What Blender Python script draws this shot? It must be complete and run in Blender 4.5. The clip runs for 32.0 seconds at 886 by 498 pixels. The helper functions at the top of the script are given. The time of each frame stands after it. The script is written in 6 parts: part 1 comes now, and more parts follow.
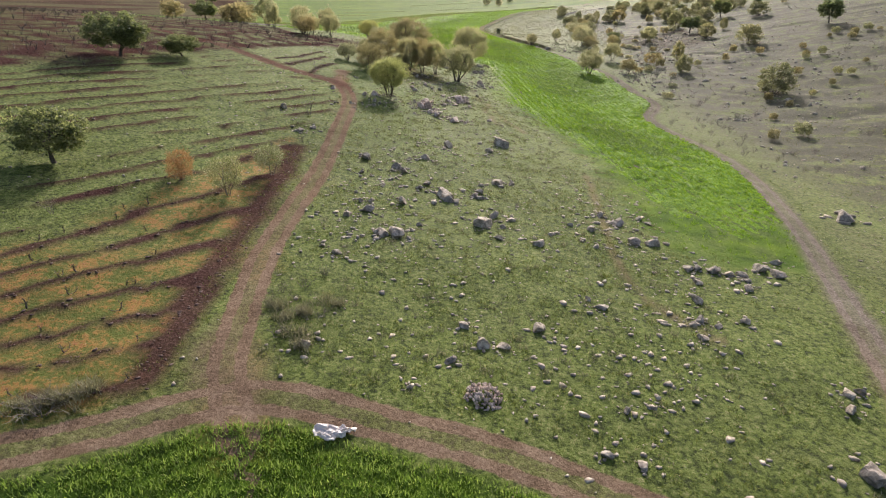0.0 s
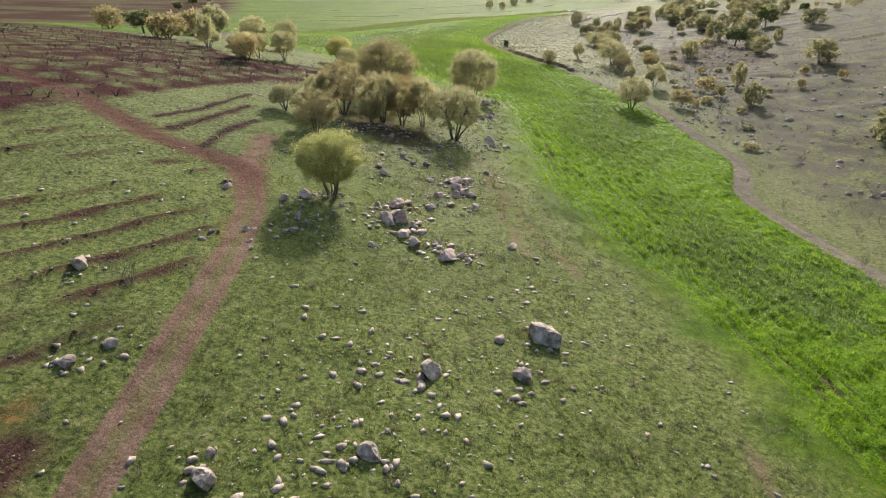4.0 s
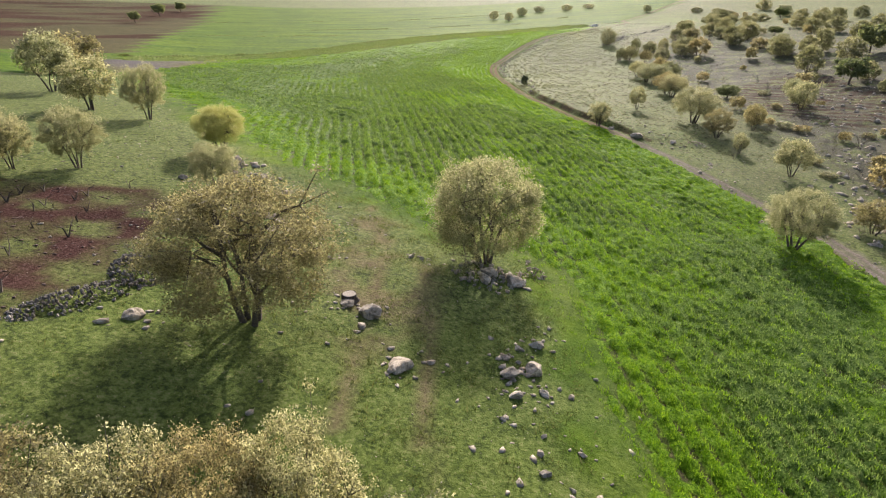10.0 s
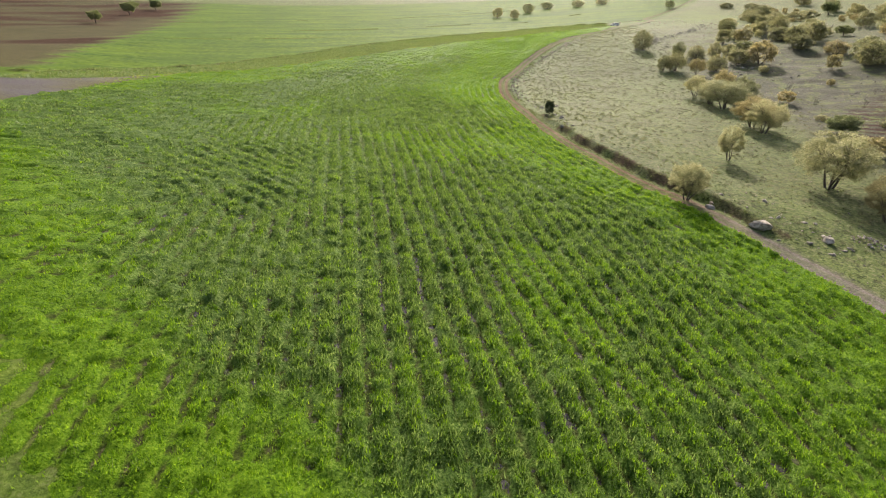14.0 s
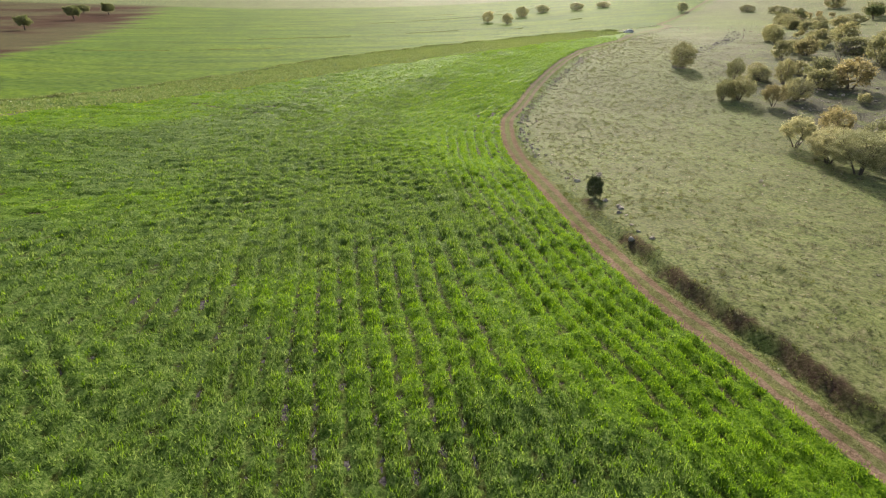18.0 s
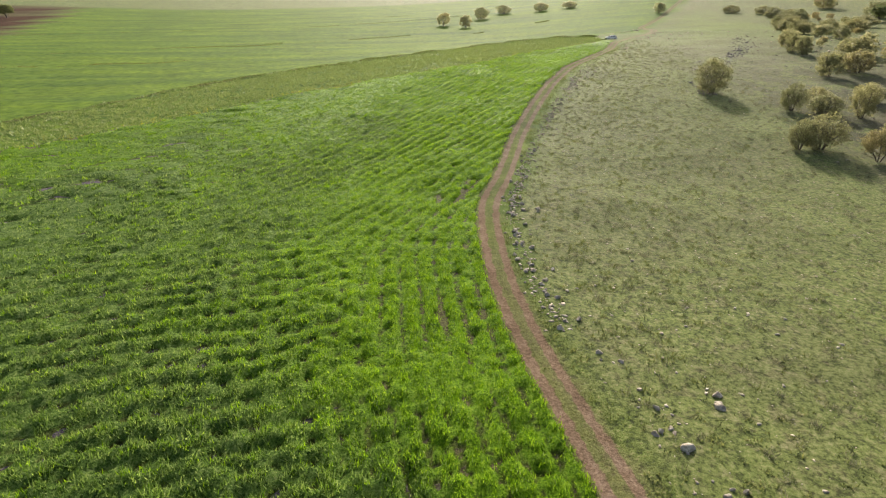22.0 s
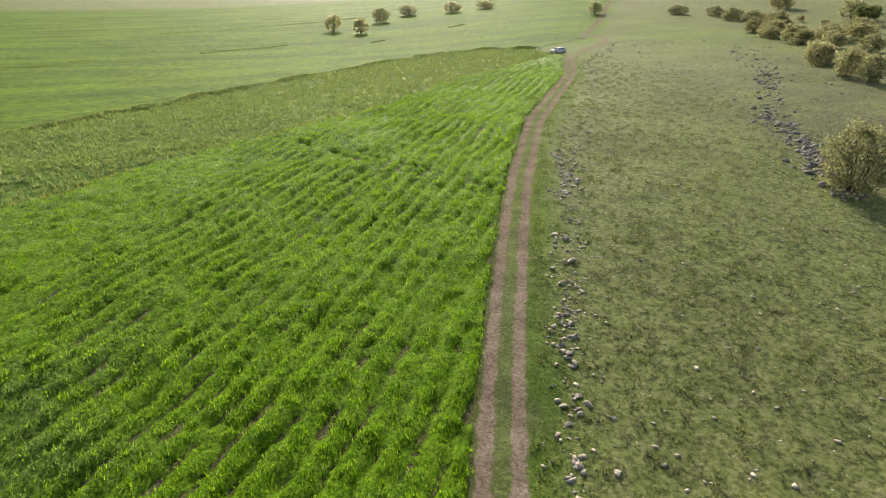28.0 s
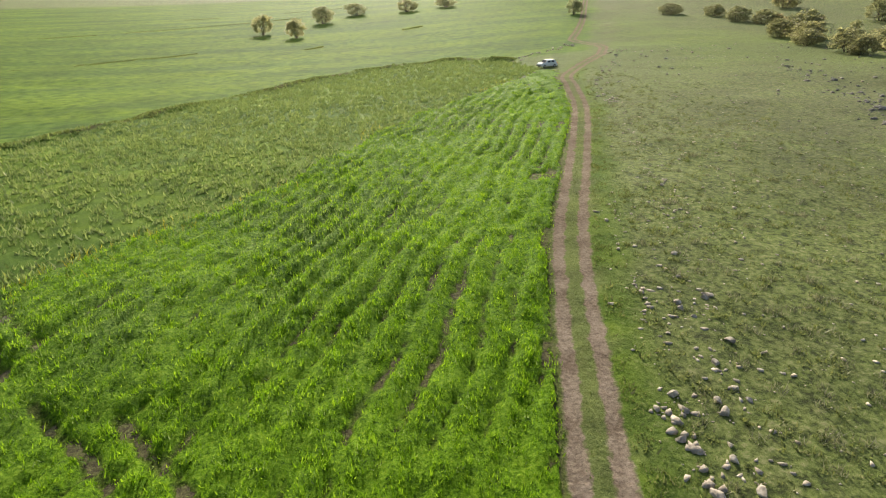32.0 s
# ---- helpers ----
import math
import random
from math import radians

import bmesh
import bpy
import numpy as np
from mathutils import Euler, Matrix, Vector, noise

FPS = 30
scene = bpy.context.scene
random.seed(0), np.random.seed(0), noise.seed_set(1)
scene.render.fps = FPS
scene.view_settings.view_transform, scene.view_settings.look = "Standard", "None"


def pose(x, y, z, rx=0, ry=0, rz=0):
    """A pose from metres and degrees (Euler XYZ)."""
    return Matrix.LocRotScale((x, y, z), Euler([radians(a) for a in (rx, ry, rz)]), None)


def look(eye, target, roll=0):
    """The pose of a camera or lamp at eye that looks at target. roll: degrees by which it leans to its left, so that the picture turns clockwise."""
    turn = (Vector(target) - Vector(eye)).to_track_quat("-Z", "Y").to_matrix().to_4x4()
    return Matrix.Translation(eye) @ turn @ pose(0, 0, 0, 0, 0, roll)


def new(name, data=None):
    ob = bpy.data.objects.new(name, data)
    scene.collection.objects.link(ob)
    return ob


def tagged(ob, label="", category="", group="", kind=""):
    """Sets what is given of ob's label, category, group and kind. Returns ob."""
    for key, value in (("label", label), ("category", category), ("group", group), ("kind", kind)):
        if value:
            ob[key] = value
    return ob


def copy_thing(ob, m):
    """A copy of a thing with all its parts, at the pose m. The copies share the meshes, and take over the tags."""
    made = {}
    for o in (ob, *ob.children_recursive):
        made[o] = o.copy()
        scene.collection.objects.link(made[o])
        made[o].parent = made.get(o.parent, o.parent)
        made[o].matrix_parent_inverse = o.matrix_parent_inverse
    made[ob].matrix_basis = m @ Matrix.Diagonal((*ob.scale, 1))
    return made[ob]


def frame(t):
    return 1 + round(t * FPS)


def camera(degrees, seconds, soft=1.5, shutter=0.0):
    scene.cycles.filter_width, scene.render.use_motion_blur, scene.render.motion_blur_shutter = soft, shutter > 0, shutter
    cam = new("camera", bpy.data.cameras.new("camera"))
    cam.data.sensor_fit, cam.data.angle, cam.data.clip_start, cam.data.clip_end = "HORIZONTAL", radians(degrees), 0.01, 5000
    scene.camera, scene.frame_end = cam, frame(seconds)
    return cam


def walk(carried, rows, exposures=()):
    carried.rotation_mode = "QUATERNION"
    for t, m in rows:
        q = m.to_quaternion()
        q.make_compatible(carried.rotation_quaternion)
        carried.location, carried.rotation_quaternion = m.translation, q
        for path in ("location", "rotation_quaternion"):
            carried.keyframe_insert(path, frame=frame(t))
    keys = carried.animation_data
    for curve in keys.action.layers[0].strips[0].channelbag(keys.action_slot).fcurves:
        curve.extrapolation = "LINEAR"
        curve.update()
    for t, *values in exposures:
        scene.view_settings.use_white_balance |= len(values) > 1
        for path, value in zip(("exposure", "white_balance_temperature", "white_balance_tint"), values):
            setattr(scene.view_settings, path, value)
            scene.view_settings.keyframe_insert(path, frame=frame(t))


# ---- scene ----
cam = camera(74.0, 32.0, 1.1)
walk(cam, [
    (0.0, pose(-0.00, 0.00, 22.38, 66.07, 0.10, 1.73)),
    (0.5, pose(-0.02, 6.29, 22.21, 66.00, 0.07, 1.74)),
    (1.0, pose(-0.01, 12.61, 22.09, 65.89, 0.01, 1.77)),
    (1.5, pose(-0.02, 19.00, 22.11, 65.75, -0.05, 1.78)),
    (2.0, pose(-0.03, 25.52, 22.36, 65.73, -0.07, 1.80)),
    (2.5, pose(-0.04, 32.19, 22.82, 65.93, -0.03, 1.78)),
    (3.0, pose(-0.07, 38.77, 23.31, 66.00, -0.01, 1.77)),
    (3.5, pose(-0.11, 45.29, 23.73, 66.03, 0.00, 1.76)),
    (5.5, pose(0.16, 71.55, 23.82, 66.25, -0.07, 1.83)),
    (6.0, pose(0.15, 77.98, 23.67, 66.32, -0.12, 1.83)),
    (6.5, pose(0.14, 84.38, 23.53, 66.15, -0.21, 1.84)),
    (7.0, pose(0.15, 90.89, 23.61, 66.08, -0.27, 1.83)),
    (7.5, pose(0.21, 97.52, 24.00, 66.05, -0.26, 1.82)),
    (8.0, pose(0.16, 104.20, 24.65, 66.31, -0.15, 1.83)),
    (8.5, pose(0.07, 110.72, 25.28, 66.73, -0.07, 1.84)),
    (9.0, pose(-0.01, 116.98, 25.68, 66.83, -0.06, 1.82)),
    (9.5, pose(-0.05, 123.03, 25.77, 66.70, -0.11, 1.83)),
    (10.0, pose(-0.05, 129.07, 25.64, 66.56, -0.19, 1.83)),
    (10.5, pose(-0.05, 135.21, 25.43, 66.48, -0.22, 1.85)),
    (11.0, pose(-0.04, 141.44, 25.27, 66.45, -0.20, 1.86)),
    (11.5, pose(-0.01, 147.68, 25.18, 66.47, -0.17, 1.85)),
    (12.0, pose(0.02, 153.93, 25.15, 66.41, -0.17, 1.87)),
    (12.5, pose(0.02, 160.26, 25.14, 66.34, -0.14, 1.87)),
    (13.0, pose(-0.00, 166.70, 25.13, 66.28, -0.07, 1.84)),
    (13.5, pose(-0.03, 173.19, 25.10, 66.24, 0.03, 1.84)),
    (15.5, pose(0.42, 201.26, 24.57, 66.28, 0.14, 1.82)),
    (16.0, pose(0.41, 207.91, 24.51, 66.34, 0.17, 1.67)),
    (16.5, pose(0.37, 214.41, 24.47, 66.36, 0.18, 1.44)),
    (17.0, pose(0.37, 220.78, 24.44, 66.39, 0.18, 1.21)),
    (17.5, pose(0.41, 227.08, 24.41, 66.40, 0.15, 0.95)),
    (18.0, pose(0.50, 233.33, 24.38, 66.44, 0.15, 0.65)),
    (18.5, pose(0.65, 239.55, 24.37, 66.44, 0.14, 0.37)),
    (19.0, pose(0.82, 245.76, 24.37, 66.41, 0.14, 0.06)),
    (19.5, pose(1.01, 251.95, 24.37, 66.41, 0.16, -0.29)),
    (20.0, pose(1.23, 258.08, 24.36, 66.40, 0.21, -0.66)),
    (20.5, pose(1.47, 264.17, 24.34, 66.40, 0.26, -1.13)),
    (21.0, pose(1.79, 270.20, 24.32, 66.36, 0.25, -1.71)),
    (21.5, pose(2.13, 276.26, 24.31, 66.34, 0.22, -2.59)),
    (22.0, pose(2.52, 282.30, 24.30, 66.37, 0.19, -3.53)),
    (22.5, pose(2.99, 288.31, 24.28, 66.34, 0.16, -4.44)),
    (23.0, pose(3.57, 294.35, 24.26, 66.36, 0.12, -5.33)),
    (23.5, pose(4.25, 300.48, 24.26, 66.29, 0.06, -6.11)),
    (24.0, pose(4.96, 306.63, 24.26, 66.26, -0.02, -6.70)),
    (24.5, pose(5.67, 312.77, 24.25, 66.20, -0.09, -7.24)),
    (25.0, pose(6.47, 318.87, 24.22, 66.08, -0.14, -7.85)),
    (25.5, pose(7.36, 324.88, 24.17, 66.04, -0.18, -8.36)),
    (27.5, pose(11.82, 347.15, 23.57, 66.30, 0.13, -11.07)),
    (28.0, pose(13.11, 352.68, 23.45, 66.25, 0.09, -12.25)),
    (28.5, pose(14.45, 358.21, 23.33, 66.24, 0.06, -13.02)),
    (29.0, pose(15.80, 363.74, 23.21, 66.18, 0.03, -13.51)),
    (29.5, pose(17.18, 369.26, 23.09, 66.15, -0.03, -13.97)),
    (30.0, pose(18.60, 374.77, 22.96, 66.16, -0.08, -14.42)),
    (30.5, pose(20.07, 380.24, 22.80, 66.14, -0.12, -14.82)),
    (31.0, pose(21.59, 385.64, 22.62, 66.10, -0.12, -15.19)),
    (31.5, pose(23.17, 391.02, 22.44, 66.12, -0.09, -15.58)),
    (32.0, pose(24.77, 396.36, 22.28, 66.14, -0.04, -16.00)),
], exposures=[(0.0, 0.24, 6150, 17), (3.5, 0.28, 6150, 17), (8.0, 0.38, 6150, 17), (13.0, 0.38, 6350, 14), (17.0, 0.38, 6450, 12), (24.0, 0.35, 6500, 11), (32.0, 0.35, 6500, 7)])

# ---- light ----
SUN_TURN, SUN_HEIGHT = 7.0, 27.0  # degrees east of north, degrees up
world = bpy.data.worlds.new("sky")
scene.world = world
world.use_nodes = True
sky = world.node_tree.nodes.new("ShaderNodeTexSky")
sky.sky_type, sky.sun_disc = "NISHITA", False
sky.sun_elevation, sky.sun_rotation = radians(SUN_HEIGHT), radians(SUN_TURN)
sky.dust_density, sky.air_density, sky.ozone_density = 5.0, 1.0, 0.6
world.node_tree.links.new(sky.outputs[0], world.node_tree.nodes["Background"].inputs[0])
world.node_tree.nodes["Background"].inputs[1].default_value = 0.165
sun = new("sun", bpy.data.lights.new("sun", "SUN"))
sun.data.energy, sun.data.angle, sun.data.color = 5.0, radians(0.9), (1.0, 0.93, 0.82)
sun_way = Vector((math.sin(radians(SUN_TURN)) * math.cos(radians(SUN_HEIGHT)), math.cos(radians(SUN_TURN)) * math.cos(radians(SUN_HEIGHT)), math.sin(radians(SUN_HEIGHT))))
sun.matrix_world = look(sun_way * 300, (0, 0, 0))

rng = np.random.default_rng(7)


# ---- terrain ----
# heights on a coarse net of knots, 50 m apart from west to east, one row each 70 m to the north
KNOT_X, KNOT_Y = -200.0, -80.0
KNOTS = np.array([
    [17.1, 9.3, 2.2, -3.3, -5.3, -3.6, -0.8, 2.6, 7, 12.3, 18],
    [19, 14.2, 8.7, 1.3, -3.6, -3.4, -2.3, 2, 8.4, 15.3, 22.3],
    [20.3, 18.3, 15.1, 7.8, 0.9, -4.8, -4.7, 1.8, 10.2, 18.3, 26.2],
    [20.2, 19.4, 18.6, 14.4, 2.3, -10.2, -6.1, 2.7, 12, 20.7, 29.2],
    [19.1, 16.9, 14.8, 11, 2.6, -5.5, -4.7, 4, 13.3, 22.3, 31.1],
    [16.9, 12.8, 7.9, 4, 3.7, 2.5, -0, 6.8, 14.9, 23.5, 32],
    [13.2, 8.4, 4, 2.3, 2.4, -1.3, 0.1, 9.1, 16.3, 23.8, 31.7],
    [9.1, 5.2, 2.6, 3.5, 8, 10, 6.2, 9.1, 14.6, 22.2, 30.5],
    [6.2, 4, 2.7, 3, 4.6, 7.3, 10, 9.6, 11.3, 19.5, 28.8],
    [4.6, 3.8, 3.3, 3, 2.5, 4.2, 9.8, 10.7, 10.8, 17.9, 26.8],
    [4, 4.2, 4.2, 4.4, 5, 6.8, 11.4, 14.7, 16, 20, 25.7],
    [3.9, 4.8, 5.5, 6.4, 7.9, 10.4, 14.2, 18, 20.6, 23.2, 26.1],
    [3.9, 5.3, 6.8, 8.6, 11, 14, 17.4, 21.1, 24.2, 26.1, 27.2],
])


def cubic(u):
    return np.stack([(1 - u) ** 3, 3 * u ** 3 - 6 * u ** 2 + 4, -3 * u ** 3 + 3 * u ** 2 + 3 * u + 1, u ** 3], -1) / 6


def lattice(x, y, size, seed):
    """Smooth noise from -1 to 1, with waves of that size in metres."""
    table = np.random.default_rng(seed).uniform(-1, 1, (256, 256))
    gx, gy = np.asarray(x, float) / size + 1000.3, np.asarray(y, float) / size + 1000.7
    ix, iy = np.floor(gx).astype(int), np.floor(gy).astype(int)
    u, v = gx - ix, gy - iy
    u, v = u * u * (3 - 2 * u), v * v * (3 - 2 * v)
    a, b = table[ix % 256, iy % 256], table[(ix + 1) % 256, iy % 256]
    c, d = table[ix % 256, (iy + 1) % 256], table[(ix + 1) % 256, (iy + 1) % 256]
    return (a * (1 - u) + b * u) * (1 - v) + (c * (1 - u) + d * u) * v


def smooth(lo, hi, v):
    s = np.clip((np.asarray(v, float) - lo) / (hi - lo), 0, 1)
    return s * s * (3 - 2 * s)


def base_height(x, y):
    x, y = np.asarray(x, float), np.asarray(y, float)
    gx = np.clip((x - KNOT_X) / 50, 1, KNOTS.shape[1] - 2.001)
    gy = np.clip((y - KNOT_Y) / 70, 1, KNOTS.shape[0] - 2.001)
    ix, iy = gx.astype(int), gy.astype(int)
    bx, by = cubic(gx - ix), cubic(gy - iy)
    z = np.zeros(np.broadcast(x, y).shape)
    for i in range(4):
        for j in range(4):
            z += by[..., i] * bx[..., j] * KNOTS[iy + i - 1, ix + j - 1]
    return z + 0.022 * np.clip(y - 690, 0, 1400) + 0.03 * np.clip(np.abs(x - 50) - 260, 0, 900) * smooth(0, 400, y)


# ---- plan: tracks, fields, banks ----
WEST_TRACK = [(-11.8, 24.5), (-14.2, 29.5), (-14.9, 33), (-15.7, 38.4), (-16.4, 45.5), (-16.4, 54), (-16.3, 64), (-16.9, 77), (-17.7, 91), (-18.6, 99), (-20, 104.5), (-22, 109.5), (-25, 112.5), (-29, 114.2), (-35, 116.5), (-43.3, 121.9), (-51.9, 127.9), (-61.8, 133.3), (-74, 141), (-110, 160)]
STUB_TRACK = [(-22, 109.5), (-23.3, 117), (-23.7, 122.5)]
SOUTH_TRACK = [(-60, 8), (-38, 15), (-22.8, 22), (-19.1, 23.9), (-15.6, 26.1), (-12.6, 27.5), (-9, 27.6), (-4.2, 26.4), (0.6, 25.4), (4.9, 24.1), (8.2, 22.8), (16, 19), (30, 10), (50, -10)]
EAST_TRACK = [(26, 16), (29, 29), (31.3, 37.3), (34.1, 46.2), (38.5, 60), (42.9, 76), (46.5, 94), (47.4, 106), (46.5, 117), (44.2, 131), (44.3, 141), (47.5, 149), (50.8, 157), (51.4, 164), (50.1, 170), (49.2, 183), (47.5, 200), (43, 212), (38.4, 225), (33.7, 236.5), (27.6, 249.5), (24, 255), (20.4, 265), (16.8, 276), (13.9, 291), (12.3, 303), (10.8, 314), (10.1, 327), (11.1, 342), (13.9, 351.1), (16.2, 359), (20.2, 372.8), (26.3, 389.8), (31.8, 404), (35.2, 411.8), (42, 427), (51.5, 444), (64, 467), (71.5, 484), (77.4, 497), (93, 515), (98, 521), (114, 547), (140, 590), (190, 680), (260, 800)]
CROP_EDGE = [(37, 56), (23.5, 55), (22.6, 70), (21.5, 88), (18.0, 104), (14.2, 116), (10.4, 127.5), (9.0, 144), (9.0, 168), (8.2, 180), (4, 184), (-3.8, 185.6), (-7.8, 189.8), (-15.4, 195.4), (-22, 200), (-30, 207), (-43, 223.5), (-60, 245), (-80, 270), (-110, 300)]
BAND_EDGE = [(-110, 318), (-70, 354), (-32, 396), (-17.6, 408), (5, 428), (24, 445), (46, 475), (77, 507)]
BANK = [(-150, 300), (-120, 325), (-85, 365), (-60, 405), (-40, 440), (-18, 463), (0, 486), (14, 503), (35, 526), (52, 534), (66, 533), (76, 523)]
CROP_POLY = CROP_EDGE + BAND_EDGE + [p for p in reversed(EAST_TRACK) if 56 < p[1] < 500]
BAND_POLY = BAND_EDGE + list(reversed(BANK))
VINE_POLY = [(-17.3, 27.5), (-19.2, 36), (-18.8, 47), (-19.2, 60), (-20.3, 72), (-22, 76), (-29, 56), (-32.3, 47), (-36, 40), (-46, 33), (-46, 20), (-30, 19)]
TERRACE_POLY = [(-22, 77), (-19.5, 92), (-22, 106), (-28, 112), (-44, 119), (-53, 109), (-60, 93), (-70, 80), (-62, 55), (-46, 40), (-36, 41), (-29, 57)]
PLOUGH_POLY = [(-70, 86), (-58, 94), (-53, 110), (-45, 124), (-39, 145), (-31, 154), (-27, 160), (-25, 168), (-26.5, 181), (-31, 184), (-40, 180), (-50, 182), (-66, 205), (-130, 260), (-220, 200), (-200, 80), (-120, 70)]
LEDGE_POLY = [(68, 283), (77, 304), (101, 328), (112, 318), (106, 262), (82, 256), (72, 272)]
STEP = [(28.4, 254), (28.9, 261), (29.6, 267), (30.1, 275), (28.7, 282), (27.5, 290)]
LITTER = [(-20.5, 140.5), (-18, 135.7), (-13, 133.5), (-9, 131), (-6, 134), (-4.5, 140), (-6, 147), (-13, 148), (-19, 147)]
WHEEL_LINE = [(-6.5, 453), (7.9, 430), (16.7, 417.3), (21.8, 409.6), (28, 401)]
FURROWS = [[(-37.2, 122.7), (-35.9, 126.3), (-34.5, 129.8), (-33.7, 135.0), (-32.3, 142.0)], [(-34.1, 119.4), (-33.1, 122.5), (-32.2, 125.6), (-31.2, 130.2), (-29.9, 135.2)], [(-29.0, 115.9), (-28.9, 119.9), (-28.5, 123.0), (-27.7, 126.3), (-27.0, 128.8)]]
FAR_PLOUGH = [(-120, 345), (-150, 425), (-185, 545), (-300, 900), (-700, 900), (-700, 300), (-200, 270)]


def inside(x, y, poly):
    x, y = np.asarray(x, float), np.asarray(y, float)
    hit = np.zeros(np.broadcast(x, y).shape, bool)
    for (ax, ay), (bx, by) in zip(poly, poly[1:] + poly[:1]):
        if ay != by:
            hit ^= ((ay > y) != (by > y)) & (x < (bx - ax) * (y - ay) / (by - ay) + ax)
    return hit


def away(x, y, line, closed=False):
    """Distance to a line, and the signed side of its nearest piece."""
    x, y = np.asarray(x, float), np.asarray(y, float)
    best, side = np.full(np.broadcast(x, y).shape, 1e9), np.zeros(np.broadcast(x, y).shape)
    pts = line + line[:1] if closed else line
    for (ax, ay), (bx, by) in zip(pts, pts[1:]):
        dx, dy = bx - ax, by - ay
        s = np.clip(((x - ax) * dx + (y - ay) * dy) / (dx * dx + dy * dy), 0, 1)
        d = np.hypot(x - ax - s * dx, y - ay - s * dy)
        near = d < best
        best = np.where(near, d, best)
        side = np.where(near, np.sign((x - ax) * dy - (y - ay) * dx), side)
    return best, side


def rounded(line, steps=4):
    """The line with its corners rounded (Catmull-Rom)."""
    p = np.array([line[0], *line, line[-1]], float)
    out = []
    for i in range(1, len(p) - 2):
        for k in range(steps):
            u = k / steps
            out.append(tuple(0.5 * (2 * p[i] + (p[i + 1] - p[i - 1]) * u + (2 * p[i - 1] - 5 * p[i] + 4 * p[i + 1] - p[i + 2]) * u * u + (3 * p[i] - p[i - 1] - 3 * p[i + 1] + p[i + 2]) * u ** 3)))
    return out + [tuple(p[-1])]


WEST_TRACK, EAST_TRACK, SOUTH_TRACK = rounded(WEST_TRACK), rounded(EAST_TRACK), rounded(SOUTH_TRACK)


# signed distance to the east track, kept on a net of half metres (positive to the east)
NET_X, NET_Y = np.arange(-130, 150.1, 0.5), np.arange(0, 600.1, 0.5)
NET = np.multiply(*away(*np.meshgrid(NET_X, NET_Y), EAST_TRACK))


def east_signed(x, y):
    x, y = np.asarray(x, float), np.asarray(y, float)
    gx = np.clip((x - NET_X[0]) * 2, 0, len(NET_X) - 1.001)
    gy = np.clip((y - NET_Y[0]) * 2, 0, len(NET_Y) - 1.001)
    ix, iy = gx.astype(int), gy.astype(int)
    u, v = gx - ix, gy - iy
    near = (NET[iy, ix] * (1 - u) + NET[iy, ix + 1] * u) * (1 - v) + (NET[iy + 1, ix] * (1 - u) + NET[iy + 1, ix + 1] * u) * v
    return near


def soft_inside(x, y, poly, width=1.0):
    d, _ = away(x, y, poly, True)
    return smooth(-width, width, np.where(inside(x, y, poly), d, -d) + 0.5 * width * lattice(x, y, 1.7, 3))


def vine_rows(x, y):
    """Where the plough ran between the vines: 1 on the turned soil, 0 on the grassy strips."""
    fan = np.degrees(np.arctan2(np.asarray(y, float) - 17, np.asarray(x, float) + 49))
    wave = (fan + 0.9 * lattice(x, y, 6, 41)) / 6.4
    s = np.abs(wave - np.floor(wave) - 0.5) * 2
    return smooth(0.66, 0.8, s + 0.14 * lattice(x, y, 0.9, 42))


def terrace_rows(x, y):
    along = np.asarray(x) * -0.80 + np.asarray(y) * 0.60 + 0.5 * lattice(x, y, 14, 43)
    wave = along / 3.9
    return np.abs(wave - np.floor(wave) - 0.5) * 2  # 1 on the ledge's edge


def ledge_wear(x, y):
    """1 where a terrace edge is still bare, 0 where grass has closed over it."""
    return smooth(-0.25, 0.3, lattice(x, y, 10, 47) + 0.5 * lattice(x, y, 3, 48) + 0.4)


def track_soil(x, y, line, rut=0.75, half=0.3, middle=0.25):
    d, _ = away(x, y, line)
    wob = 0.16 * lattice(x, y, 2.3, 11) + 0.12 * lattice(x, y, 0.8, 12)
    ruts = smooth(half + 0.18, half - 0.12, np.abs(d - rut) + wob)
    inner = smooth(rut + 0.3, rut - 0.1, d + wob) * middle
    return np.maximum(ruts, inner), d


def rut_depth(d, rut=0.75):
    return -0.09 * np.exp(-((d - rut) / 0.3) ** 2) + 0.03 * np.exp(-(d / 0.4) ** 2)


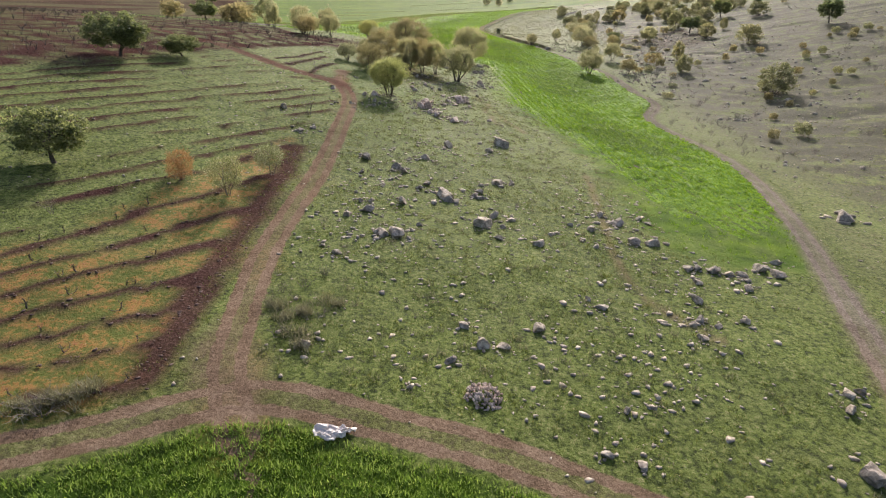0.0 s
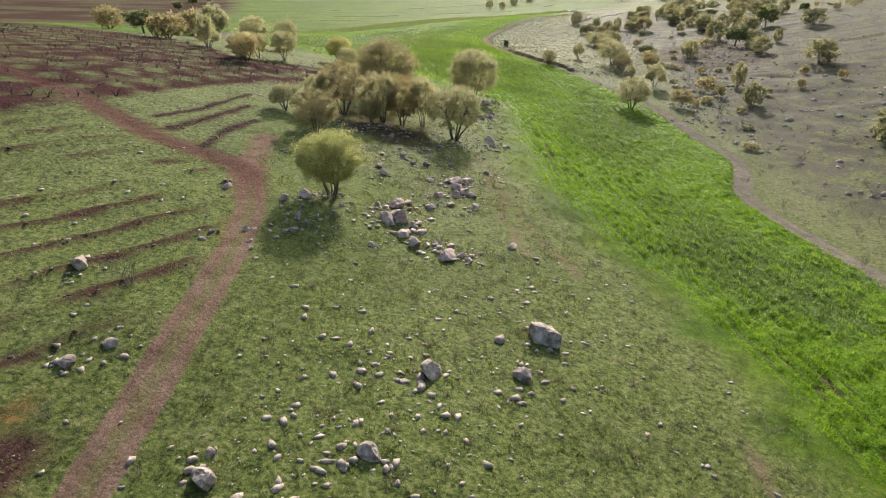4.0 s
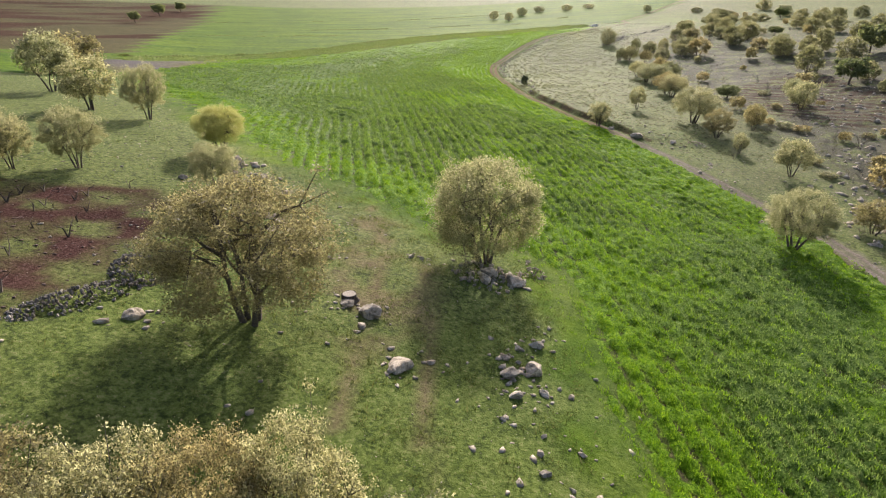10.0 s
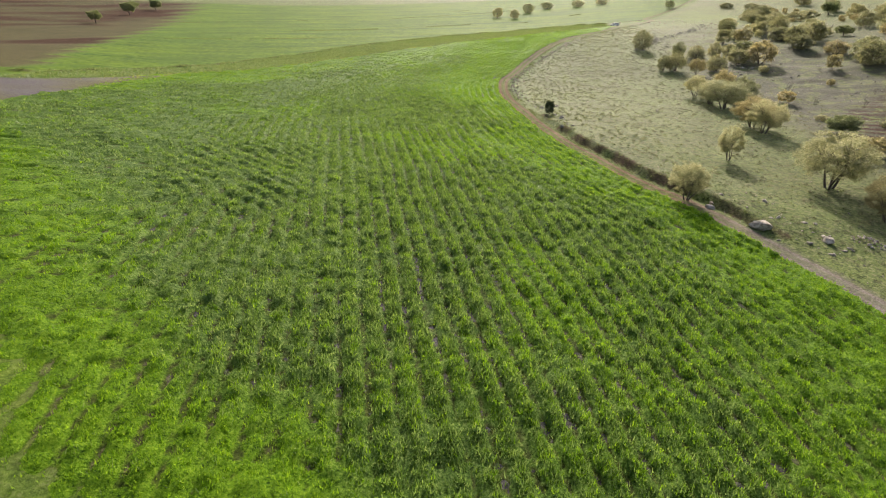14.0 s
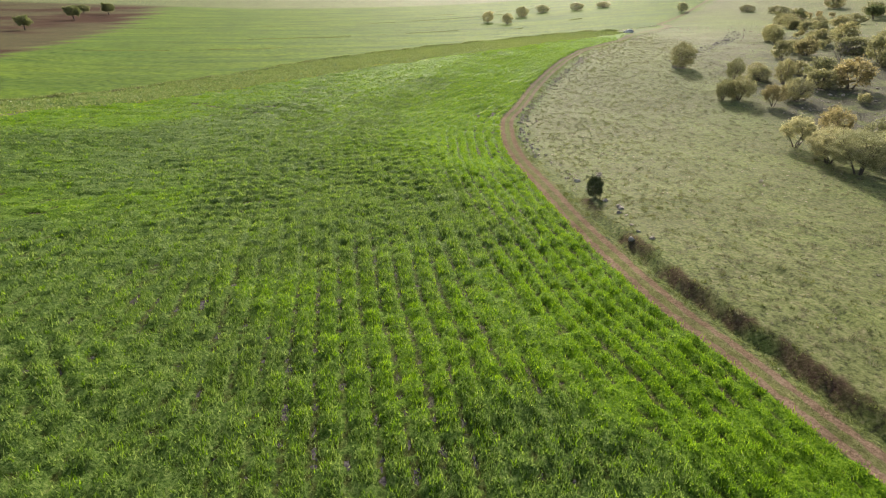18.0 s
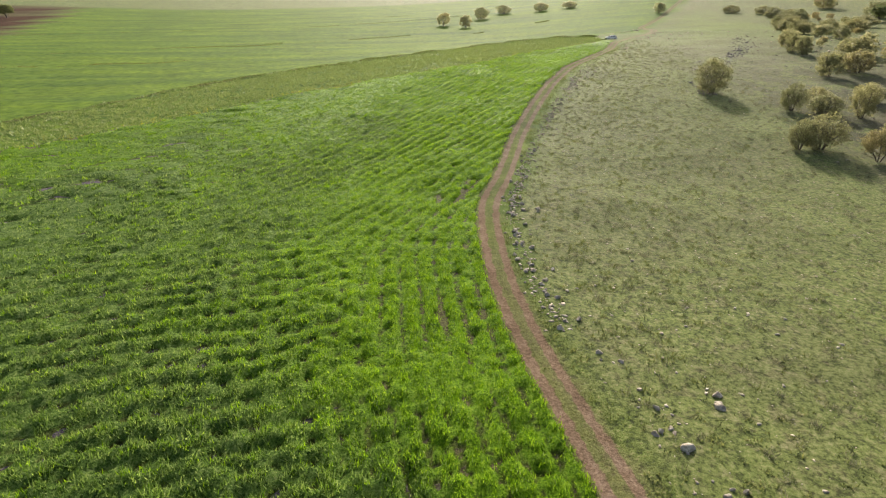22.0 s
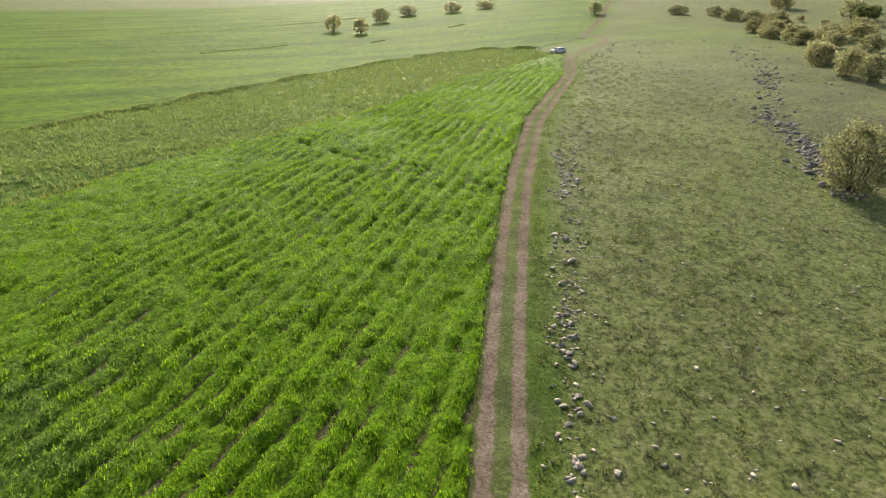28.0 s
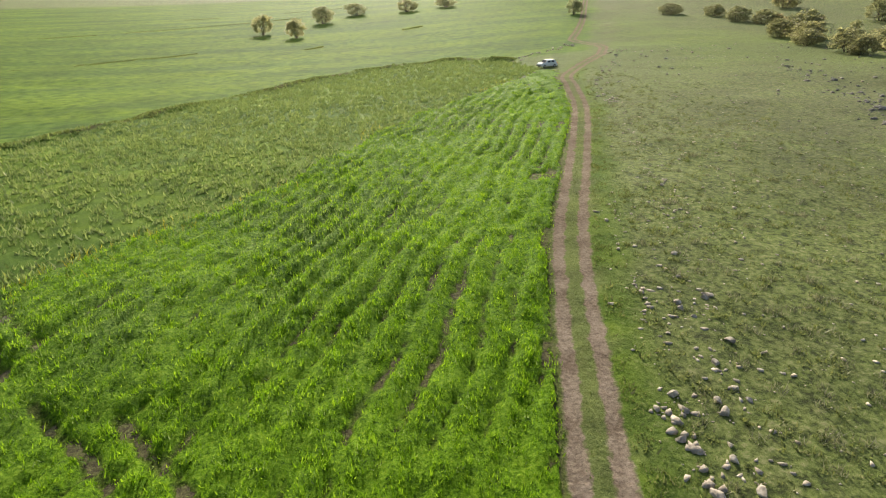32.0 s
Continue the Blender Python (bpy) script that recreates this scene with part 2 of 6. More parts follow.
def ground_height(x, y):
    """The height of the ground with its banks, ruts, furrows and lumps."""
    x, y = np.asarray(x, float), np.asarray(y, float)
    z = base_height(x, y)
    near = smooth(260, 160, np.abs(x - 30)) * smooth(700, 560, y)
    z = z + near * (0.22 * lattice(x, y, 9, 1) + 0.09 * lattice(x, y, 2.6, 2) + 0.035 * lattice(x, y, 1.1, 5))
    signed = east_signed(x, y)
    d_east, side_east = np.abs(signed), np.sign(signed)
    z = z - near * smooth(4.0, 0.5, d_east) * (0.09 * lattice(x, y, 2.6, 2) + 0.1 * lattice(x, y, 9, 1)) + rut_depth(d_east)
    z = z + rut_depth(away(x, y, WEST_TRACK)[0]) + rut_depth(away(x, y, SOUTH_TRACK)[0], 0.95)
    # the cut beside the east track, from the bend to the lone bush
    cut = smooth(236, 250, y) * smooth(303, 282, y) * (side_east > 0)
    rough_face = 0.4 * lattice(x, y, 3.5, 60) + 0.12 * lattice(x, y, 1.2, 61)
    z = z + cut * (0.8 * smooth(2.6, 3.3, d_east + rough_face) * smooth(17, 5, d_east) - 0.22 * np.exp(-((d_east - 2.2) / 0.6) ** 2))
    # a low step in the slope above it
    d_step, side_step = away(x, y, STEP)
    z = z + 0.4 * (side_step > 0) * smooth(9, 0, d_step) * smooth(255, 262, y) * smooth(287, 279, y)
    d_bank, side_bank = away(x, y, BANK)
    z = z + near * 0.38 * smooth(2.6, 0.3, d_bank + 0.5 * lattice(x, y, 2.5, 9)) * (1 + 0.9 * lattice(x, y, 5, 8))
    vine = inside(x, y, VINE_POLY)
    z = z + vine * (0.16 * vine_rows(x, y) * (0.6 + 0.7 * lattice(x, y, 0.9, 44)))
    z = z + inside(x, y, TERRACE_POLY) * 0.28 * smooth(0.72, 0.95, terrace_rows(x, y))
    z = z + inside(x, y, PLOUGH_POLY) * (0.13 * lattice(x, y, 1.3, 45) + 0.16 * np.abs(lattice(x, y, 2.7, 77)))
    # ledges of rock on the eastern slope
    hill = smooth(55, 85, x - 0.05 * y) * smooth(520, 400, y) * smooth(330, 200, x)
    z = z + hill * (0.9 * np.abs(lattice(x, y, 16, 21)) + 0.45 * np.abs(lattice(x, y, 5, 22)))
    return z


def at(x, y):
    return float(ground_height(np.array([x]), np.array([y]))[0])


def crop_kind(x, y):
    """0 where the corn stands thin and yellow-green, 1 where it is thick and dark."""
    v = 0.55 * lattice(x, y, 26, 31) + 0.35 * lattice(x, y, 9, 32) + 0.2 * lattice(x, y, 3.5, 33)
    edge = np.minimum(np.abs(east_signed(x, y)), away(x, y, CROP_EDGE)[0])
    west = 0.32 * smooth(-6, -22, x - np.interp(y, [0, 200, 280, 325, 400], [5, 5, 2, 7, 26])) * smooth(190, 215, y)
    return smooth(-0.45, 0.5, v + west - 0.75 * smooth(16, 3, edge) + 0.25 - 0.55 * smooth(300, 345, y))


def corn_fringe(x, y):
    """0 at the corn's ragged edge towards the meadow, 1 where it stands closed."""
    edge = away(x, y, CROP_EDGE)[0] + 1.2 * lattice(x, y, 5, 62) + 0.7 * lattice(x, y, 1.8, 99)
    return smooth(0.3, 4.6, edge) * smooth(57, 82, y + 5 * lattice(x, y, 4, 98))


def crop_rows(x, y):
    """1 on the crest of a drilled row, 0 in the gap."""
    x, y = np.asarray(x, float), np.asarray(y, float)
    d = np.abs(east_signed(x, y))
    north = smooth(318, 352, y)

    def rows(phase, period):
        return 0.5 + 0.5 * np.cos(2 * np.pi * phase / period)

    beside = rows(d + 0.35 * lattice(x, y, 8, 34), 1.55)
    straight = rows(0.993 * x + 0.11 * y + 0.35 * lattice(x, y, 9, 59), 1.55)
    beside = straight + (beside - straight) * smooth(188, 206, y + 4 * lattice(x, y, 9, 58))
    middle = rows(0.982 * x + 0.19 * y + 0.3 * lattice(x, y, 9, 35), 1.6)
    a = beside + (middle - beside) * smooth(10, 17, d + 3 * lattice(x, y, 12, 63)) * smooth(182, 205, y)
    # later passes of the drill, crossing the first in the west and turning along the headland
    turned = rows(0.72 * x + 0.69 * y + 1.0 * lattice(x, y, 6, 64), 1.9)
    headland = rows(-0.3 * x + 0.95 * y + 1.2 * lattice(x, y, 6, 65), 2.1)
    west = smooth(-14, -22, x + 4 * lattice(x, y, 8, 50)) * smooth(228, 240, y) * smooth(272, 258, y)
    back = smooth(276, 292, y + 5 * lattice(x, y, 7, 66)) * smooth(4, -6, x)
    a = a + (turned - a) * 0.85 * west
    a = a + (headland - a) * 0.6 * back
    b = rows(-0.86 * x + 0.51 * y + 0.5 * lattice(x, y, 9, 34) + 0.22 * lattice(x, y, 3, 33) + 0.004 * (x + 10) ** 2 * smooth(-10, -60, x), 1.5)
    row = a + (b - a) * north
    # the rows close up in places
    clear = (0.6 + 0.06 * smooth(300, 335, y) - 0.16 * smooth(345, 395, y)) + (0.4 - 0.02 * smooth(345, 395, y)) * smooth(-0.45, 0.25, lattice(x, y, 11, 67) + 0.5 * lattice(x, y, 4, 68))
    return 0.62 + (row - 0.62) * clear

# ---- materials ----
def material(name):
    m = bpy.data.materials.new(name)
    m.use_nodes = True
    nt = m.node_tree
    for n in list(nt.nodes):
        nt.nodes.remove(n)
    out = nt.nodes.new("ShaderNodeOutputMaterial")
    return m, nt, out


def add(nt, kind, *links, **values):
    """A node; links are (input, socket), values set inputs by name or attributes."""
    n = nt.nodes.new("ShaderNode" + kind)
    for key, value in values.items():
        if key.startswith("in_"):
            n.inputs[key[3:].replace("_", " ")].default_value = value
        elif key == "operation":
            n.operation = value
        elif key == "blend_type":
            n.blend_type = value
        elif key == "attribute_name":
            n.attribute_name = value
        elif key == "data_type":
            n.data_type = value
    for where, socket in links:
        nt.links.new(socket, n.inputs[where])
    return n


def noise_tex(nt, vec, scale, detail=4.0, rough=0.6):
    n = add(nt, "TexNoise", ("Vector", vec), in_Scale=scale, in_Detail=detail, in_Roughness=rough)
    return n.outputs["Fac"]


def ramp(nt, fac, stops):
    n = add(nt, "ValToRGB", ("Fac", fac))
    while len(n.color_ramp.elements) > len(stops):
        n.color_ramp.elements.remove(n.color_ramp.elements[-1])
    while len(n.color_ramp.elements) < len(stops):
        n.color_ramp.elements.new(1.0)
    for e, (pos, col) in zip(n.color_ramp.elements, stops):
        e.position, e.color = pos, (*col, 1) if len(col) == 3 else col
    return n.outputs["Color"]


def blend(nt, fac, a, b, mode="MIX"):
    n = nt.nodes.new("ShaderNodeMix")
    n.data_type, n.blend_type = "RGBA", mode
    for index, value in ((0, fac), (6, a), (7, b)):
        if isinstance(value, (int, float)):
            n.inputs[index].default_value = value
        elif isinstance(value, tuple):
            n.inputs[index].default_value = (*value, 1)
        else:
            nt.links.new(value, n.inputs[index])
    return n.outputs[2]


def calc(nt, op, a, b=0.0, clamp=False):
    n = nt.nodes.new("ShaderNodeMath")
    n.operation, n.use_clamp = op, clamp
    for i, v in enumerate((a, b)):
        if isinstance(v, (int, float)):
            n.inputs[i].default_value = v
        else:
            nt.links.new(v, n.inputs[i])
    return n.outputs[0]


def where(nt):
    return nt.nodes.new("ShaderNodeNewGeometry").outputs["Position"]


def ground_material():
    m, nt, out = material("ground")
    pos = where(nt)
    za = add(nt, "VertexColor")
    za.layer_name = "zone_a"
    zb = add(nt, "VertexColor")
    zb.layer_name = "zone_b"
    sa, sb = add(nt, "SeparateColor", ("Color", za.outputs[0])), add(nt, "SeparateColor", ("Color", zb.outputs[0]))
    big, mid, fine = noise_tex(nt, pos, 0.06, 3), noise_tex(nt, pos, 0.55, 5), noise_tex(nt, pos, 5.0, 6, 0.7)
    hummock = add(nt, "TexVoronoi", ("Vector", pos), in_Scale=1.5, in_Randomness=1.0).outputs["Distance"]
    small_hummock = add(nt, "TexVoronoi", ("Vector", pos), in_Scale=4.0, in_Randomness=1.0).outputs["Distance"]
    # tuft drives bump height and colour: creases between hummocks get shade by colour
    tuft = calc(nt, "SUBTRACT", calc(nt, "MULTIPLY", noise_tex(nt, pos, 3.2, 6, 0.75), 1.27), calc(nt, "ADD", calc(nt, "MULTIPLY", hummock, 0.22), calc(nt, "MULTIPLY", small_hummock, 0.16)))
    # meadow: short grass over stony soil; dark stops paint shade between the tufts
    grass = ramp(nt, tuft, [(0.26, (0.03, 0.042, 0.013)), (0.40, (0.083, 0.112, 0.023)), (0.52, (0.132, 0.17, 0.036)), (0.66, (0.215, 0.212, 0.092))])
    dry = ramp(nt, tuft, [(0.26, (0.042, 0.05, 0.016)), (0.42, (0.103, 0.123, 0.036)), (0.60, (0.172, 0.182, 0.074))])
    patch = ramp(nt, mid, [(0.4, (0, 0, 0)), (0.66, (1, 1, 1))])
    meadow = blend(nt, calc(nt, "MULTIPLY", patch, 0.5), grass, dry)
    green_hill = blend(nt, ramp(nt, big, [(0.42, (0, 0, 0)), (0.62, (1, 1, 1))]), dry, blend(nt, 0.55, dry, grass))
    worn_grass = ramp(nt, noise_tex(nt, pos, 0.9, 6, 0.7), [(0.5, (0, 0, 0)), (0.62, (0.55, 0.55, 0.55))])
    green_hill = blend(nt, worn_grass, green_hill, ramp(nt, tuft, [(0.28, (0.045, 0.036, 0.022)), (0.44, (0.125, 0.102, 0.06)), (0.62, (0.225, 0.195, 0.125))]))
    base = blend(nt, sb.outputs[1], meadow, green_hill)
    # dark low scrub and bare patches on the slope
    brush = ramp(nt, noise_tex(nt, pos, 0.22, 6, 0.72), [(0.42, (0, 0, 0)), (0.5, (1, 1, 1))])
    steep = add(nt, "VertexColor")
    steep.layer_name = "zone_d"
    sd = add(nt, "SeparateColor", ("Color", steep.outputs[0]))
    base = blend(nt, calc(nt, "MULTIPLY", brush, sd.outputs[0]), base, ramp(nt, fine, [(0.36, (0.018, 0.016, 0.010)), (0.52, (0.06, 0.054, 0.035)), (0.66, (0.17, 0.155, 0.125))]))
    # lush fields past the bank
    lush = ramp(nt, blend(nt, 0.4, mid, fine), [(0.38, (0.042, 0.085, 0.009)), (0.5, (0.082, 0.152, 0.012)), (0.64, (0.135, 0.215, 0.02))])
    stripes = add(nt, "TexNoise", ("Vector", add(nt, "Mapping", ("Vector", pos), in_Rotation=(0, 0, 0.45), in_Scale=(0.012, 0.09, 0.0)).outputs[0]), in_Scale=1.0, in_Detail=4.0)
    lush = blend(nt, ramp(nt, stripes.outputs["Fac"], [(0.38, (0, 0, 0)), (0.5, (0.5, 0.5, 0.5)), (0.62, (1, 1, 1))]), blend(nt, 1.0, lush, (0.72, 0.74, 0.95), "MULTIPLY"), blend(nt, 1.0, lush, (1.18, 1.05, 0.8), "MULTIPLY"))
    base = blend(nt, sb.outputs[2], base, lush)
    zd = add(nt, "VertexColor")
    zd.layer_name = "zone_d"
    growth = add(nt, "SeparateColor", ("Color", zd.outputs[0]))
    crop = ramp(nt, fine, [(0.38, (0.06, 0.048, 0.026)), (0.5, (0.115, 0.105, 0.045)), (0.64, (0.17, 0.18, 0.055))])
    crop = blend(nt, growth.outputs[1], crop, blend(nt, 1.0, crop, (0.95, 0.9, 2.2), "MULTIPLY"))
    # soil near the middle line multiplied darker, as painted shade under the corn
    crop = blend(nt, growth.outputs[2], crop, blend(nt, 1.0, crop, (0.8, 0.82, 0.82), "MULTIPLY"))
    base = blend(nt, sa.outputs[1], base, crop)
    # rusty dry weeds on the vine strips
    rust = ramp(nt, blend(nt, 0.5, mid, tuft), [(0.38, (0.08, 0.105, 0.02)), (0.46, (0.13, 0.125, 0.03)), (0.54, (0.27, 0.15, 0.045)), (0.66, (0.20, 0.095, 0.05))])
    base = blend(nt, sb.outputs[0], base, rust)
    # turned earth
    earth = ramp(nt, fine, [(0.3, (0.022, 0.012, 0.010)), (0.5, (0.062, 0.033, 0.028)), (0.7, (0.13, 0.078, 0.067))])
    base = blend(nt, sa.outputs[2], base, earth)
    # trodden earth of the tracks
    dust = ramp(nt, blend(nt, 0.6, mid, fine), [(0.36, (0.11, 0.082, 0.058)), (0.5, (0.205, 0.16, 0.118)), (0.64, (0.31, 0.25, 0.195))])
    # wheel ruts from the distance to each track's middle
    zc = add(nt, "VertexColor")
    zc.layer_name = "zone_c"
    sc = add(nt, "SeparateColor", ("Color", zc.outputs[0]))
    wobble = calc(nt, "MULTIPLY", calc(nt, "SUBTRACT", noise_tex(nt, pos, 0.9, 5, 0.7), 0.5), 0.9)
    worn = sa.outputs[0]
    for index, rut, half, middle in ((0, 0.76, 0.38, 0.26), (1, 0.80, 0.44, 0.55), (2, 0.95, 0.46, 0.3)):
        d = calc(nt, "ABSOLUTE", sc.outputs[index])
        off = calc(nt, "ADD", calc(nt, "ABSOLUTE", calc(nt, "SUBTRACT", d, rut)), wobble)
        wheel = calc(nt, "MULTIPLY", calc(nt, "SUBTRACT", half + 0.08, off), 6.0, True)
        inner = calc(nt, "MULTIPLY", calc(nt, "MULTIPLY", calc(nt, "SUBTRACT", rut + 0.1, calc(nt, "ADD", d, wobble)), 4.0, True), middle)
        worn = calc(nt, "MAXIMUM", worn, calc(nt, "MAXIMUM", wheel, inner))
    south = add(nt, "MapRange", ("Value", add(nt, "SeparateXYZ", ("Vector", pos)).outputs[1]))
    for key, value in (("From Min", 370.0), ("From Max", 330.0), ("To Min", 0.0), ("To Max", 1.0)):
        south.inputs[key].default_value = value
    dust = blend(nt, south.outputs[0], dust, blend(nt, 1.0, dust, (0.88, 0.79, 0.72), "MULTIPLY"))
    gravel = ramp(nt, blend(nt, 0.7, mid, fine), [(0.36, (0.10, 0.084, 0.068)), (0.5, (0.19, 0.165, 0.138)), (0.64, (0.33, 0.295, 0.255))])
    stony = add(nt, "MapRange", ("Value", add(nt, "SeparateXYZ", ("Vector", pos)).outputs[0]))
    for key, value in (("From Min", 26.0), ("From Max", 34.0), ("To Min", 0.0), ("To Max", 0.85)):
        stony.inputs[key].default_value = value
    dust = blend(nt, calc(nt, "MULTIPLY", stony.outputs[0], south.outputs[0]), dust, gravel)
    dust = blend(nt, calc(nt, "MULTIPLY", sa.outputs[2], 0.9), dust, blend(nt, 1.0, earth, (1.35, 1.15, 1.08), "MULTIPLY"))
    base = blend(nt, worn, base, dust)
    # pebbles
    cell = add(nt, "TexVoronoi", ("Vector", pos), in_Scale=2.6, in_Randomness=1.0)
    pebble = ramp(nt, cell.outputs["Distance"], [(0.07, (1, 1, 1)), (0.11, (0, 0, 0))])
    keep = ramp(nt, noise_tex(nt, pos, 0.35, 3), [(0.5, (0, 0, 0)), (0.62, (1, 1, 1))])
    open_ground = calc(nt, "SUBTRACT", 1.0, calc(nt, "ADD", sa.outputs[1], sb.outputs[2]), True)
    shown = calc(nt, "MULTIPLY", calc(nt, "MULTIPLY", pebble, keep), open_ground)
    base = blend(nt, shown, base, (0.36, 0.32, 0.26))
    base = blend(nt, 1.0, base, ramp(nt, big, [(0.3, (0.86, 0.86, 0.86)), (0.7, (1.12, 1.12, 1.12))]), "MULTIPLY")
    height = calc(nt, "ADD", calc(nt, "MULTIPLY", tuft, 0.9), calc(nt, "MULTIPLY", fine, 0.4))
    bump = add(nt, "Bump", ("Height", height), ("Strength", calc(nt, "SUBTRACT", 1.0, calc(nt, "MULTIPLY", sb.outputs[1], 0.65))), in_Distance=0.12)
    shader = add(nt, "BsdfPrincipled", ("Base Color", base), ("Normal", bump.outputs[0]), in_Roughness=0.92)
    # grass sheen in low light, standing in for far haze; bare earth has none
    green_part = calc(nt, "SUBTRACT", 1.0, calc(nt, "MAXIMUM", sa.outputs[2], worn), True)
    short_part = calc(nt, "MULTIPLY", green_part, calc(nt, "SUBTRACT", 1.0, calc(nt, "MULTIPLY", sb.outputs[2], 0.5)))
    nt.links.new(calc(nt, "MULTIPLY", short_part, 0.035), shader.inputs["Sheen Weight"])
    nt.links.new(calc(nt, "MULTIPLY", short_part, 0.04), shader.inputs["Specular IOR Level"])
    nt.links.new(calc(nt, "SUBTRACT", 0.95, calc(nt, "MULTIPLY", green_part, 0.15)), shader.inputs["Roughness"])
    shader.inputs["Sheen Roughness"].default_value = 0.4
    nt.links.new(shader.outputs[0], out.inputs[0])
    return m


def leaf_material(name, dark, mid, light, through_part=0.45, place_noise=0.0, gloss=0.42, haze_sheen=0.02, shine=0.36):
    """Leaves that let some light through; each leaf has its own shade."""
    m, nt, out = material(name)
    geo = nt.nodes.new("ShaderNodeNewGeometry")
    fac = geo.outputs["Random Per Island"]
    if place_noise:
        n = noise_tex(nt, geo.outputs["Position"], place_noise, 3)
        fac = calc(nt, "ADD", calc(nt, "MULTIPLY", fac, 0.8), calc(nt, "MULTIPLY", n, 0.25))
    col = ramp(nt, fac, [(0.1, dark), (0.5, mid), (0.9, light)])
    obj = nt.nodes.new("ShaderNodeObjectInfo").outputs["Random"]
    col = blend(nt, 1.0, col, ramp(nt, obj, [(0.0, (0.82, 0.86, 0.85)), (1.0, (1.15, 1.1, 1.05))]), "MULTIPLY")
    shader = add(nt, "BsdfPrincipled", ("Base Color", col), in_Roughness=gloss)
    shader.inputs["Specular IOR Level"].default_value = shine
    # slight sheen on the leaves, added as a stand-in for haze
    shader.inputs["Sheen Weight"].default_value, shader.inputs["Sheen Roughness"].default_value = haze_sheen, 0.45
    trans = add(nt, "BsdfTranslucent", ("Color", blend(nt, 1.0, col, (1.15, 1.15, 0.88), "MULTIPLY")))
    mix = add(nt, "MixShader", (1, shader.outputs[0]), (2, trans.outputs[0]))
    mix.inputs[0].default_value = through_part
    nt.links.new(mix.outputs[0], out.inputs[0])
    return m


def solid_material(name, stops, scale, rough=0.9, bump=0.5, distance=0.05, detail=6, lichen=None, metal=0.0, local=False):
    m, nt, out = material(name)
    pos = nt.nodes.new("ShaderNodeTexCoord").outputs["Object"] if local else where(nt)
    n = noise_tex(nt, pos, scale, detail, 0.65)
    col = ramp(nt, n, stops)
    if lichen:
        spot = ramp(nt, noise_tex(nt, pos, scale * 2.7, 5), [(0.56, (0, 0, 0)), (0.64, (1, 1, 1))])
        col = blend(nt, calc(nt, "MULTIPLY", spot, 0.7), col, lichen)
    obj = nt.nodes.new("ShaderNodeObjectInfo").outputs["Random"]
    col = blend(nt, 1.0, col, ramp(nt, obj, [(0.0, (0.75, 0.75, 0.77)), (1.0, (1.2, 1.18, 1.14))]), "MULTIPLY")
    b = add(nt, "Bump", ("Height", noise_tex(nt, pos, scale * 4, 6, 0.7)), in_Strength=bump, in_Distance=distance)
    shader = add(nt, "BsdfPrincipled", ("Base Color", col), ("Normal", b.outputs[0]), in_Roughness=rough, in_Metallic=metal)
    nt.links.new(shader.outputs[0], out.inputs[0])
    return m


GROUND = ground_material()
ROCK_GREY = solid_material("limestone", [(0.36, (0.13, 0.108, 0.083)), (0.5, (0.32, 0.272, 0.21)), (0.66, (0.54, 0.475, 0.385))], 2.2, 0.9, 0.7, 0.06, lichen=(0.16, 0.15, 0.11))
ROCK_PINK = solid_material("pale_pink_rock", [(0.36, (0.26, 0.19, 0.15)), (0.5, (0.47, 0.37, 0.30)), (0.66, (0.64, 0.54, 0.46))], 1.8, 0.88, 0.6, 0.05, lichen=(0.24, 0.21, 0.18))
STONE_PALE = solid_material("pale_stone", [(0.36, (0.19, 0.158, 0.12)), (0.52, (0.36, 0.31, 0.24)), (0.68, (0.56, 0.495, 0.40))], 3.0, 0.9, 0.6, 0.04)
ROCK_DARK = solid_material("dark_rubble", [(0.36, (0.07, 0.062, 0.055)), (0.52, (0.17, 0.152, 0.13)), (0.68, (0.33, 0.30, 0.26))], 3.0, 0.9, 0.7, 0.05)
CLOD = solid_material("earth_clod", [(0.3, (0.045, 0.028, 0.024)), (0.55, (0.10, 0.062, 0.052)), (0.75, (0.19, 0.135, 0.115))], 3.0, 0.95, 0.8, 0.05)
BARK = solid_material("bark", [(0.3, (0.045, 0.036, 0.028)), (0.55, (0.10, 0.082, 0.064)), (0.75, (0.17, 0.145, 0.115))], 6.0, 0.95, 0.8, 0.03)
TWIG_GREY = solid_material("grey_twig", [(0.3, (0.10, 0.085, 0.07)), (0.7, (0.21, 0.185, 0.155))], 5.0, 0.9, 0.4, 0.01)
TWIG_RUST = solid_material("rusty_twig", [(0.3, (0.17, 0.075, 0.03)), (0.7, (0.36, 0.19, 0.08))], 5.0, 0.9, 0.4, 0.01)
LEAF_OAK = leaf_material("oak_leaf", (0.085, 0.105, 0.045), (0.15, 0.18, 0.08), (0.235, 0.26, 0.13), 0.62, gloss=0.6)
LEAF_PALE = leaf_material("pale_olive_leaf", (0.165, 0.17, 0.095), (0.30, 0.30, 0.18), (0.46, 0.45, 0.32), 0.75)
LEAF_GOLD = leaf_material("yellow_brown_leaf", (0.15, 0.132, 0.07), (0.27, 0.236, 0.128), (0.41, 0.362, 0.22), 0.7)
LEAF_SPRING = leaf_material("yellow_green_spring_leaf", (0.19, 0.21, 0.075), (0.33, 0.35, 0.14), (0.48, 0.48, 0.25), 0.75)
LEAF_WHITE = leaf_material("whitish_spring_leaf", (0.14, 0.17, 0.06), (0.25, 0.27, 0.11), (0.45, 0.45, 0.28), 0.4)
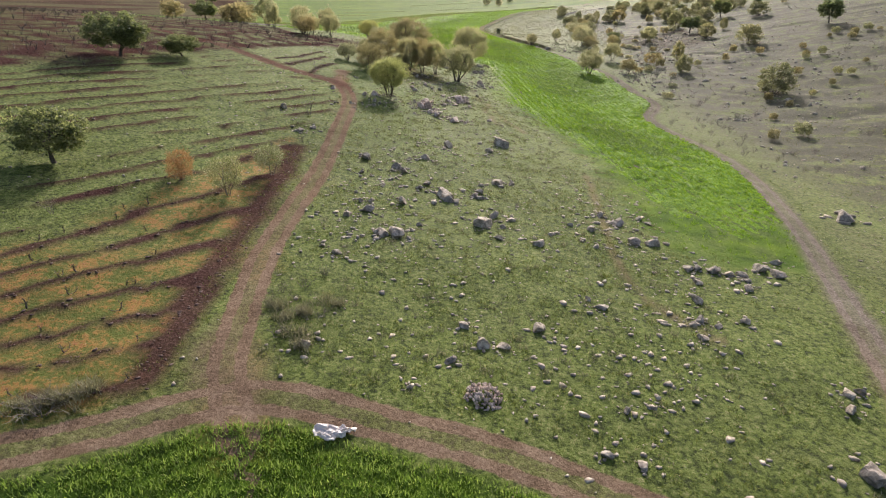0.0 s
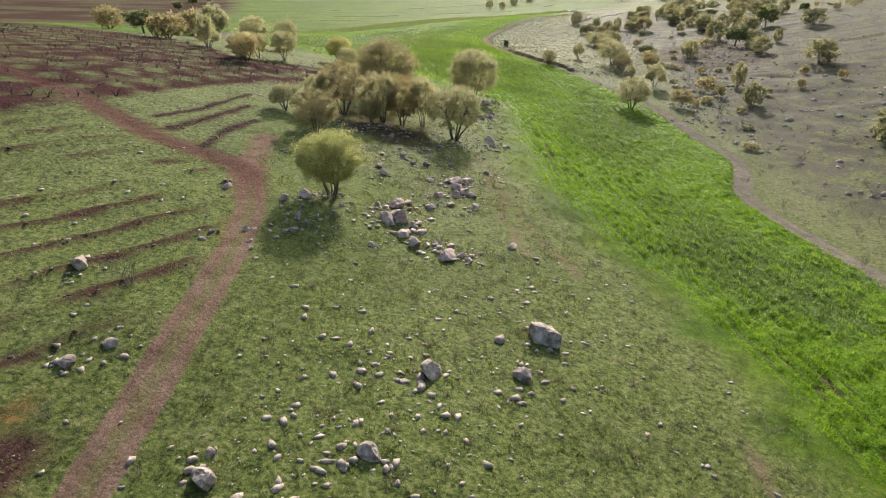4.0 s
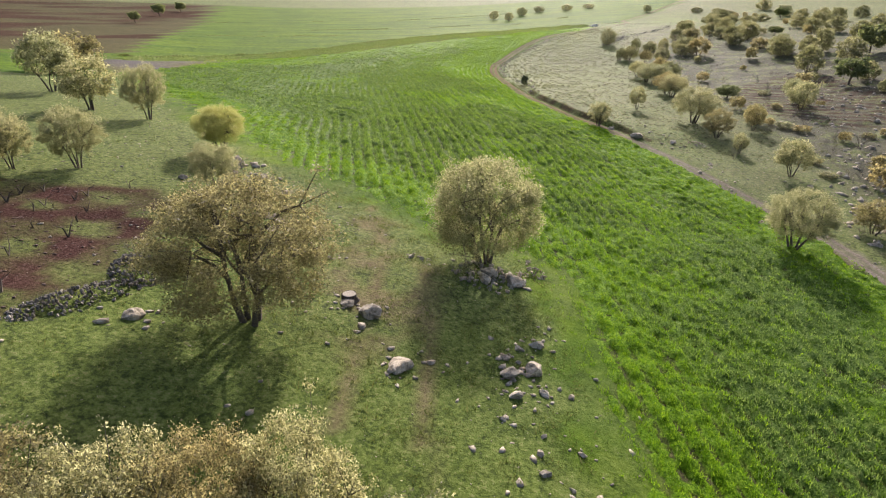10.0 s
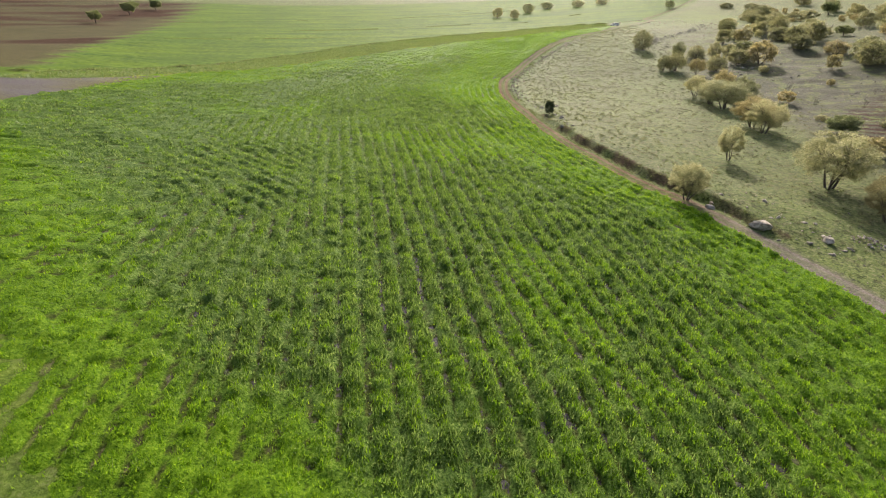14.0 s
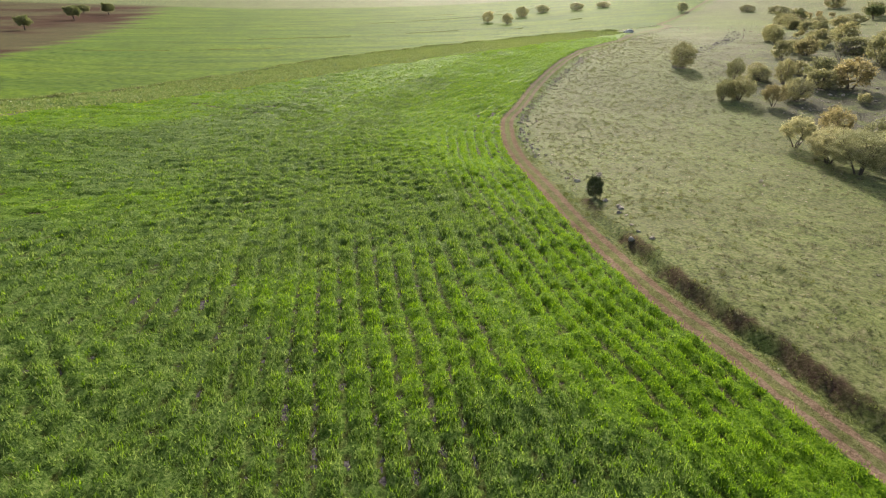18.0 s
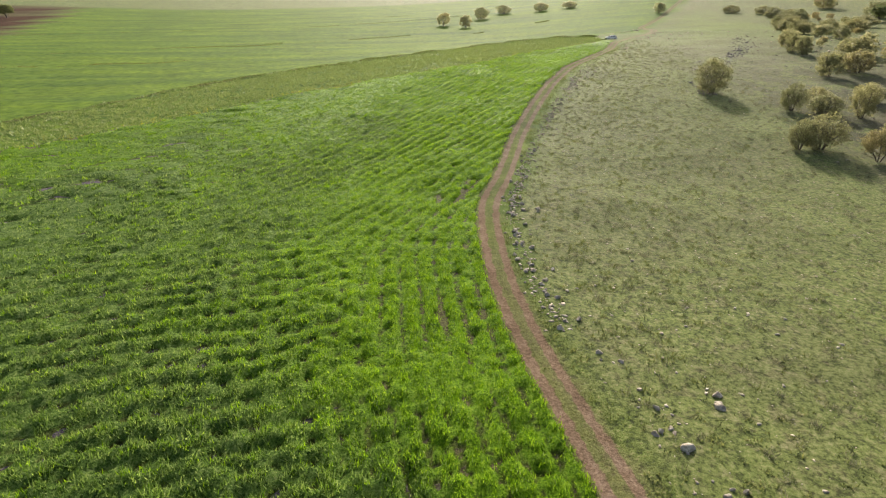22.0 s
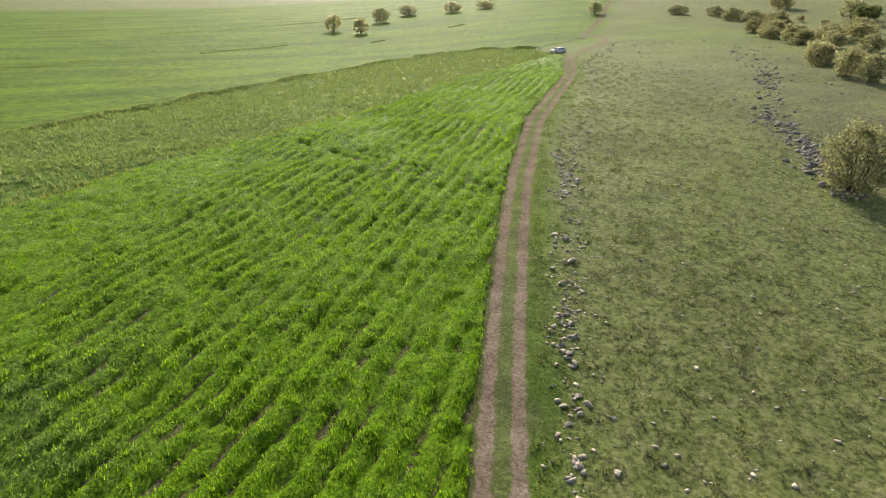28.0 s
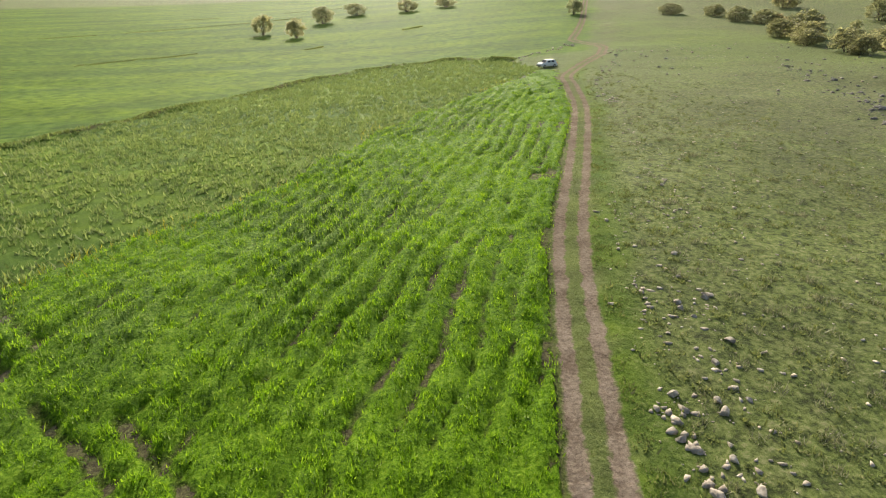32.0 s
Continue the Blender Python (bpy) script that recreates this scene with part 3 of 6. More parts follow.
# darker than the pale leaf, standing in for self-shade in the sparse hillside crowns
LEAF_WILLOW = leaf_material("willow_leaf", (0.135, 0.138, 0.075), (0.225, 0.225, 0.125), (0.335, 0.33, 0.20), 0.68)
LEAF_DARK = leaf_material("evergreen_leaf", (0.02, 0.032, 0.012), (0.04, 0.058, 0.02), (0.07, 0.09, 0.03), 0.25)
CROP_THICK = leaf_material("thick_corn_blade", (0.045, 0.082, 0.012), (0.16, 0.257, 0.040), (0.315, 0.41, 0.115), 0.48, place_noise=0.35, gloss=0.36, haze_sheen=0.0, shine=0.3)
CROP_THIN = leaf_material("young_corn_blade", (0.075, 0.155, 0.004), (0.195, 0.355, 0.012), (0.31, 0.48, 0.026), 0.5, place_noise=0.35, gloss=0.45, haze_sheen=0.0, shine=0.12)
GRASS_TUFT = leaf_material("meadow_grass", (0.08, 0.11, 0.02), (0.135, 0.165, 0.04), (0.22, 0.22, 0.09), 0.55, place_noise=0.2)
TUSSOCK = leaf_material("dark_tussock", (0.045, 0.06, 0.02), (0.08, 0.10, 0.034), (0.14, 0.155, 0.065), 0.4)
DRY_TUFT = leaf_material("dry_grass", (0.095, 0.115, 0.036), (0.15, 0.17, 0.058), (0.225, 0.235, 0.10), 0.55, place_noise=0.2)
LEAF_DARKISH = leaf_material("bean_leaf", (0.12, 0.165, 0.05), (0.17, 0.225, 0.078), (0.225, 0.275, 0.115), 0.5, place_noise=0.3)
THISTLE = leaf_material("dry_thistle", (0.12, 0.118, 0.072), (0.20, 0.195, 0.13), (0.30, 0.29, 0.21), 0.5)
FLOWER = leaf_material("yellow_flower", (0.35, 0.30, 0.02), (0.5, 0.42, 0.03), (0.6, 0.5, 0.05), 0.4)


def canopy_material():
    """Close corn leaves: green-grey where the growth is thick, yellow-green where it is thin."""
    m, nt, out = material("shaded_corn_leaves")
    pos = where(nt)
    g = add(nt, "VertexColor")
    g.layer_name = "growth"
    s = add(nt, "SeparateColor", ("Color", g.outputs[0]))
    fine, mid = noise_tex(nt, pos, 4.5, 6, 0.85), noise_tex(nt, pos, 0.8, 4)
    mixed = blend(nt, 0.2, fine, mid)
    # tones darker than the blades: shade of the lower leaves put into the colour
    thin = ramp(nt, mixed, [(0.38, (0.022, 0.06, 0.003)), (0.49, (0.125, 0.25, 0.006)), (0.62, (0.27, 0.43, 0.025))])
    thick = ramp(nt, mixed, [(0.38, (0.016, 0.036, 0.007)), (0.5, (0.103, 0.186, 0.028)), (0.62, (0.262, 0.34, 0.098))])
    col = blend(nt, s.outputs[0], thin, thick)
    # low gaps between the rows: soil tone with the rows' shade painted in
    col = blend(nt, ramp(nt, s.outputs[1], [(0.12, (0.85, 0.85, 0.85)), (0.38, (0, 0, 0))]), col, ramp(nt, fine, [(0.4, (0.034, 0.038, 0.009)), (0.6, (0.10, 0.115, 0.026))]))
    bump = add(nt, "Bump", ("Height", noise_tex(nt, pos, 9.0, 4, 0.75)), in_Strength=1.0, in_Distance=0.15)
    shader = add(nt, "BsdfPrincipled", ("Base Color", col), ("Normal", bump.outputs[0]), in_Roughness=0.6)
    shader.inputs["Specular IOR Level"].default_value = 0.04
    # very faint sheen in place of haze over the corn
    shader.inputs["Sheen Weight"].default_value, shader.inputs["Sheen Roughness"].default_value = 0.008, 0.4
    trans = add(nt, "BsdfTranslucent", ("Color", blend(nt, 1.0, col, (1.15, 1.15, 0.88), "MULTIPLY")), ("Normal", bump.outputs[0]))
    mix = add(nt, "MixShader", (1, shader.outputs[0]), (2, trans.outputs[0]))
    mix.inputs[0].default_value = 0.32
    nt.links.new(mix.outputs[0], out.inputs[0])
    return m


CANOPY = canopy_material()


# ---- ground ----
def steps(lo, hi, fine, far_lo, far_hi):
    mid = np.arange(lo, hi + fine / 2, fine)
    left, right, w = [], [], fine
    v = lo
    while v > far_lo:
        w *= 1.09
        v -= w
        left.append(v)
    v, w = mid[-1], fine
    while v < far_hi:
        w *= 1.09
        v += w
        right.append(v)
    return np.array(left[::-1] + list(mid) + right)


def grid_mesh(name, xs, ys):
    gx, gy = np.meshgrid(xs, ys)
    x, y = gx.ravel(), gy.ravel()
    z = ground_height(x, y)
    nx, ny = len(xs), len(ys)
    i = (np.arange(ny - 1)[:, None] * nx + np.arange(nx - 1)[None, :]).ravel()
    quads = np.stack([i, i + 1, i + nx + 1, i + nx], 1)
    return raw_mesh(name, np.stack([x, y, z], 1), quads, True), x, y


def raw_mesh(name, verts, faces, shade_smooth=False):
    """A mesh from arrays; all faces have as many corners."""
    me = bpy.data.meshes.new(name)
    n, k = faces.shape
    me.vertices.add(len(verts))
    me.vertices.foreach_set("co", np.ascontiguousarray(verts, np.float32).ravel())
    me.loops.add(n * k)
    me.loops.foreach_set("vertex_index", np.ascontiguousarray(faces, np.int32).ravel())
    me.polygons.add(n)
    me.polygons.foreach_set("loop_start", np.arange(0, n * k, k, dtype=np.int32))
    if shade_smooth:
        me.polygons.foreach_set("use_smooth", np.ones(n, bool))
    me.update(calc_edges=True)
    return me


grid_x, grid_y = steps(-60, 88, 0.95, -3800, 3800), steps(10, 530, 1.05, -600, 4300)
grid_x = np.concatenate([grid_x[grid_x < 8], np.arange(8, 42, 0.48), grid_x[grid_x >= 42]])
grid_y = np.concatenate([grid_y[grid_y < 238], np.arange(238, 304, 0.6), grid_y[grid_y >= 304]])
ground_me, gx, gy = grid_mesh("ground", grid_x, grid_y)
near = smooth(400, 250, np.abs(gx)) * smooth(900, 700, gy)
signed_e, signed_w, signed_s = (np.multiply(*away(gx, gy, line)) for line in (EAST_TRACK, WEST_TRACK, SOUTH_TRACK))
d_w, d_s, d_e = np.abs(signed_w), np.abs(signed_s), np.abs(signed_e)
track = track_soil(gx, gy, STUB_TRACK, 0.5, 0.9, 0.9)[0] * near
spill = smooth(2.6, 0.9, np.minimum(d_w, d_e)) * 0.3 * smooth(0.0, 0.6, lattice(gx, gy, 1.6, 14)) + smooth(3.6, 0.8, away(gx, gy, [(-13.5, 28), (-15, 31)])[0]) * 0.6
track = np.maximum(track, spill * near)
track = np.maximum(track, (0.36 + 0.34 * smooth(262, 235, gy)) * smooth(1.6 + 0.5 * smooth(262, 235, gy), 0.8, d_e + 0.35 * lattice(gx, gy, 1.6, 24)) * smooth(345, 325, gy) * near)
# worn footpaths across the meadow
for path_line in ([(6.5, 102), (5.4, 108), (4.3, 118), (3.4, 128), (2.8, 135)], [(11, 100), (8.6, 106), (6.6, 113), (5.0, 121)], [(-1.4, 152), (-2.0, 160), (-2.6, 170), (-3.4, 178)], [(-7.0, 155), (-6.6, 165), (-7.4, 180), (-10, 190)], [(20, 38), (16, 44), (15, 52), (16, 62), (17.5, 80)]):
    d_p, _ = away(gx, gy, rounded(path_line))
    track = np.maximum(track, 0.6 * smooth(0.7, 0.1, d_p + 0.3 * lattice(gx, gy, 1.3, 15)))
bare = away(gx, gy, [(-8, 166), (-5.5, 174), (-8.5, 182)])[0]
track = np.maximum(track, 0.6 * smooth(6.5, 2, bare) * smooth(-0.1, 0.5, lattice(gx, gy, 2.2, 56) + 0.4 * lattice(gx, gy, 0.9, 55)))
crop = soft_inside(gx, gy, CROP_POLY, 0.8)
south_crop = smooth(2.0, 2.8, d_s) * (away(gx, gy, SOUTH_TRACK)[1] > 0) * smooth(-80, -60, gx) * smooth(40, 20, gx) * (gy < 30)
band = soft_inside(gx, gy, BAND_POLY, 1.5)
fringe = corn_fringe(gx, gy)
crop_land = crop * (1 - band)
crop = crop_land * np.where(gy < 330, smooth(0.35, 0.95, fringe), 1.0) * smooth(1.0, 1.5, d_e)
vine = soft_inside(gx, gy, VINE_POLY, 0.7)
rows_v = vine_rows(gx, gy)
edge_v = smooth(1.8, 0.6, away(gx, gy, [(-18.4, 28), (-19.4, 36), (-19.2, 47), (-19.4, 60), (-20.6, 72)])[0] + 0.5 * lattice(gx, gy, 2, 16))
terrace = soft_inside(gx, gy, TERRACE_POLY, 1.0)
plough = soft_inside(gx, gy, PLOUGH_POLY, 1.2)
far_plough = inside(gx, gy, FAR_PLOUGH).astype(float)
bands = np.cos(2 * np.pi * (0.45 * gx + 0.89 * gy) / 5.2 + 1.3 * lattice(gx, gy, 16, 27))
cross = np.cos(2 * np.pi * (0.89 * gx - 0.45 * gy) / 6.5 + 1.3 * lattice(gx, gy, 12, 49))
strip = np.maximum(smooth(-0.1, 0.45, lattice(gx, gy, 3.2, 17)) * 0.35, 0.8 * smooth(0.25, 0.8, 0.55 * bands + 0.45 * cross + 0.55 * lattice(gx, gy, 7, 28)))
soil = np.maximum.reduce([vine * rows_v, edge_v * 0.95, terrace * ledge_wear(gx, gy) * smooth(0.68, 0.84, terrace_rows(gx, gy) + 0.1 * lattice(gx, gy, 2.2, 18)), plough * (1 - strip), far_plough * (0.62 + 0.3 * smooth(-0.3, 0.3, lattice(gx, gy, 40, 36) + 0.4 * lattice(gx, gy, 12, 37)))])
soil = np.maximum(soil, 0.75 * smooth(1.2, 0.3, away(gx, gy, BANK)[0] + 0.8 * lattice(gx, gy, 4, 19)) * near)
# earth on the cut's face, also painted dark for its shaded side
cut = (signed_e > 2.3) & (signed_e < 3.8) & (gy > 240) & (gy < 299)
soil = np.maximum(soil, 0.75 * cut * smooth(-0.5, 0.3, lattice(gx, gy, 2.5, 25)))
soil = np.maximum(soil, soft_inside(gx, gy, LITTER, 2.0) * (0.45 + 0.35 * smooth(-0.3, 0.4, lattice(gx, gy, 1.8, 74))))
ledge = soft_inside(gx, gy, LEDGE_POLY, 3.0) * smooth(0.1, 0.6, np.cos(2 * np.pi * (0.53 * gx + 0.85 * gy + 0.9 * lattice(gx, gy, 6, 29)) / 3.4) + 0.5 * lattice(gx, gy, 4, 30))
soil = np.maximum(soil, 0.85 * ledge)
for furrow in FURROWS:
    soil = np.maximum(soil, smooth(0.95, 0.35, away(gx, gy, furrow)[0] + 0.25 * lattice(gx, gy, 1.7, 53)))
soil = soil * (1 - track)
soil = np.maximum(soil, 0.75 * smooth(2.2, 1.2, d_w + 0.3 * lattice(gx, gy, 2, 39)) * smooth(98, 110, gy))
rust = vine * (1 - rows_v) * smooth(-0.35, 0.2, lattice(gx, gy, 7, 20) + 0.5)
rust = np.maximum(rust, 0.5 * smooth(2.6, 1.3, d_w) * (gy < 120) * smooth(0, 0.5, lattice(gx, gy, 5, 23)))
d_east2, side_e = away(gx, gy, EAST_TRACK)
dry = (side_e > 0) * smooth(2, 5, d_east2) * smooth(20, 60, gy)
dry = np.maximum(dry * (0.85 - 0.5 * smooth(350, 410, gy)), smooth(40, 80, gx - 0.04 * gy) * (1 - 0.3 * smooth(400, 460, gy)))
past_bank = np.where(inside(gx, gy, [(-300, 300), *BANK, (76, 523), (98, 528), (150, 620), (300, 900), (-400, 900)]), 1.0, 0.0) * (1 - far_plough)
past_bank = np.maximum(past_bank, 0.45 * smooth(455, 545, gy + 8 * lattice(gx, gy, 18, 26)) * smooth(190, 120, gx) * smooth(30, 60, gx) * (gy < 900))
past_bank = np.maximum(past_bank, inside(gx, gy, [(-110, 300), (-110, 318), (-150, 300), (-300, 300), (-200, 240), (-80, 268)]) * 1.0)
verge = smooth(4.2, 1.2, d_e + 0.8 * lattice(gx, gy, 3, 38)) * smooth(300, 350, gy) * smooth(540, 500, gy)
fresh = 0.22 * smooth(70, 110, gy) * smooth(245, 215, gy) * (signed_e < 0) * smooth(-32, -20, gx) * smooth(-0.6, 0.4, lattice(gx, gy, 8, 46))
young = np.maximum(crop_land * smooth(340, 320, gy), smooth(4.5, 0.5, away(gx, gy, CROP_EDGE)[0] + 1.5 * lattice(gx, gy, 4, 69)) * (signed_e < -2) * (gy < 300)) * (0.55 + 0.4 * smooth(-0.4, 0.3, lattice(gx, gy, 2.5, 70)))
past_bank = np.maximum.reduce([past_bank, 0.75 * verge, 0.9 * band, fresh, 0.95 * south_crop, young])
for name, chans in (("zone_a", (track, crop, soil)), ("zone_b", (rust, dry, past_bank)), ("zone_c", (signed_e + 9 * smooth(528, 552, gy), signed_w, signed_s)), ("zone_d", (0.85 * smooth(48, 62, gx - 0.03 * gy) * smooth(520, 330, gy), np.maximum(crop_kind(gx, gy), band), smooth(55, 22, np.abs(gx - np.interp(gy, [0, 200, 280, 325, 400], [5, 5, 2, 7, 26]))) * smooth(480, 400, gy)))):
    layer = ground_me.color_attributes.new(name, "FLOAT_COLOR", "POINT")
    layer.data.foreach_set("color", np.stack([*chans, np.ones(len(gx))], 1).astype(np.float32).ravel())
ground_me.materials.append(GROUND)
ground = tagged(new("ground", ground_me), "rolling farmland with meadow, tracks, ploughed earth and green fields", "ground", kind="structure")


# ---- helpers for things ----
def part(name, bm_or_me, mat, parent=None, label="", smooth_faces=None):
    if isinstance(bm_or_me, bmesh.types.BMesh):
        me = bpy.data.meshes.new(name)
        bm_or_me.to_mesh(me)
        bm_or_me.free()
    else:
        me = bm_or_me
    if not me.materials:
        me.materials.append(mat)
    if smooth_faces is not None:
        me.polygons.foreach_set("use_smooth", np.full(len(me.polygons), smooth_faces))
    ob = new(name, me)
    if parent:
        ob.parent = parent
    if label:
        ob["label"] = label
    return ob


def rock_mesh(seed, detail=3, flat=0.75, cuts=11):
    """A broken stone about one metre wide: a ball cut by flat faces and roughened; its foot lies at z = -0.2."""
    r = random.Random(seed)
    bm = bmesh.new()
    bmesh.ops.create_icosphere(bm, subdivisions=detail, radius=0.55)
    planes = []
    for _ in range(cuts):
        n = Vector((r.gauss(0, 1), r.gauss(0, 1), r.gauss(0, 0.8))).normalized()
        planes.append((n, r.uniform(0.19, 0.38)))
    off = Vector((r.uniform(0, 50), r.uniform(0, 50), 0))
    for v in bm.verts:
        for n, d in planes:
            s = v.co.dot(n) - d
            if s > 0:
                v.co -= n * s * 0.86
        v.co += v.co.normalized() * (0.05 * noise.noise(v.co * 2.6 + off) + 0.045 * noise.noise(v.co * 7 + off) + 0.025 * noise.noise(v.co * 17 + off))
        v.co.z = v.co.z * flat + 0.15
    me = bpy.data.meshes.new("rock")
    bm.to_mesh(me)
    bm.free()
    return me


ROCKS = {"grey": [], "pink": [], "pale": []}
for key, mat in (("grey", ROCK_GREY), ("pink", ROCK_PINK), ("pale", STONE_PALE)):
    for i in range(6):
        me = rock_mesh(17 * i + len(key), 3 if key != "pale" else 2, 0.7 + 0.08 * (i % 3))
        me.materials.append(mat)
        ROCKS[key].append(me)


CHIPS = {"grey": [], "pink": [], "pale": [], "dark": []}
for key, mat in (("grey", ROCK_GREY), ("pink", ROCK_PINK), ("pale", STONE_PALE), ("dark", ROCK_DARK)):
    for i in range(4):
        me = rock_mesh(23 * i + 7 + len(key), 2, 0.8, 9)
        me.materials.append(mat)
        CHIPS[key].append(me)


def boulder(x, y, size, r, key="grey", name="boulder", label="weathered grey limestone boulder lying in the grass", group="", lift=0.0, parent=None):
    if name == "boulder":
        BOULDERS.append((x, y, size))
    ob = new(name, r.choice(ROCKS[key]))
    tall = r.uniform(0.75, 1.15)
    ob.matrix_world = Matrix.LocRotScale((x, y, at(x, y) - 0.06 * size + lift), Euler((r.uniform(-0.2, 0.2), r.uniform(-0.2, 0.2), r.uniform(0, 6.28))), (size * r.uniform(0.9, 1.15), size * r.uniform(0.75, 1.0), size * tall))
    if parent:
        ob.parent = parent
    else:
        tagged(ob, label, "rock", group)
    return ob


BOULDERS = []


def tube(verts, faces, a, b, ra, rb, sides=5):
    """Adds a tapered tube from a to b to the lists."""
    a, b = Vector(a), Vector(b)
    turn = (b - a).to_track_quat("Z", "Y")
    start = len(verts)
    for centre, rad in ((a, ra), (b, rb)):
        for k in range(sides):
            ang = 2 * math.pi * k / sides
            verts.append(centre + turn @ Vector((rad * math.cos(ang), rad * math.sin(ang), 0)))
    for k in range(sides):
        faces.append((start + k, start + (k + 1) % sides, start + sides + (k + 1) % sides, start + sides + k))


def limb(verts, faces, r, a, way, length, ra, bend, pieces=3, sides=5, droop=0.0):
    """A crooked limb of several tubes; returns its points."""
    pts, pos, d = [Vector(a)], Vector(a), Vector(way).normalized()
    for k in range(pieces):
        d = (d + Vector((r.gauss(0, bend), r.gauss(0, bend), r.gauss(0, bend) - droop))).normalized()
        nxt = pos + d * (length / pieces)
        tube(verts, faces, pos, nxt, ra * (1 - 0.6 * k / pieces), ra * (1 - 0.6 * (k + 1) / pieces), sides)
        pos = nxt
        pts.append(pos)
    return pts, d


def tree_meshes(seed, stems, leaves, leaf, spread, low=0.22, trunk=0.02, twigs=4, middle=0.58, flat_wood=5, shells=130, loose=0.046):
    """Wood and leaves of a tree one metre high and about one metre wide, to be scaled."""
    r = random.Random(seed)
    verts, faces, tips = [], [], []
    for s in range(stems):
        ang = 6.283 * s / stems + r.uniform(-0.5, 0.5)
        lean = (0.12 if stems == 1 else r.uniform(0.25, 0.6)) * spread
        way = Vector((math.cos(ang) * lean, math.sin(ang) * lean, 1))
        foot = Vector((math.cos(ang), math.sin(ang), 0)) * (0.0 if stems == 1 else 0.035 * spread) - Vector((0, 0, 0.03))
        length = r.uniform(0.30, 0.42) if stems > 1 else low + 0.1
        pts, d = limb(verts, faces, r, foot, way, length, trunk * r.uniform(0.8, 1.1), 0.13, 3, flat_wood)
        for k in range(4 if stems > 2 else 7):
            out_ang = r.uniform(0, 6.283)
            out = Vector((math.cos(out_ang), math.sin(out_ang), r.uniform(0.1, 1.2))) * spread
            p2, d2 = limb(verts, faces, r, pts[-1] if k % 2 else pts[-2], d * 0.7 + out * 0.85, r.uniform(0.2, 0.36), trunk * 0.5, 0.22, 3, 3)
            tips.append(p2[-1])
            for _ in range(twigs):
                w = Vector((r.gauss(0, 0.8), r.gauss(0, 0.8), r.gauss(0.35, 0.6)))
                p3, _ = limb(verts, faces, r, r.choice(p2[1:]), d2 * 0.6 + w, r.uniform(0.12, 0.24), trunk * 0.2, 0.25, 1, 3)
                tips.extend((p3[-1], p3[-1] * 0.6 + p3[-2] * 0.4))
    top = sorted(v.z for v in tips)[int(len(tips) * 0.985)]
    wide = sorted(math.hypot(v.x, v.y) for v in tips)[int(len(tips) * 0.96)]
    fit_z, fit_r = 0.93 / top, 0.45 / wide
    squeeze = lambda v: Vector((v.x * fit_r, v.y * fit_r, v.z * fit_z))
    wood = raw_mesh("wood", np.array([squeeze(v) for v in verts]), np.array(faces), True)
    crown = None
    if leaves:
        gen = np.random.default_rng(seed)
        tip = np.array([squeeze(v) for v in tips])
        # sprays of leaves round the twigs' ends, and more of them on the outside of the crown
        turn, up = gen.uniform(0, 6.283, shells), gen.uniform(-0.85, 1, shells)
        deep = gen.uniform(0.72, 1.0, shells)
        shell = np.stack([np.cos(turn) * np.sqrt(1 - up ** 2) * 0.45 * deep, np.sin(turn) * np.sqrt(1 - up ** 2) * 0.45 * deep, middle + (0.96 - middle) * up * deep], 1)
        shell += gen.normal(0, 0.02, shell.shape)
        tip = np.concatenate([tip, shell])
        lot = gen.uniform(0.25, 1, len(tip)) * np.where(np.arange(len(tip)) < len(tip) - shells, 0.34 * shells / max(1, len(tip) - shells) * 0.9, 1.0)
        spray = gen.choice(len(tip), leaves, p=lot / lot.sum())
        centre = tip[spray] + gen.normal(0, 1, (leaves, 3)) * np.array([loose, loose, loose * 0.83])
        size = leaf * gen.uniform(0.6, 1.35, leaves)
        a = gen.normal(0, 1, (leaves, 3))
        a /= np.linalg.norm(a, axis=1)[:, None]
        b = np.cross(a, gen.normal(0, 1, (leaves, 3)))
        b /= np.linalg.norm(b, axis=1)[:, None]
        a, b = a * size[:, None], b * size[:, None] * 0.7
        blade = np.stack([centre - a * 0.8 - b, centre - a * 0.8 + b, centre + a * 1.1], 1).reshape(-1, 3)
        blade[:, 2] = np.maximum(blade[:, 2], 0.03)
        crown = raw_mesh("crown", blade, np.arange(leaves * 3).reshape(-1, 3))
    return wood, crown


def tree_thing(name, label, wood, crown, wood_mat, leaf_mat, crown_name="crown"):
    root = new(name)
    part("trunk", wood, wood_mat, root)
    if crown:
        part(crown_name, crown, leaf_mat, root)
    root["label"], root["category"] = label, "tree"
    return root


MODELS = {}
OAK = "round dark green oak standing on the slope"
PALE = "many-stemmed pale olive-green tree in spring leaf"
GOLD = "spreading tree with yellow-brown young leaves"
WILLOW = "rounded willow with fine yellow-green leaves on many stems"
RUST_BUD = leaf_material("rusty_bud", (0.2, 0.09, 0.03), (0.33, 0.17, 0.07), (0.42, 0.25, 0.12), 0.5)
for i in range(3):
    MODELS["G", i] = tree_thing("olive_tree", PALE, *tree_meshes(11 + i, 4 + i % 2, 34000, 0.0078, 1.0, middle=0.57, shells=210, loose=0.027, twigs=5), BARK, LEAF_PALE)
    MODELS["H", i] = tree_thing("golden_tree", GOLD, *tree_meshes(31 + i, 3 + i % 2, 34000, 0.0076, 1.1, middle=0.55, shells=200, loose=0.028, twigs=5), BARK, LEAF_GOLD)
MODELS["N", 0] = tree_thing("golden_tree", GOLD, *tree_meshes(38, 4, 64000, 0.0058, 1.0, middle=0.53, shells=300, loose=0.028, trunk=0.024, twigs=6), BARK, LEAF_GOLD)
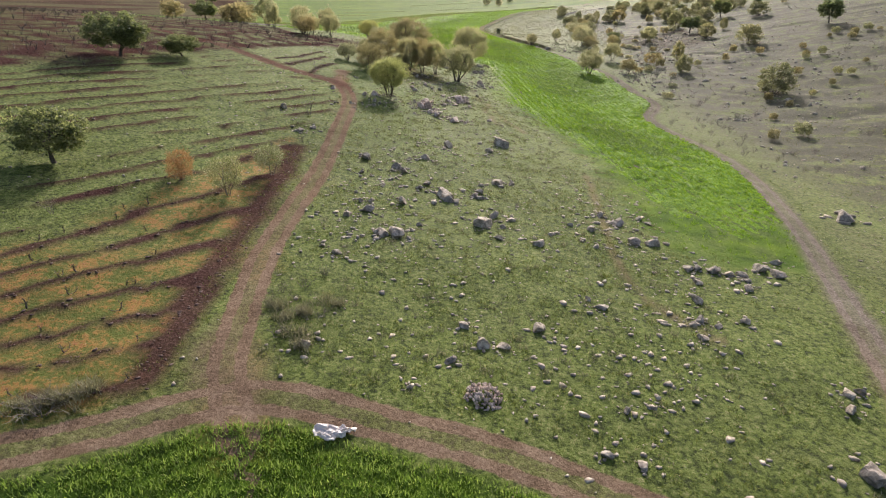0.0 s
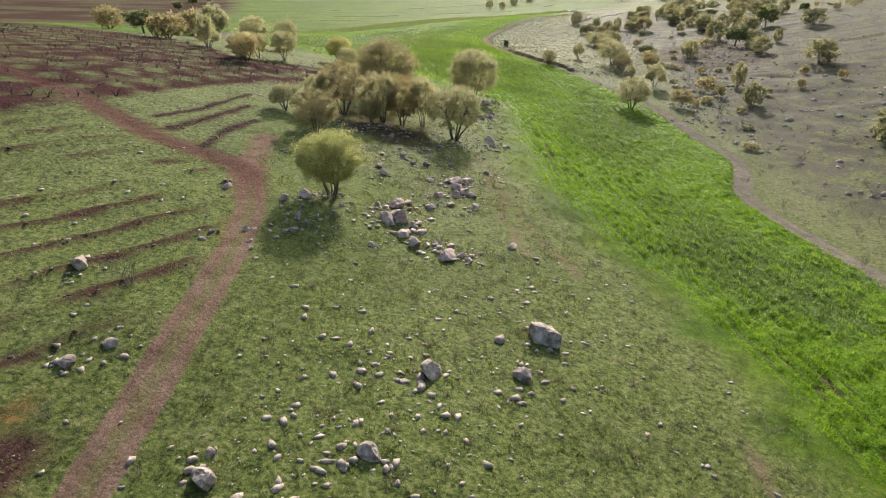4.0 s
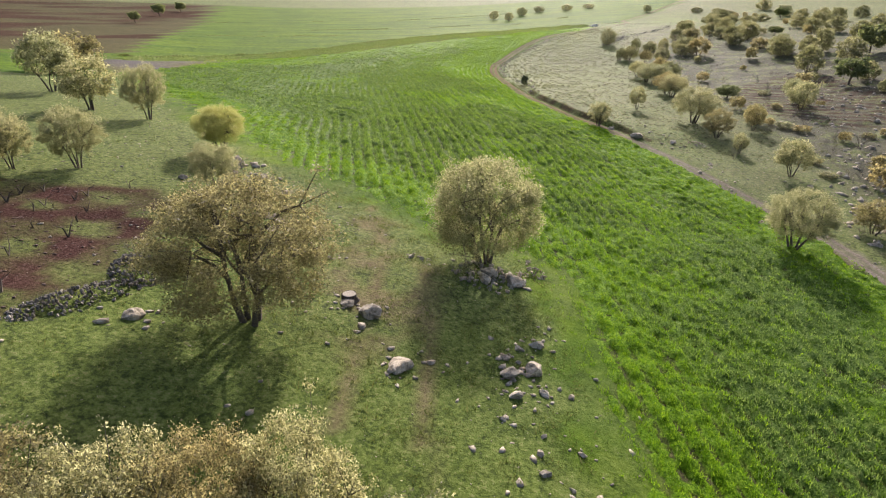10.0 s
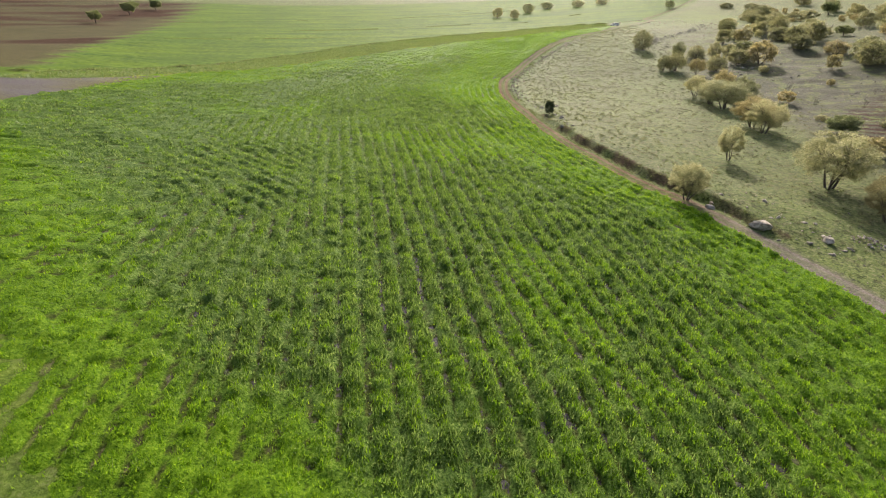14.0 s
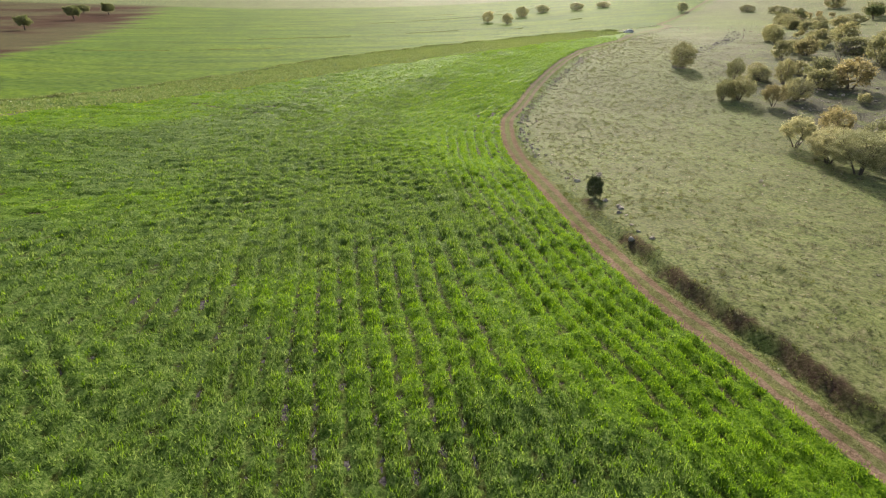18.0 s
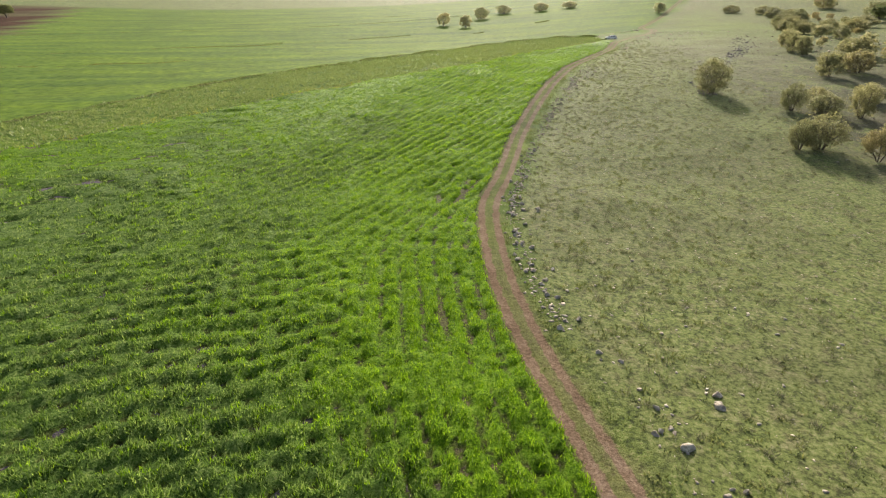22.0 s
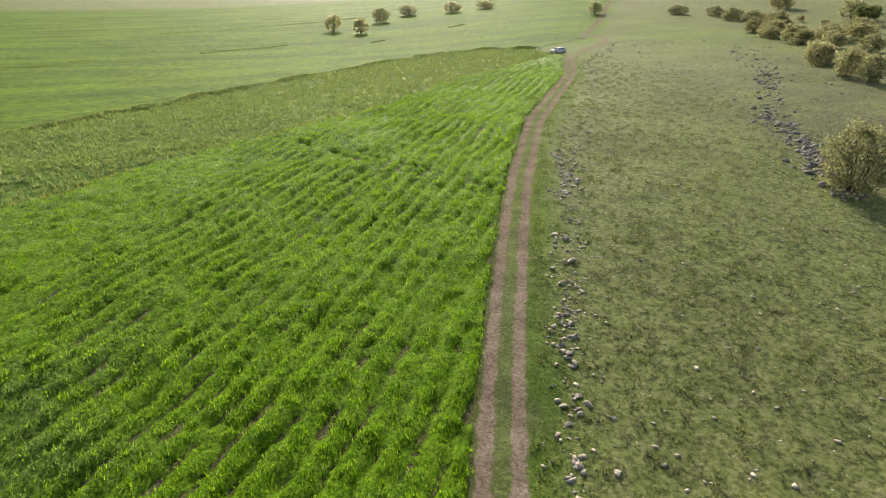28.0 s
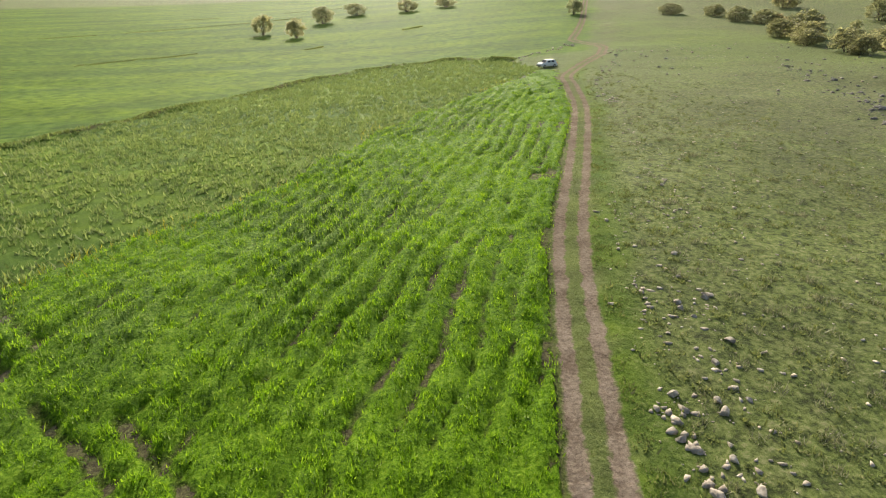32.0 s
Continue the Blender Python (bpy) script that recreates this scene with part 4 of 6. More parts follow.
for i in range(2):
    MODELS["L", i] = tree_thing("olive_tree", PALE, *tree_meshes(211 + i, 6, 60000, 0.0064, 1.0, middle=(0.50, 0.6)[i], shells=330, loose=0.029, trunk=0.017, twigs=5), BARK, (LEAF_PALE, LEAF_SPRING)[i])
    MODELS["P", i] = tree_thing("olive_tree", PALE, *tree_meshes(15 + i, 4, 6000, 0.0195, 1.0, twigs=1), BARK, LEAF_PALE)
    MODELS["Y", i] = tree_thing("golden_tree", GOLD, *tree_meshes(35 + i, 3, 6000, 0.0195, 1.1, twigs=1), BARK, LEAF_GOLD)
    MODELS["O", i] = tree_thing("oak_tree", OAK, *tree_meshes(51 + i, 1, 9000, 0.020, 1.2, 0.2, 0.03, twigs=2), BARK, LEAF_OAK)
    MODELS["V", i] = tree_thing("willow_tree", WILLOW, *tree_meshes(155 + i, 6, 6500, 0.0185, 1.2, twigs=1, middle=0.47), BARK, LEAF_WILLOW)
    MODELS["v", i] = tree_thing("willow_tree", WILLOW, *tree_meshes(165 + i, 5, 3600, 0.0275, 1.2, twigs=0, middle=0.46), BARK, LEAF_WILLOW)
    MODELS["p", i] = tree_thing("olive_tree", PALE, *tree_meshes(61 + i, 4, 3600, 0.0275, 1.0, twigs=0, middle=0.49), BARK, LEAF_PALE)
    MODELS["y", i] = tree_thing("golden_tree", GOLD, *tree_meshes(71 + i, 4, 3600, 0.0275, 1.1, twigs=0, middle=0.49), BARK, LEAF_GOLD)
    MODELS["o", i] = tree_thing("oak_tree", OAK, *tree_meshes(81 + i, 1, 3200, 0.036, 1.2, twigs=0, trunk=0.03), BARK, LEAF_OAK)
    MODELS["B", i] = tree_thing("bare_shrub", "bare grey-brown shrub without leaves", *tree_meshes(91 + i, 6, 0, 0, 1.3, trunk=0.012, twigs=1, flat_wood=3), TWIG_GREY, None)
    MODELS["W", i] = tree_thing("blossoming_tree", "slim young tree with whitish spring leaves", *tree_meshes(101 + i, 4, 4500, 0.015, 0.9, trunk=0.012), TWIG_GREY, LEAF_WHITE)
    MODELS["R", i] = tree_thing("rusty_shrub", "dense rust-brown twiggy shrub beside the vines", *tree_meshes(111 + i, 14, 5000, 0.013, 0.6, trunk=0.008, twigs=2, middle=0.5), TWIG_RUST, RUST_BUD)
    MODELS["C", i] = tree_thing("evergreen_bush", "dark narrow evergreen bush beside the track", *tree_meshes(121 + i, 5, 9000, 0.022, 0.55, trunk=0.012, twigs=1, middle=0.48), BARK, LEAF_DARK)
    MODELS["S", i] = tree_thing("olive_shrub", "low rounded olive-green shrub on the slope", *tree_meshes(131 + i, 5, 800, 0.055, 1.2, twigs=0, flat_wood=3, trunk=0.01, middle=0.5), BARK, (LEAF_PALE, LEAF_GOLD)[i])

pick = random.Random(5)


def plant(kind, x, y, tall, wide, group="", label=""):
    model = MODELS["N", 0] if kind == "N" else MODELS["L", "LK".index(kind)] if kind in "LK" else MODELS[kind, pick.randrange(3 if kind in "GH" else 2)]
    m = Matrix.LocRotScale((x, y, at(x, y) - 0.05), Euler((0, 0, pick.uniform(0, 6.28))), (wide, wide * pick.uniform(0.9, 1.08), tall))
    ob = copy_thing(model, m)
    if group:
        ob["group"] = group
    if label:
        ob["label"] = label
    return ob


# ---- trees, area by area: kind, x, y, height, width ----
for spec in (
    ("O", -41.1, 56.8, 5.9, 7.4), ("O", -57.9, 102.8, 7.2, 10.6), ("O", -50.3, 109.5, 4.0, 6.8), ("R", -28.6, 57.3, 3.4, 3.0), ("W", -23.0, 54.8, 4.3, 3.7),
    ("W", -20.7, 61.5, 3.4, 3.6), ("B", -35.5, 47.0, 2.0, 2.2), ("B", -22.3, 86.5, 3.1, 3.5), ("B", -43.9, 95.5, 2.3, 2.8), ("B", -22.4, 24.7, 1.6, 5.2),
    ("B", -20.5, 74.6, 1.5, 2.2), ("B", -25.4, 170.0, 1.3, 2.6), ("B", -26.0, 160.6, 1.2, 2.4), ("B", -24.6, 168.9, 1.1, 2.2),
):
    plant(*spec, "west trees")
for spec in (
    ("K", -13.0, 107.9, 6.9, 7.8), ("H", -19.2, 129.1, 6.0, 7.0), ("H", -18.2, 142.6, 8.4, 8.6), ("G", -13.6, 140.8, 3.8, 4.3), ("G", -21.6, 140.6, 5.6, 5.0), ("G", -12.2, 143.6, 7.8, 6.1),
    ("H", -9.3, 144.2, 8.0, 6.3), ("G", -6.2, 145.6, 8.2, 5.7), ("G", -1.0, 141.7, 8.5, 8.7), ("N", -14.0, 163.2, 10.6, 13.2), ("L", 2.4, 180.2, 10.6, 11.4),
    ("K", -30.0, 201.0, 6.2, 6.8), ("G", -25.3, 186.5, 5.4, 5.5), ("G", -25.7, 137.7, 3.9, 5.2),
):
    plant(*spec, "grove trees")
for spec in (
    ("G", 40.9, 196.8, 8.0, 9.4), ("Y", 55.1, 203.7, 4.6, 6.4), ("P", 54.5, 224.8, 6.2, 6.5), ("G", 27.8, 250.0, 4.9, 5.0), ("G", 40.5, 268.5, 5.4, 4.3),
    ("P", 80.7, 274.0, 7.2, 6.7), ("G", 50.0, 258.3, 7.9, 10.6), ("H", 50.9, 247.4, 6.0, 7.2), ("Y", 61.1, 254.4, 5.5, 4.3), ("P", 84.4, 284.1, 6.1, 5.9),
    ("B", 48.5, 232.8, 3.8, 3.0), ("G", 55.3, 289.2, 6.1, 8.0), ("G", 57.9, 313.9, 6.5, 10.3), ("H", 55.6, 294.6, 6.1, 7.9),
):
    plant(*spec, "gully trees")
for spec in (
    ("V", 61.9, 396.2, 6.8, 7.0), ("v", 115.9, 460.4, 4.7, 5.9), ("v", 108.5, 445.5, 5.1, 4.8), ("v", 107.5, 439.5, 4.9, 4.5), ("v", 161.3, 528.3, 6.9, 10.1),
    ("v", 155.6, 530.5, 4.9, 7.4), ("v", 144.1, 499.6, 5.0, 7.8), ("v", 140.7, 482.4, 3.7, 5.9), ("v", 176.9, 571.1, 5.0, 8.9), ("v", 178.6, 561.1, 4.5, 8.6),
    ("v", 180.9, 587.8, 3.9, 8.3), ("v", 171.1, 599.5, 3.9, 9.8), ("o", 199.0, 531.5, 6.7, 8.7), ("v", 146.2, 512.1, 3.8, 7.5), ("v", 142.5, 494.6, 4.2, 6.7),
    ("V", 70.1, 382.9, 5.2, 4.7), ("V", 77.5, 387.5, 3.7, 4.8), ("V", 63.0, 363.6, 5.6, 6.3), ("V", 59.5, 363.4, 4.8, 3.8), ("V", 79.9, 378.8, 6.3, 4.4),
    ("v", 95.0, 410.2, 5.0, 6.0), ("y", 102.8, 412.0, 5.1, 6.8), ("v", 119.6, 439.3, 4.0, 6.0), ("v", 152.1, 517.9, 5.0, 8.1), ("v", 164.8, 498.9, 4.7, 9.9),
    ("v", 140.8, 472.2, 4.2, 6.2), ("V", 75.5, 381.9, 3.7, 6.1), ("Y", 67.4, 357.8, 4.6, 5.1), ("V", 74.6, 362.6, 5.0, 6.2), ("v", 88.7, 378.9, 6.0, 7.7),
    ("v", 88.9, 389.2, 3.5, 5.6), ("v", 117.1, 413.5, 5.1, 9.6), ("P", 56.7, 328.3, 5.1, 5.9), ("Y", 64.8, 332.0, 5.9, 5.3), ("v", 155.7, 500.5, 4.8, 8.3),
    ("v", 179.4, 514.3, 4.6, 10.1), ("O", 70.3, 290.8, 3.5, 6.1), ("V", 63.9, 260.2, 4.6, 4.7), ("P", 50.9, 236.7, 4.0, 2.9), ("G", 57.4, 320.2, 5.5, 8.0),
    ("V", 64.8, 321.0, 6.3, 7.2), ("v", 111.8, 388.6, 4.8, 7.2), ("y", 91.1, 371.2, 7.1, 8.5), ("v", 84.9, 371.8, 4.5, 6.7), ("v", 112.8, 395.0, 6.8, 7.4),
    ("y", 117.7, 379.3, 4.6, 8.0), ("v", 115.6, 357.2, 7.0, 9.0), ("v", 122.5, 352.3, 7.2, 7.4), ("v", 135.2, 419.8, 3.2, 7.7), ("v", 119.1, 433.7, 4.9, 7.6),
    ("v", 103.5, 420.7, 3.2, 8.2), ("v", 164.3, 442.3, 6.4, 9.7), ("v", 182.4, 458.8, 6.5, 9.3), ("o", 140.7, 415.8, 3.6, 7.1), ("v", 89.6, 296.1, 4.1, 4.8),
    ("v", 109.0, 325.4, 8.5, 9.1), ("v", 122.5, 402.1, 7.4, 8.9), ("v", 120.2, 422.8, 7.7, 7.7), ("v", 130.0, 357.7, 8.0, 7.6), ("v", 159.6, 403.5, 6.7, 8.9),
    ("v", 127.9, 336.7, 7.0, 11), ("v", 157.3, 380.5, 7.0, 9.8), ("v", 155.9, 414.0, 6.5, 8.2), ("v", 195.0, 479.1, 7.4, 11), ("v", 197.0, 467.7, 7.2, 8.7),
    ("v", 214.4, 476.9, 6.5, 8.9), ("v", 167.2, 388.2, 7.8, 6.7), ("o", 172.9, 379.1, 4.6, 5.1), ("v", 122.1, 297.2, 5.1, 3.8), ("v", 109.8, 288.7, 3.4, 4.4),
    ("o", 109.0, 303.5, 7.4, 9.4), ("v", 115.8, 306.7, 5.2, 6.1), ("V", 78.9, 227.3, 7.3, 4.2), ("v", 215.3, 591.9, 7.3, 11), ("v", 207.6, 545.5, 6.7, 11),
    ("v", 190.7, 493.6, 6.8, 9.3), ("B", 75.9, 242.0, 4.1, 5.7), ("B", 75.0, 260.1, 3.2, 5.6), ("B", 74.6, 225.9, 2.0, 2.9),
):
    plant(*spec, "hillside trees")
for spec in (
    ("P", -73.0, 234.3, 10.3, 9.4), ("P", -56.2, 217.7, 8.0, 8.6), ("G", -46.8, 216.2, 8.4, 7.1), ("G", -39.3, 186.7, 6.5, 6.3), ("H", -43.2, 173.5, 5.6, 5.9),
    ("G", -44.0, 183.8, 5.6, 5.0), ("P", -59.2, 195.2, 4.3, 5.4), ("P", -57.2, 189.0, 7.2, 4.3), ("G", -47.0, 186.2, 5.2, 4.2), ("y", -96.9, 273.1, 9.3, 11),
    ("G", -45.6, 178.3, 5.6, 6.5), ("y", -78.9, 216.8, 6.8, 11), ("y", -126.8, 273.8, 8.2, 11), ("o", -102.8, 250.8, 7.5, 11), ("y", -98.6, 284.9, 9.4, 11),
):
    plant(*spec, "northwest trees")
for spec in (
    ("v", 87.8, 171.2, 8.4, 11), ("o", 155.3, 271.6, 9.4, 11), ("v", 114.3, 251.4, 7.4, 11), ("v", 74.3, 206.8, 5.7, 5.6), ("B", 63.1, 198.1, 4.6, 4.1),
    ("v", 151.6, 329.1, 6.9, 11), ("B", 107.8, 404.1, 7.2, 11), ("o", 139.2, 345.0, 9.1, 11), ("v", 119.1, 366.0, 7.0, 10.1), ("v", 126.7, 411.8, 7.5, 11),
    ("v", 108.7, 280.5, 6.2, 7.5),
):
    plant(*spec, "east trees")
for spec in (
    ("p", 138.8, 613.8, 5.3, 7.0), ("p", 24.5, 635.9, 6.9, 7.6), ("p", 35.7, 620.1, 6.4, 7.7), ("p", 49.0, 660.1, 6.8, 9.4), ("p", 65.7, 681.8, 5.2, 10.7),
    ("p", 88.7, 678.5, 5.2, 11), ("p", 108.5, 682.7, 4.0, 11), ("p", 118.9, 463.7, 4.3, 6.0), ("p", 113.8, 451.1, 3.9, 4.9), ("y", 165.5, 536.4, 3.5, 11.0),
    ("o", -272.9, 689.0, 10.4, 11), ("o", -281.8, 753.7, 9.3, 11), ("o", -245.7, 593.5, 8.2, 8.6), ("o", -305.9, 759.3, 7.0, 11),
):
    plant(*spec, "far trees")
# grey dead brush in the meadow's corner
for spec in (("B", -11.9, 40, 1.0, 2.6), ("B", -10.8, 42.1, 0.9, 2.2), ("B", -12.2, 33.4, 1.1, 2.8), ("B", -9.8, 36.2, 0.9, 2.2), ("B", -11.4, 36.2, 1.0, 2.4), ("B", -13.4, 38.9, 0.9, 2.0), ("B", -12.9, 52, 0.8, 2.0)):
    plant(*spec, "dead brush", "low tangle of dry grey brush in the grass")
# a lone dark bush by the track
plant("C", 17.4, 299.2, 2.8, 1.9)
# scrub on the eastern slope
scrub = random.Random(8)
n_scrub = 0
while n_scrub < 210:
    x, y = scrub.uniform(52, 230), scrub.uniform(110, 560)
    if x < float(np.interp(y, [300, 358, 405, 440, 460, 490, 570], [62, 68, 96, 112, 120, 144, 184])) or lattice(x, y, 26, 51) + 0.3 * lattice(x, y, 9, 52) < 0.02 + 0.25 * (x < 85):
        continue
    size = scrub.uniform(1.8, 4.6)
    plant("S" if scrub.random() < 0.6 else "B", x, y, size * scrub.uniform(0.7, 1.0), size, "scrub on the slope")
    n_scrub += 1
# grey brush along the gully
for k in range(70):
    x = 57 + scrub.gauss(0, 5) + (10 if k % 3 == 0 else 0)
    y = scrub.uniform(95, 205)
    plant("B", x, y, scrub.uniform(1.0, 2.0), scrub.uniform(2.0, 3.6), "brush along the gully", "low grey leafless brush along the gully")
for k in range(60):
    x = 56 + scrub.gauss(0, 5) + 0.5 * k
    y = 188 + 1.9 * k + scrub.gauss(0, 12)
    plant("B" if k % 3 else "S", x, y, scrub.uniform(0.9, 2.0), scrub.uniform(2.0, 4.0), "brush along the gully", "low grey-brown brush among rocks on the slope")
for ob in set(MODELS.values()):
    for child in list(ob.children):
        bpy.data.objects.remove(child)
    bpy.data.objects.remove(ob)

# ---- boulders: x, y, size ----
rock_turn = random.Random(17)
for spec in (
    (6.0, 38.0, 1.7), (-0.6, 32.9, 1.1), (1.8, 35.0, 1.3), (3.1, 35.3, 1.1), (0.4, 37.4, 1.0), (-6.0, 50.6, 2.0), (-7.2, 50.6, 1.7), (-10.6, 46.0, 1.3),
    (2.2, 56.2, 2.4), (3.5, 58.9, 1.7), (4.5, 56.4, 0.9), (7.7, 52.6, 1.3), (-11.2, 54.3, 1.1), (17.2, 60.7, 1.9), (15.8, 62.9, 1.3), (17.7, 55.5, 1.7),
    (19.6, 55.9, 2.1),
):
    boulder(*spec, rock_turn, "grey", label="weathered grey limestone boulder lying in the grass", group="rocks of the meadow")
rock_turn = random.Random(22)
for spec in (
    (21.9, 51.1, 1.3), (22.8, 51.3, 1.2), (24.1, 51.0, 1.6), (25.3, 50.5, 1.0), (26.7, 50.5, 1.5), (29.1, 52.2, 2.2), (31.6, 54.3, 1.2), (30.2, 50.9, 1.7),
    (26.7, 49.3, 0.8), (26.0, 47.6, 1.5), (21.5, 47.9, 1.1), (20.2, 44.7, 1.5), (11.6, 41.6, 1.1), (10.6, 42.9, 0.9), (19.2, 41.1, 1.1), (18.4, 40.4, 1.1),
    (20.3, 40.4, 0.9), (23.0, 41.4, 1.1), (23.0, 25.4, 1.8), (10.3, 25.1, 0.9), (8.3, 25.7, 0.8), (26.1, 32.8, 1.1),
):
    boulder(*spec, rock_turn, "grey", label="weathered grey limestone boulder lying in the grass", group="rocks of the east meadow")
rock_turn = random.Random(24)
for spec in (
    (4.5, 70.2, 2.0), (6.4, 70.8, 1.1), (6.1, 88.6, 2.7), (-1.7, 82.4, 1.9), (-4.5, 74.9, 1.6), (-1.7, 62.9, 2.5), (-1.2, 61.6, 1.5), (-0.4, 61.9, 1.0),
    (1.6, 64.3, 1.2), (2.2, 63.9, 1.2), (2.2, 65.7, 1.1), (4.1, 83.4, 1.6), (-11.8, 72.2, 1.8), (-7.7, 70.1, 1.6), (-6.8, 69.3, 1.2), (-11.7, 67.0, 1.0),
    (-21.7, 78.4, 1.2), (-20.4, 80.4, 1.3), (-26.4, 87.9, 1.5), (-11.4, 60.7, 0.7), (20.4, 63.5, 1.2), (-4.7, 64.2, 1.0), (-4.0, 65.9, 1.0), (2.5, 68.1, 0.8),
):
    boulder(*spec, rock_turn, "grey", label="weathered grey limestone boulder lying in the grass", group="rocks of the middle")
rock_turn = random.Random(20)
for spec in (
    (-6.2, 106.0, 2.7), (-7.0, 104.6, 2.0), (-7.3, 105.5, 1.9), (-5.4, 102.6, 1.9), (-4.2, 101.2, 2.2), (-1.0, 99.6, 2.3), (-0.0, 100.3, 1.1), (1.0, 100.5, 0.8),
    (-6.8, 108.9, 1.9), (-5.6, 110.6, 1.4), (-4.9, 105.1, 0.9), (-4.3, 105.7, 0.9), (-17.0, 104.9, 1.2), (-22.6, 105.4, 1.4), (-15.2, 106.6, 1.6), (-3.0, 101.4, 0.9),
    (-1.0, 101.9, 0.8), (0.8, 99.5, 1.1), (-7.7, 98.9, 0.8), (5.1, 103.7, 1.1),
):
    boulder(*spec, rock_turn, "pink", label="pale pinkish boulder lying in the meadow", group="rocks of the boulders")
rock_turn = random.Random(15)
for spec in (
    (-0.9, 121.1, 2.2), (0.6, 121.9, 1.8), (-0.7, 118.5, 2.2), (0.4, 117.3, 1.8), (1.3, 116.6, 1.3), (-0.6, 115.9, 1.6), (-2.6, 114.8, 1.4), (-1.2, 112.6, 1.4),
    (1.5, 112.9, 1.2), (-3.2, 110.3, 1.2), (-3.7, 119.5, 1.2), (-9.2, 117.8, 1.3), (-9.8, 120.1, 1.3), (-7.7, 126.9, 1.4), (4.6, 145.4, 1.8),
):
    boulder(*spec, rock_turn, "pink", label="pinkish rock in a loose group in the grass", group="rocks of the cairn field")
rock_turn = random.Random(19)
for spec in (
    (-10.2, 125.6, 1.3), (-12.7, 127.8, 0.8), (-12.7, 125.7, 1.0), (-13.3, 122.8, 1.2), (-3.1, 135.1, 1.3), (-5.9, 130.9, 0.8), (-4.6, 131.8, 1.0), (5.0, 142.6, 1.6),
    (7.2, 143.6, 1.6), (5.4, 140.2, 1.2), (4.6, 147.2, 1.0), (5.4, 163.5, 2.0), (-4.6, 125.0, 1.0), (-6.1, 124.6, 1.0), (-1.5, 127.0, 1.1), (3.2, 127.2, 1.0),
    (-10.0, 134.8, 1.2), (-16.1, 129.3, 1.1), (3.3, 134.4, 0.9),
):
    boulder(*spec, rock_turn, "grey", label="weathered grey limestone boulder lying in the grass", group="rocks of the grove rocks")
rock_turn = random.Random(22)
for spec in (
    (-3.6, 161.8, 2.0), (-4.1, 161.1, 1.2), (3.5, 162.7, 1.7), (3.7, 160.4, 1.0), (5.7, 161.1, 1.0), (4.4, 166.2, 1.0), (5.8, 166.8, 1.2), (-8.4, 167.7, 1.3),
    (-6.6, 167.0, 2.1), (-20.9, 161.4, 1.8), (4.9, 176.6, 2.4), (2.2, 176.7, 2.0), (-22.8, 193.0, 1.7), (-26.9, 195.5, 2.7), (-27.1, 196.0, 3.4), (-22.9, 193.6, 1.7),
    (-19.2, 189.5, 1.3), (-29.8, 189.1, 1.2), (-17.0, 180.0, 1.7), (-8.4, 168.0, 1.3), (2.5, 177.9, 1.8), (4.6, 177.8, 1.6),
):
    boulder(*spec, rock_turn, "grey", label="weathered grey limestone boulder lying in the grass", group="rocks of the east of grove")
rock_turn = random.Random(19)
for spec in (
    (19.5, 295.1, 1.0), (19.0, 293.4, 0.6), (18.3, 297.6, 0.7), (20.4, 309.3, 0.7), (33.7, 242.7, 3.2), (39.7, 239.9, 1.9), (30.0, 248.0, 1.2), (26.0, 373.2, 0.4),
    (24.7, 370.1, 0.5), (23.2, 370.9, 0.5), (37.9, 410.2, 0.5), (38.0, 411.9, 0.5), (39.1, 412.5, 0.5), (37.4, 407.7, 0.7), (14.7, 327.3, 0.6), (13.0, 328.3, 0.6),
    (16.2, 340.6, 0.7), (31.2, 391.5, 0.7), (30.7, 392.4, 0.7),
):
    boulder(*spec, rock_turn, "pale", label="pale stone near the track", group="rocks of the roadside")

rock_turn = random.Random(31)
for spec in (
    (-25.0, 190.9, 1.1), (-25.9, 193.6, 1.0), (-22.9, 188.1, 0.8), (-22.4, 186.8, 1.0), (-21.3, 186.5, 0.9), (-21.3, 185.2, 1.1), (-20.5, 184.6, 0.9), (-20.6, 183.4, 1.0),
    (-19.8, 183.4, 0.8), (-19.5, 182.3, 0.9), (-18.7, 181.4, 1.1), (-17.9, 181.5, 0.9), (-16.2, 179.9, 0.9), (-15.9, 178.3, 0.8), (-15.0, 176.3, 1.5), (-13.8, 175.1, 1.6),
):
    boulder(*spec, rock_turn, "pink", "wall_stone", "large pinkish stone of a tumbled dry wall", "tumbled dry wall")
for spec in (
    (-13.3, 177.2, 0.5), (-11.3, 175.1, 0.6), (-4.4, 178.5, 0.8), (-3.5, 178.4, 0.6), (5.6, 178.5, 0.8), (5.8, 177.2, 0.8), (6.7, 181.7, 0.7), (1.8, 101.2, 0.6),
    (-8.4, 108.0, 0.8), (-5.3, 108.9, 0.7), (-1.8, 120.5, 1.1), (-14.8, 101.4, 1.1), (-14.5, 98.8, 0.7), (-13.8, 100.4, 0.7), (-15.1, 98.2, 0.8), (-14.6, 107.4, 0.8), (-9.9, 97.8, 0.5), (-1.9, 102.1, 0.8),
):
    boulder(*spec, rock_turn, "pale", label="pale broken stone lying in the grass", group="rocks of the boulders")
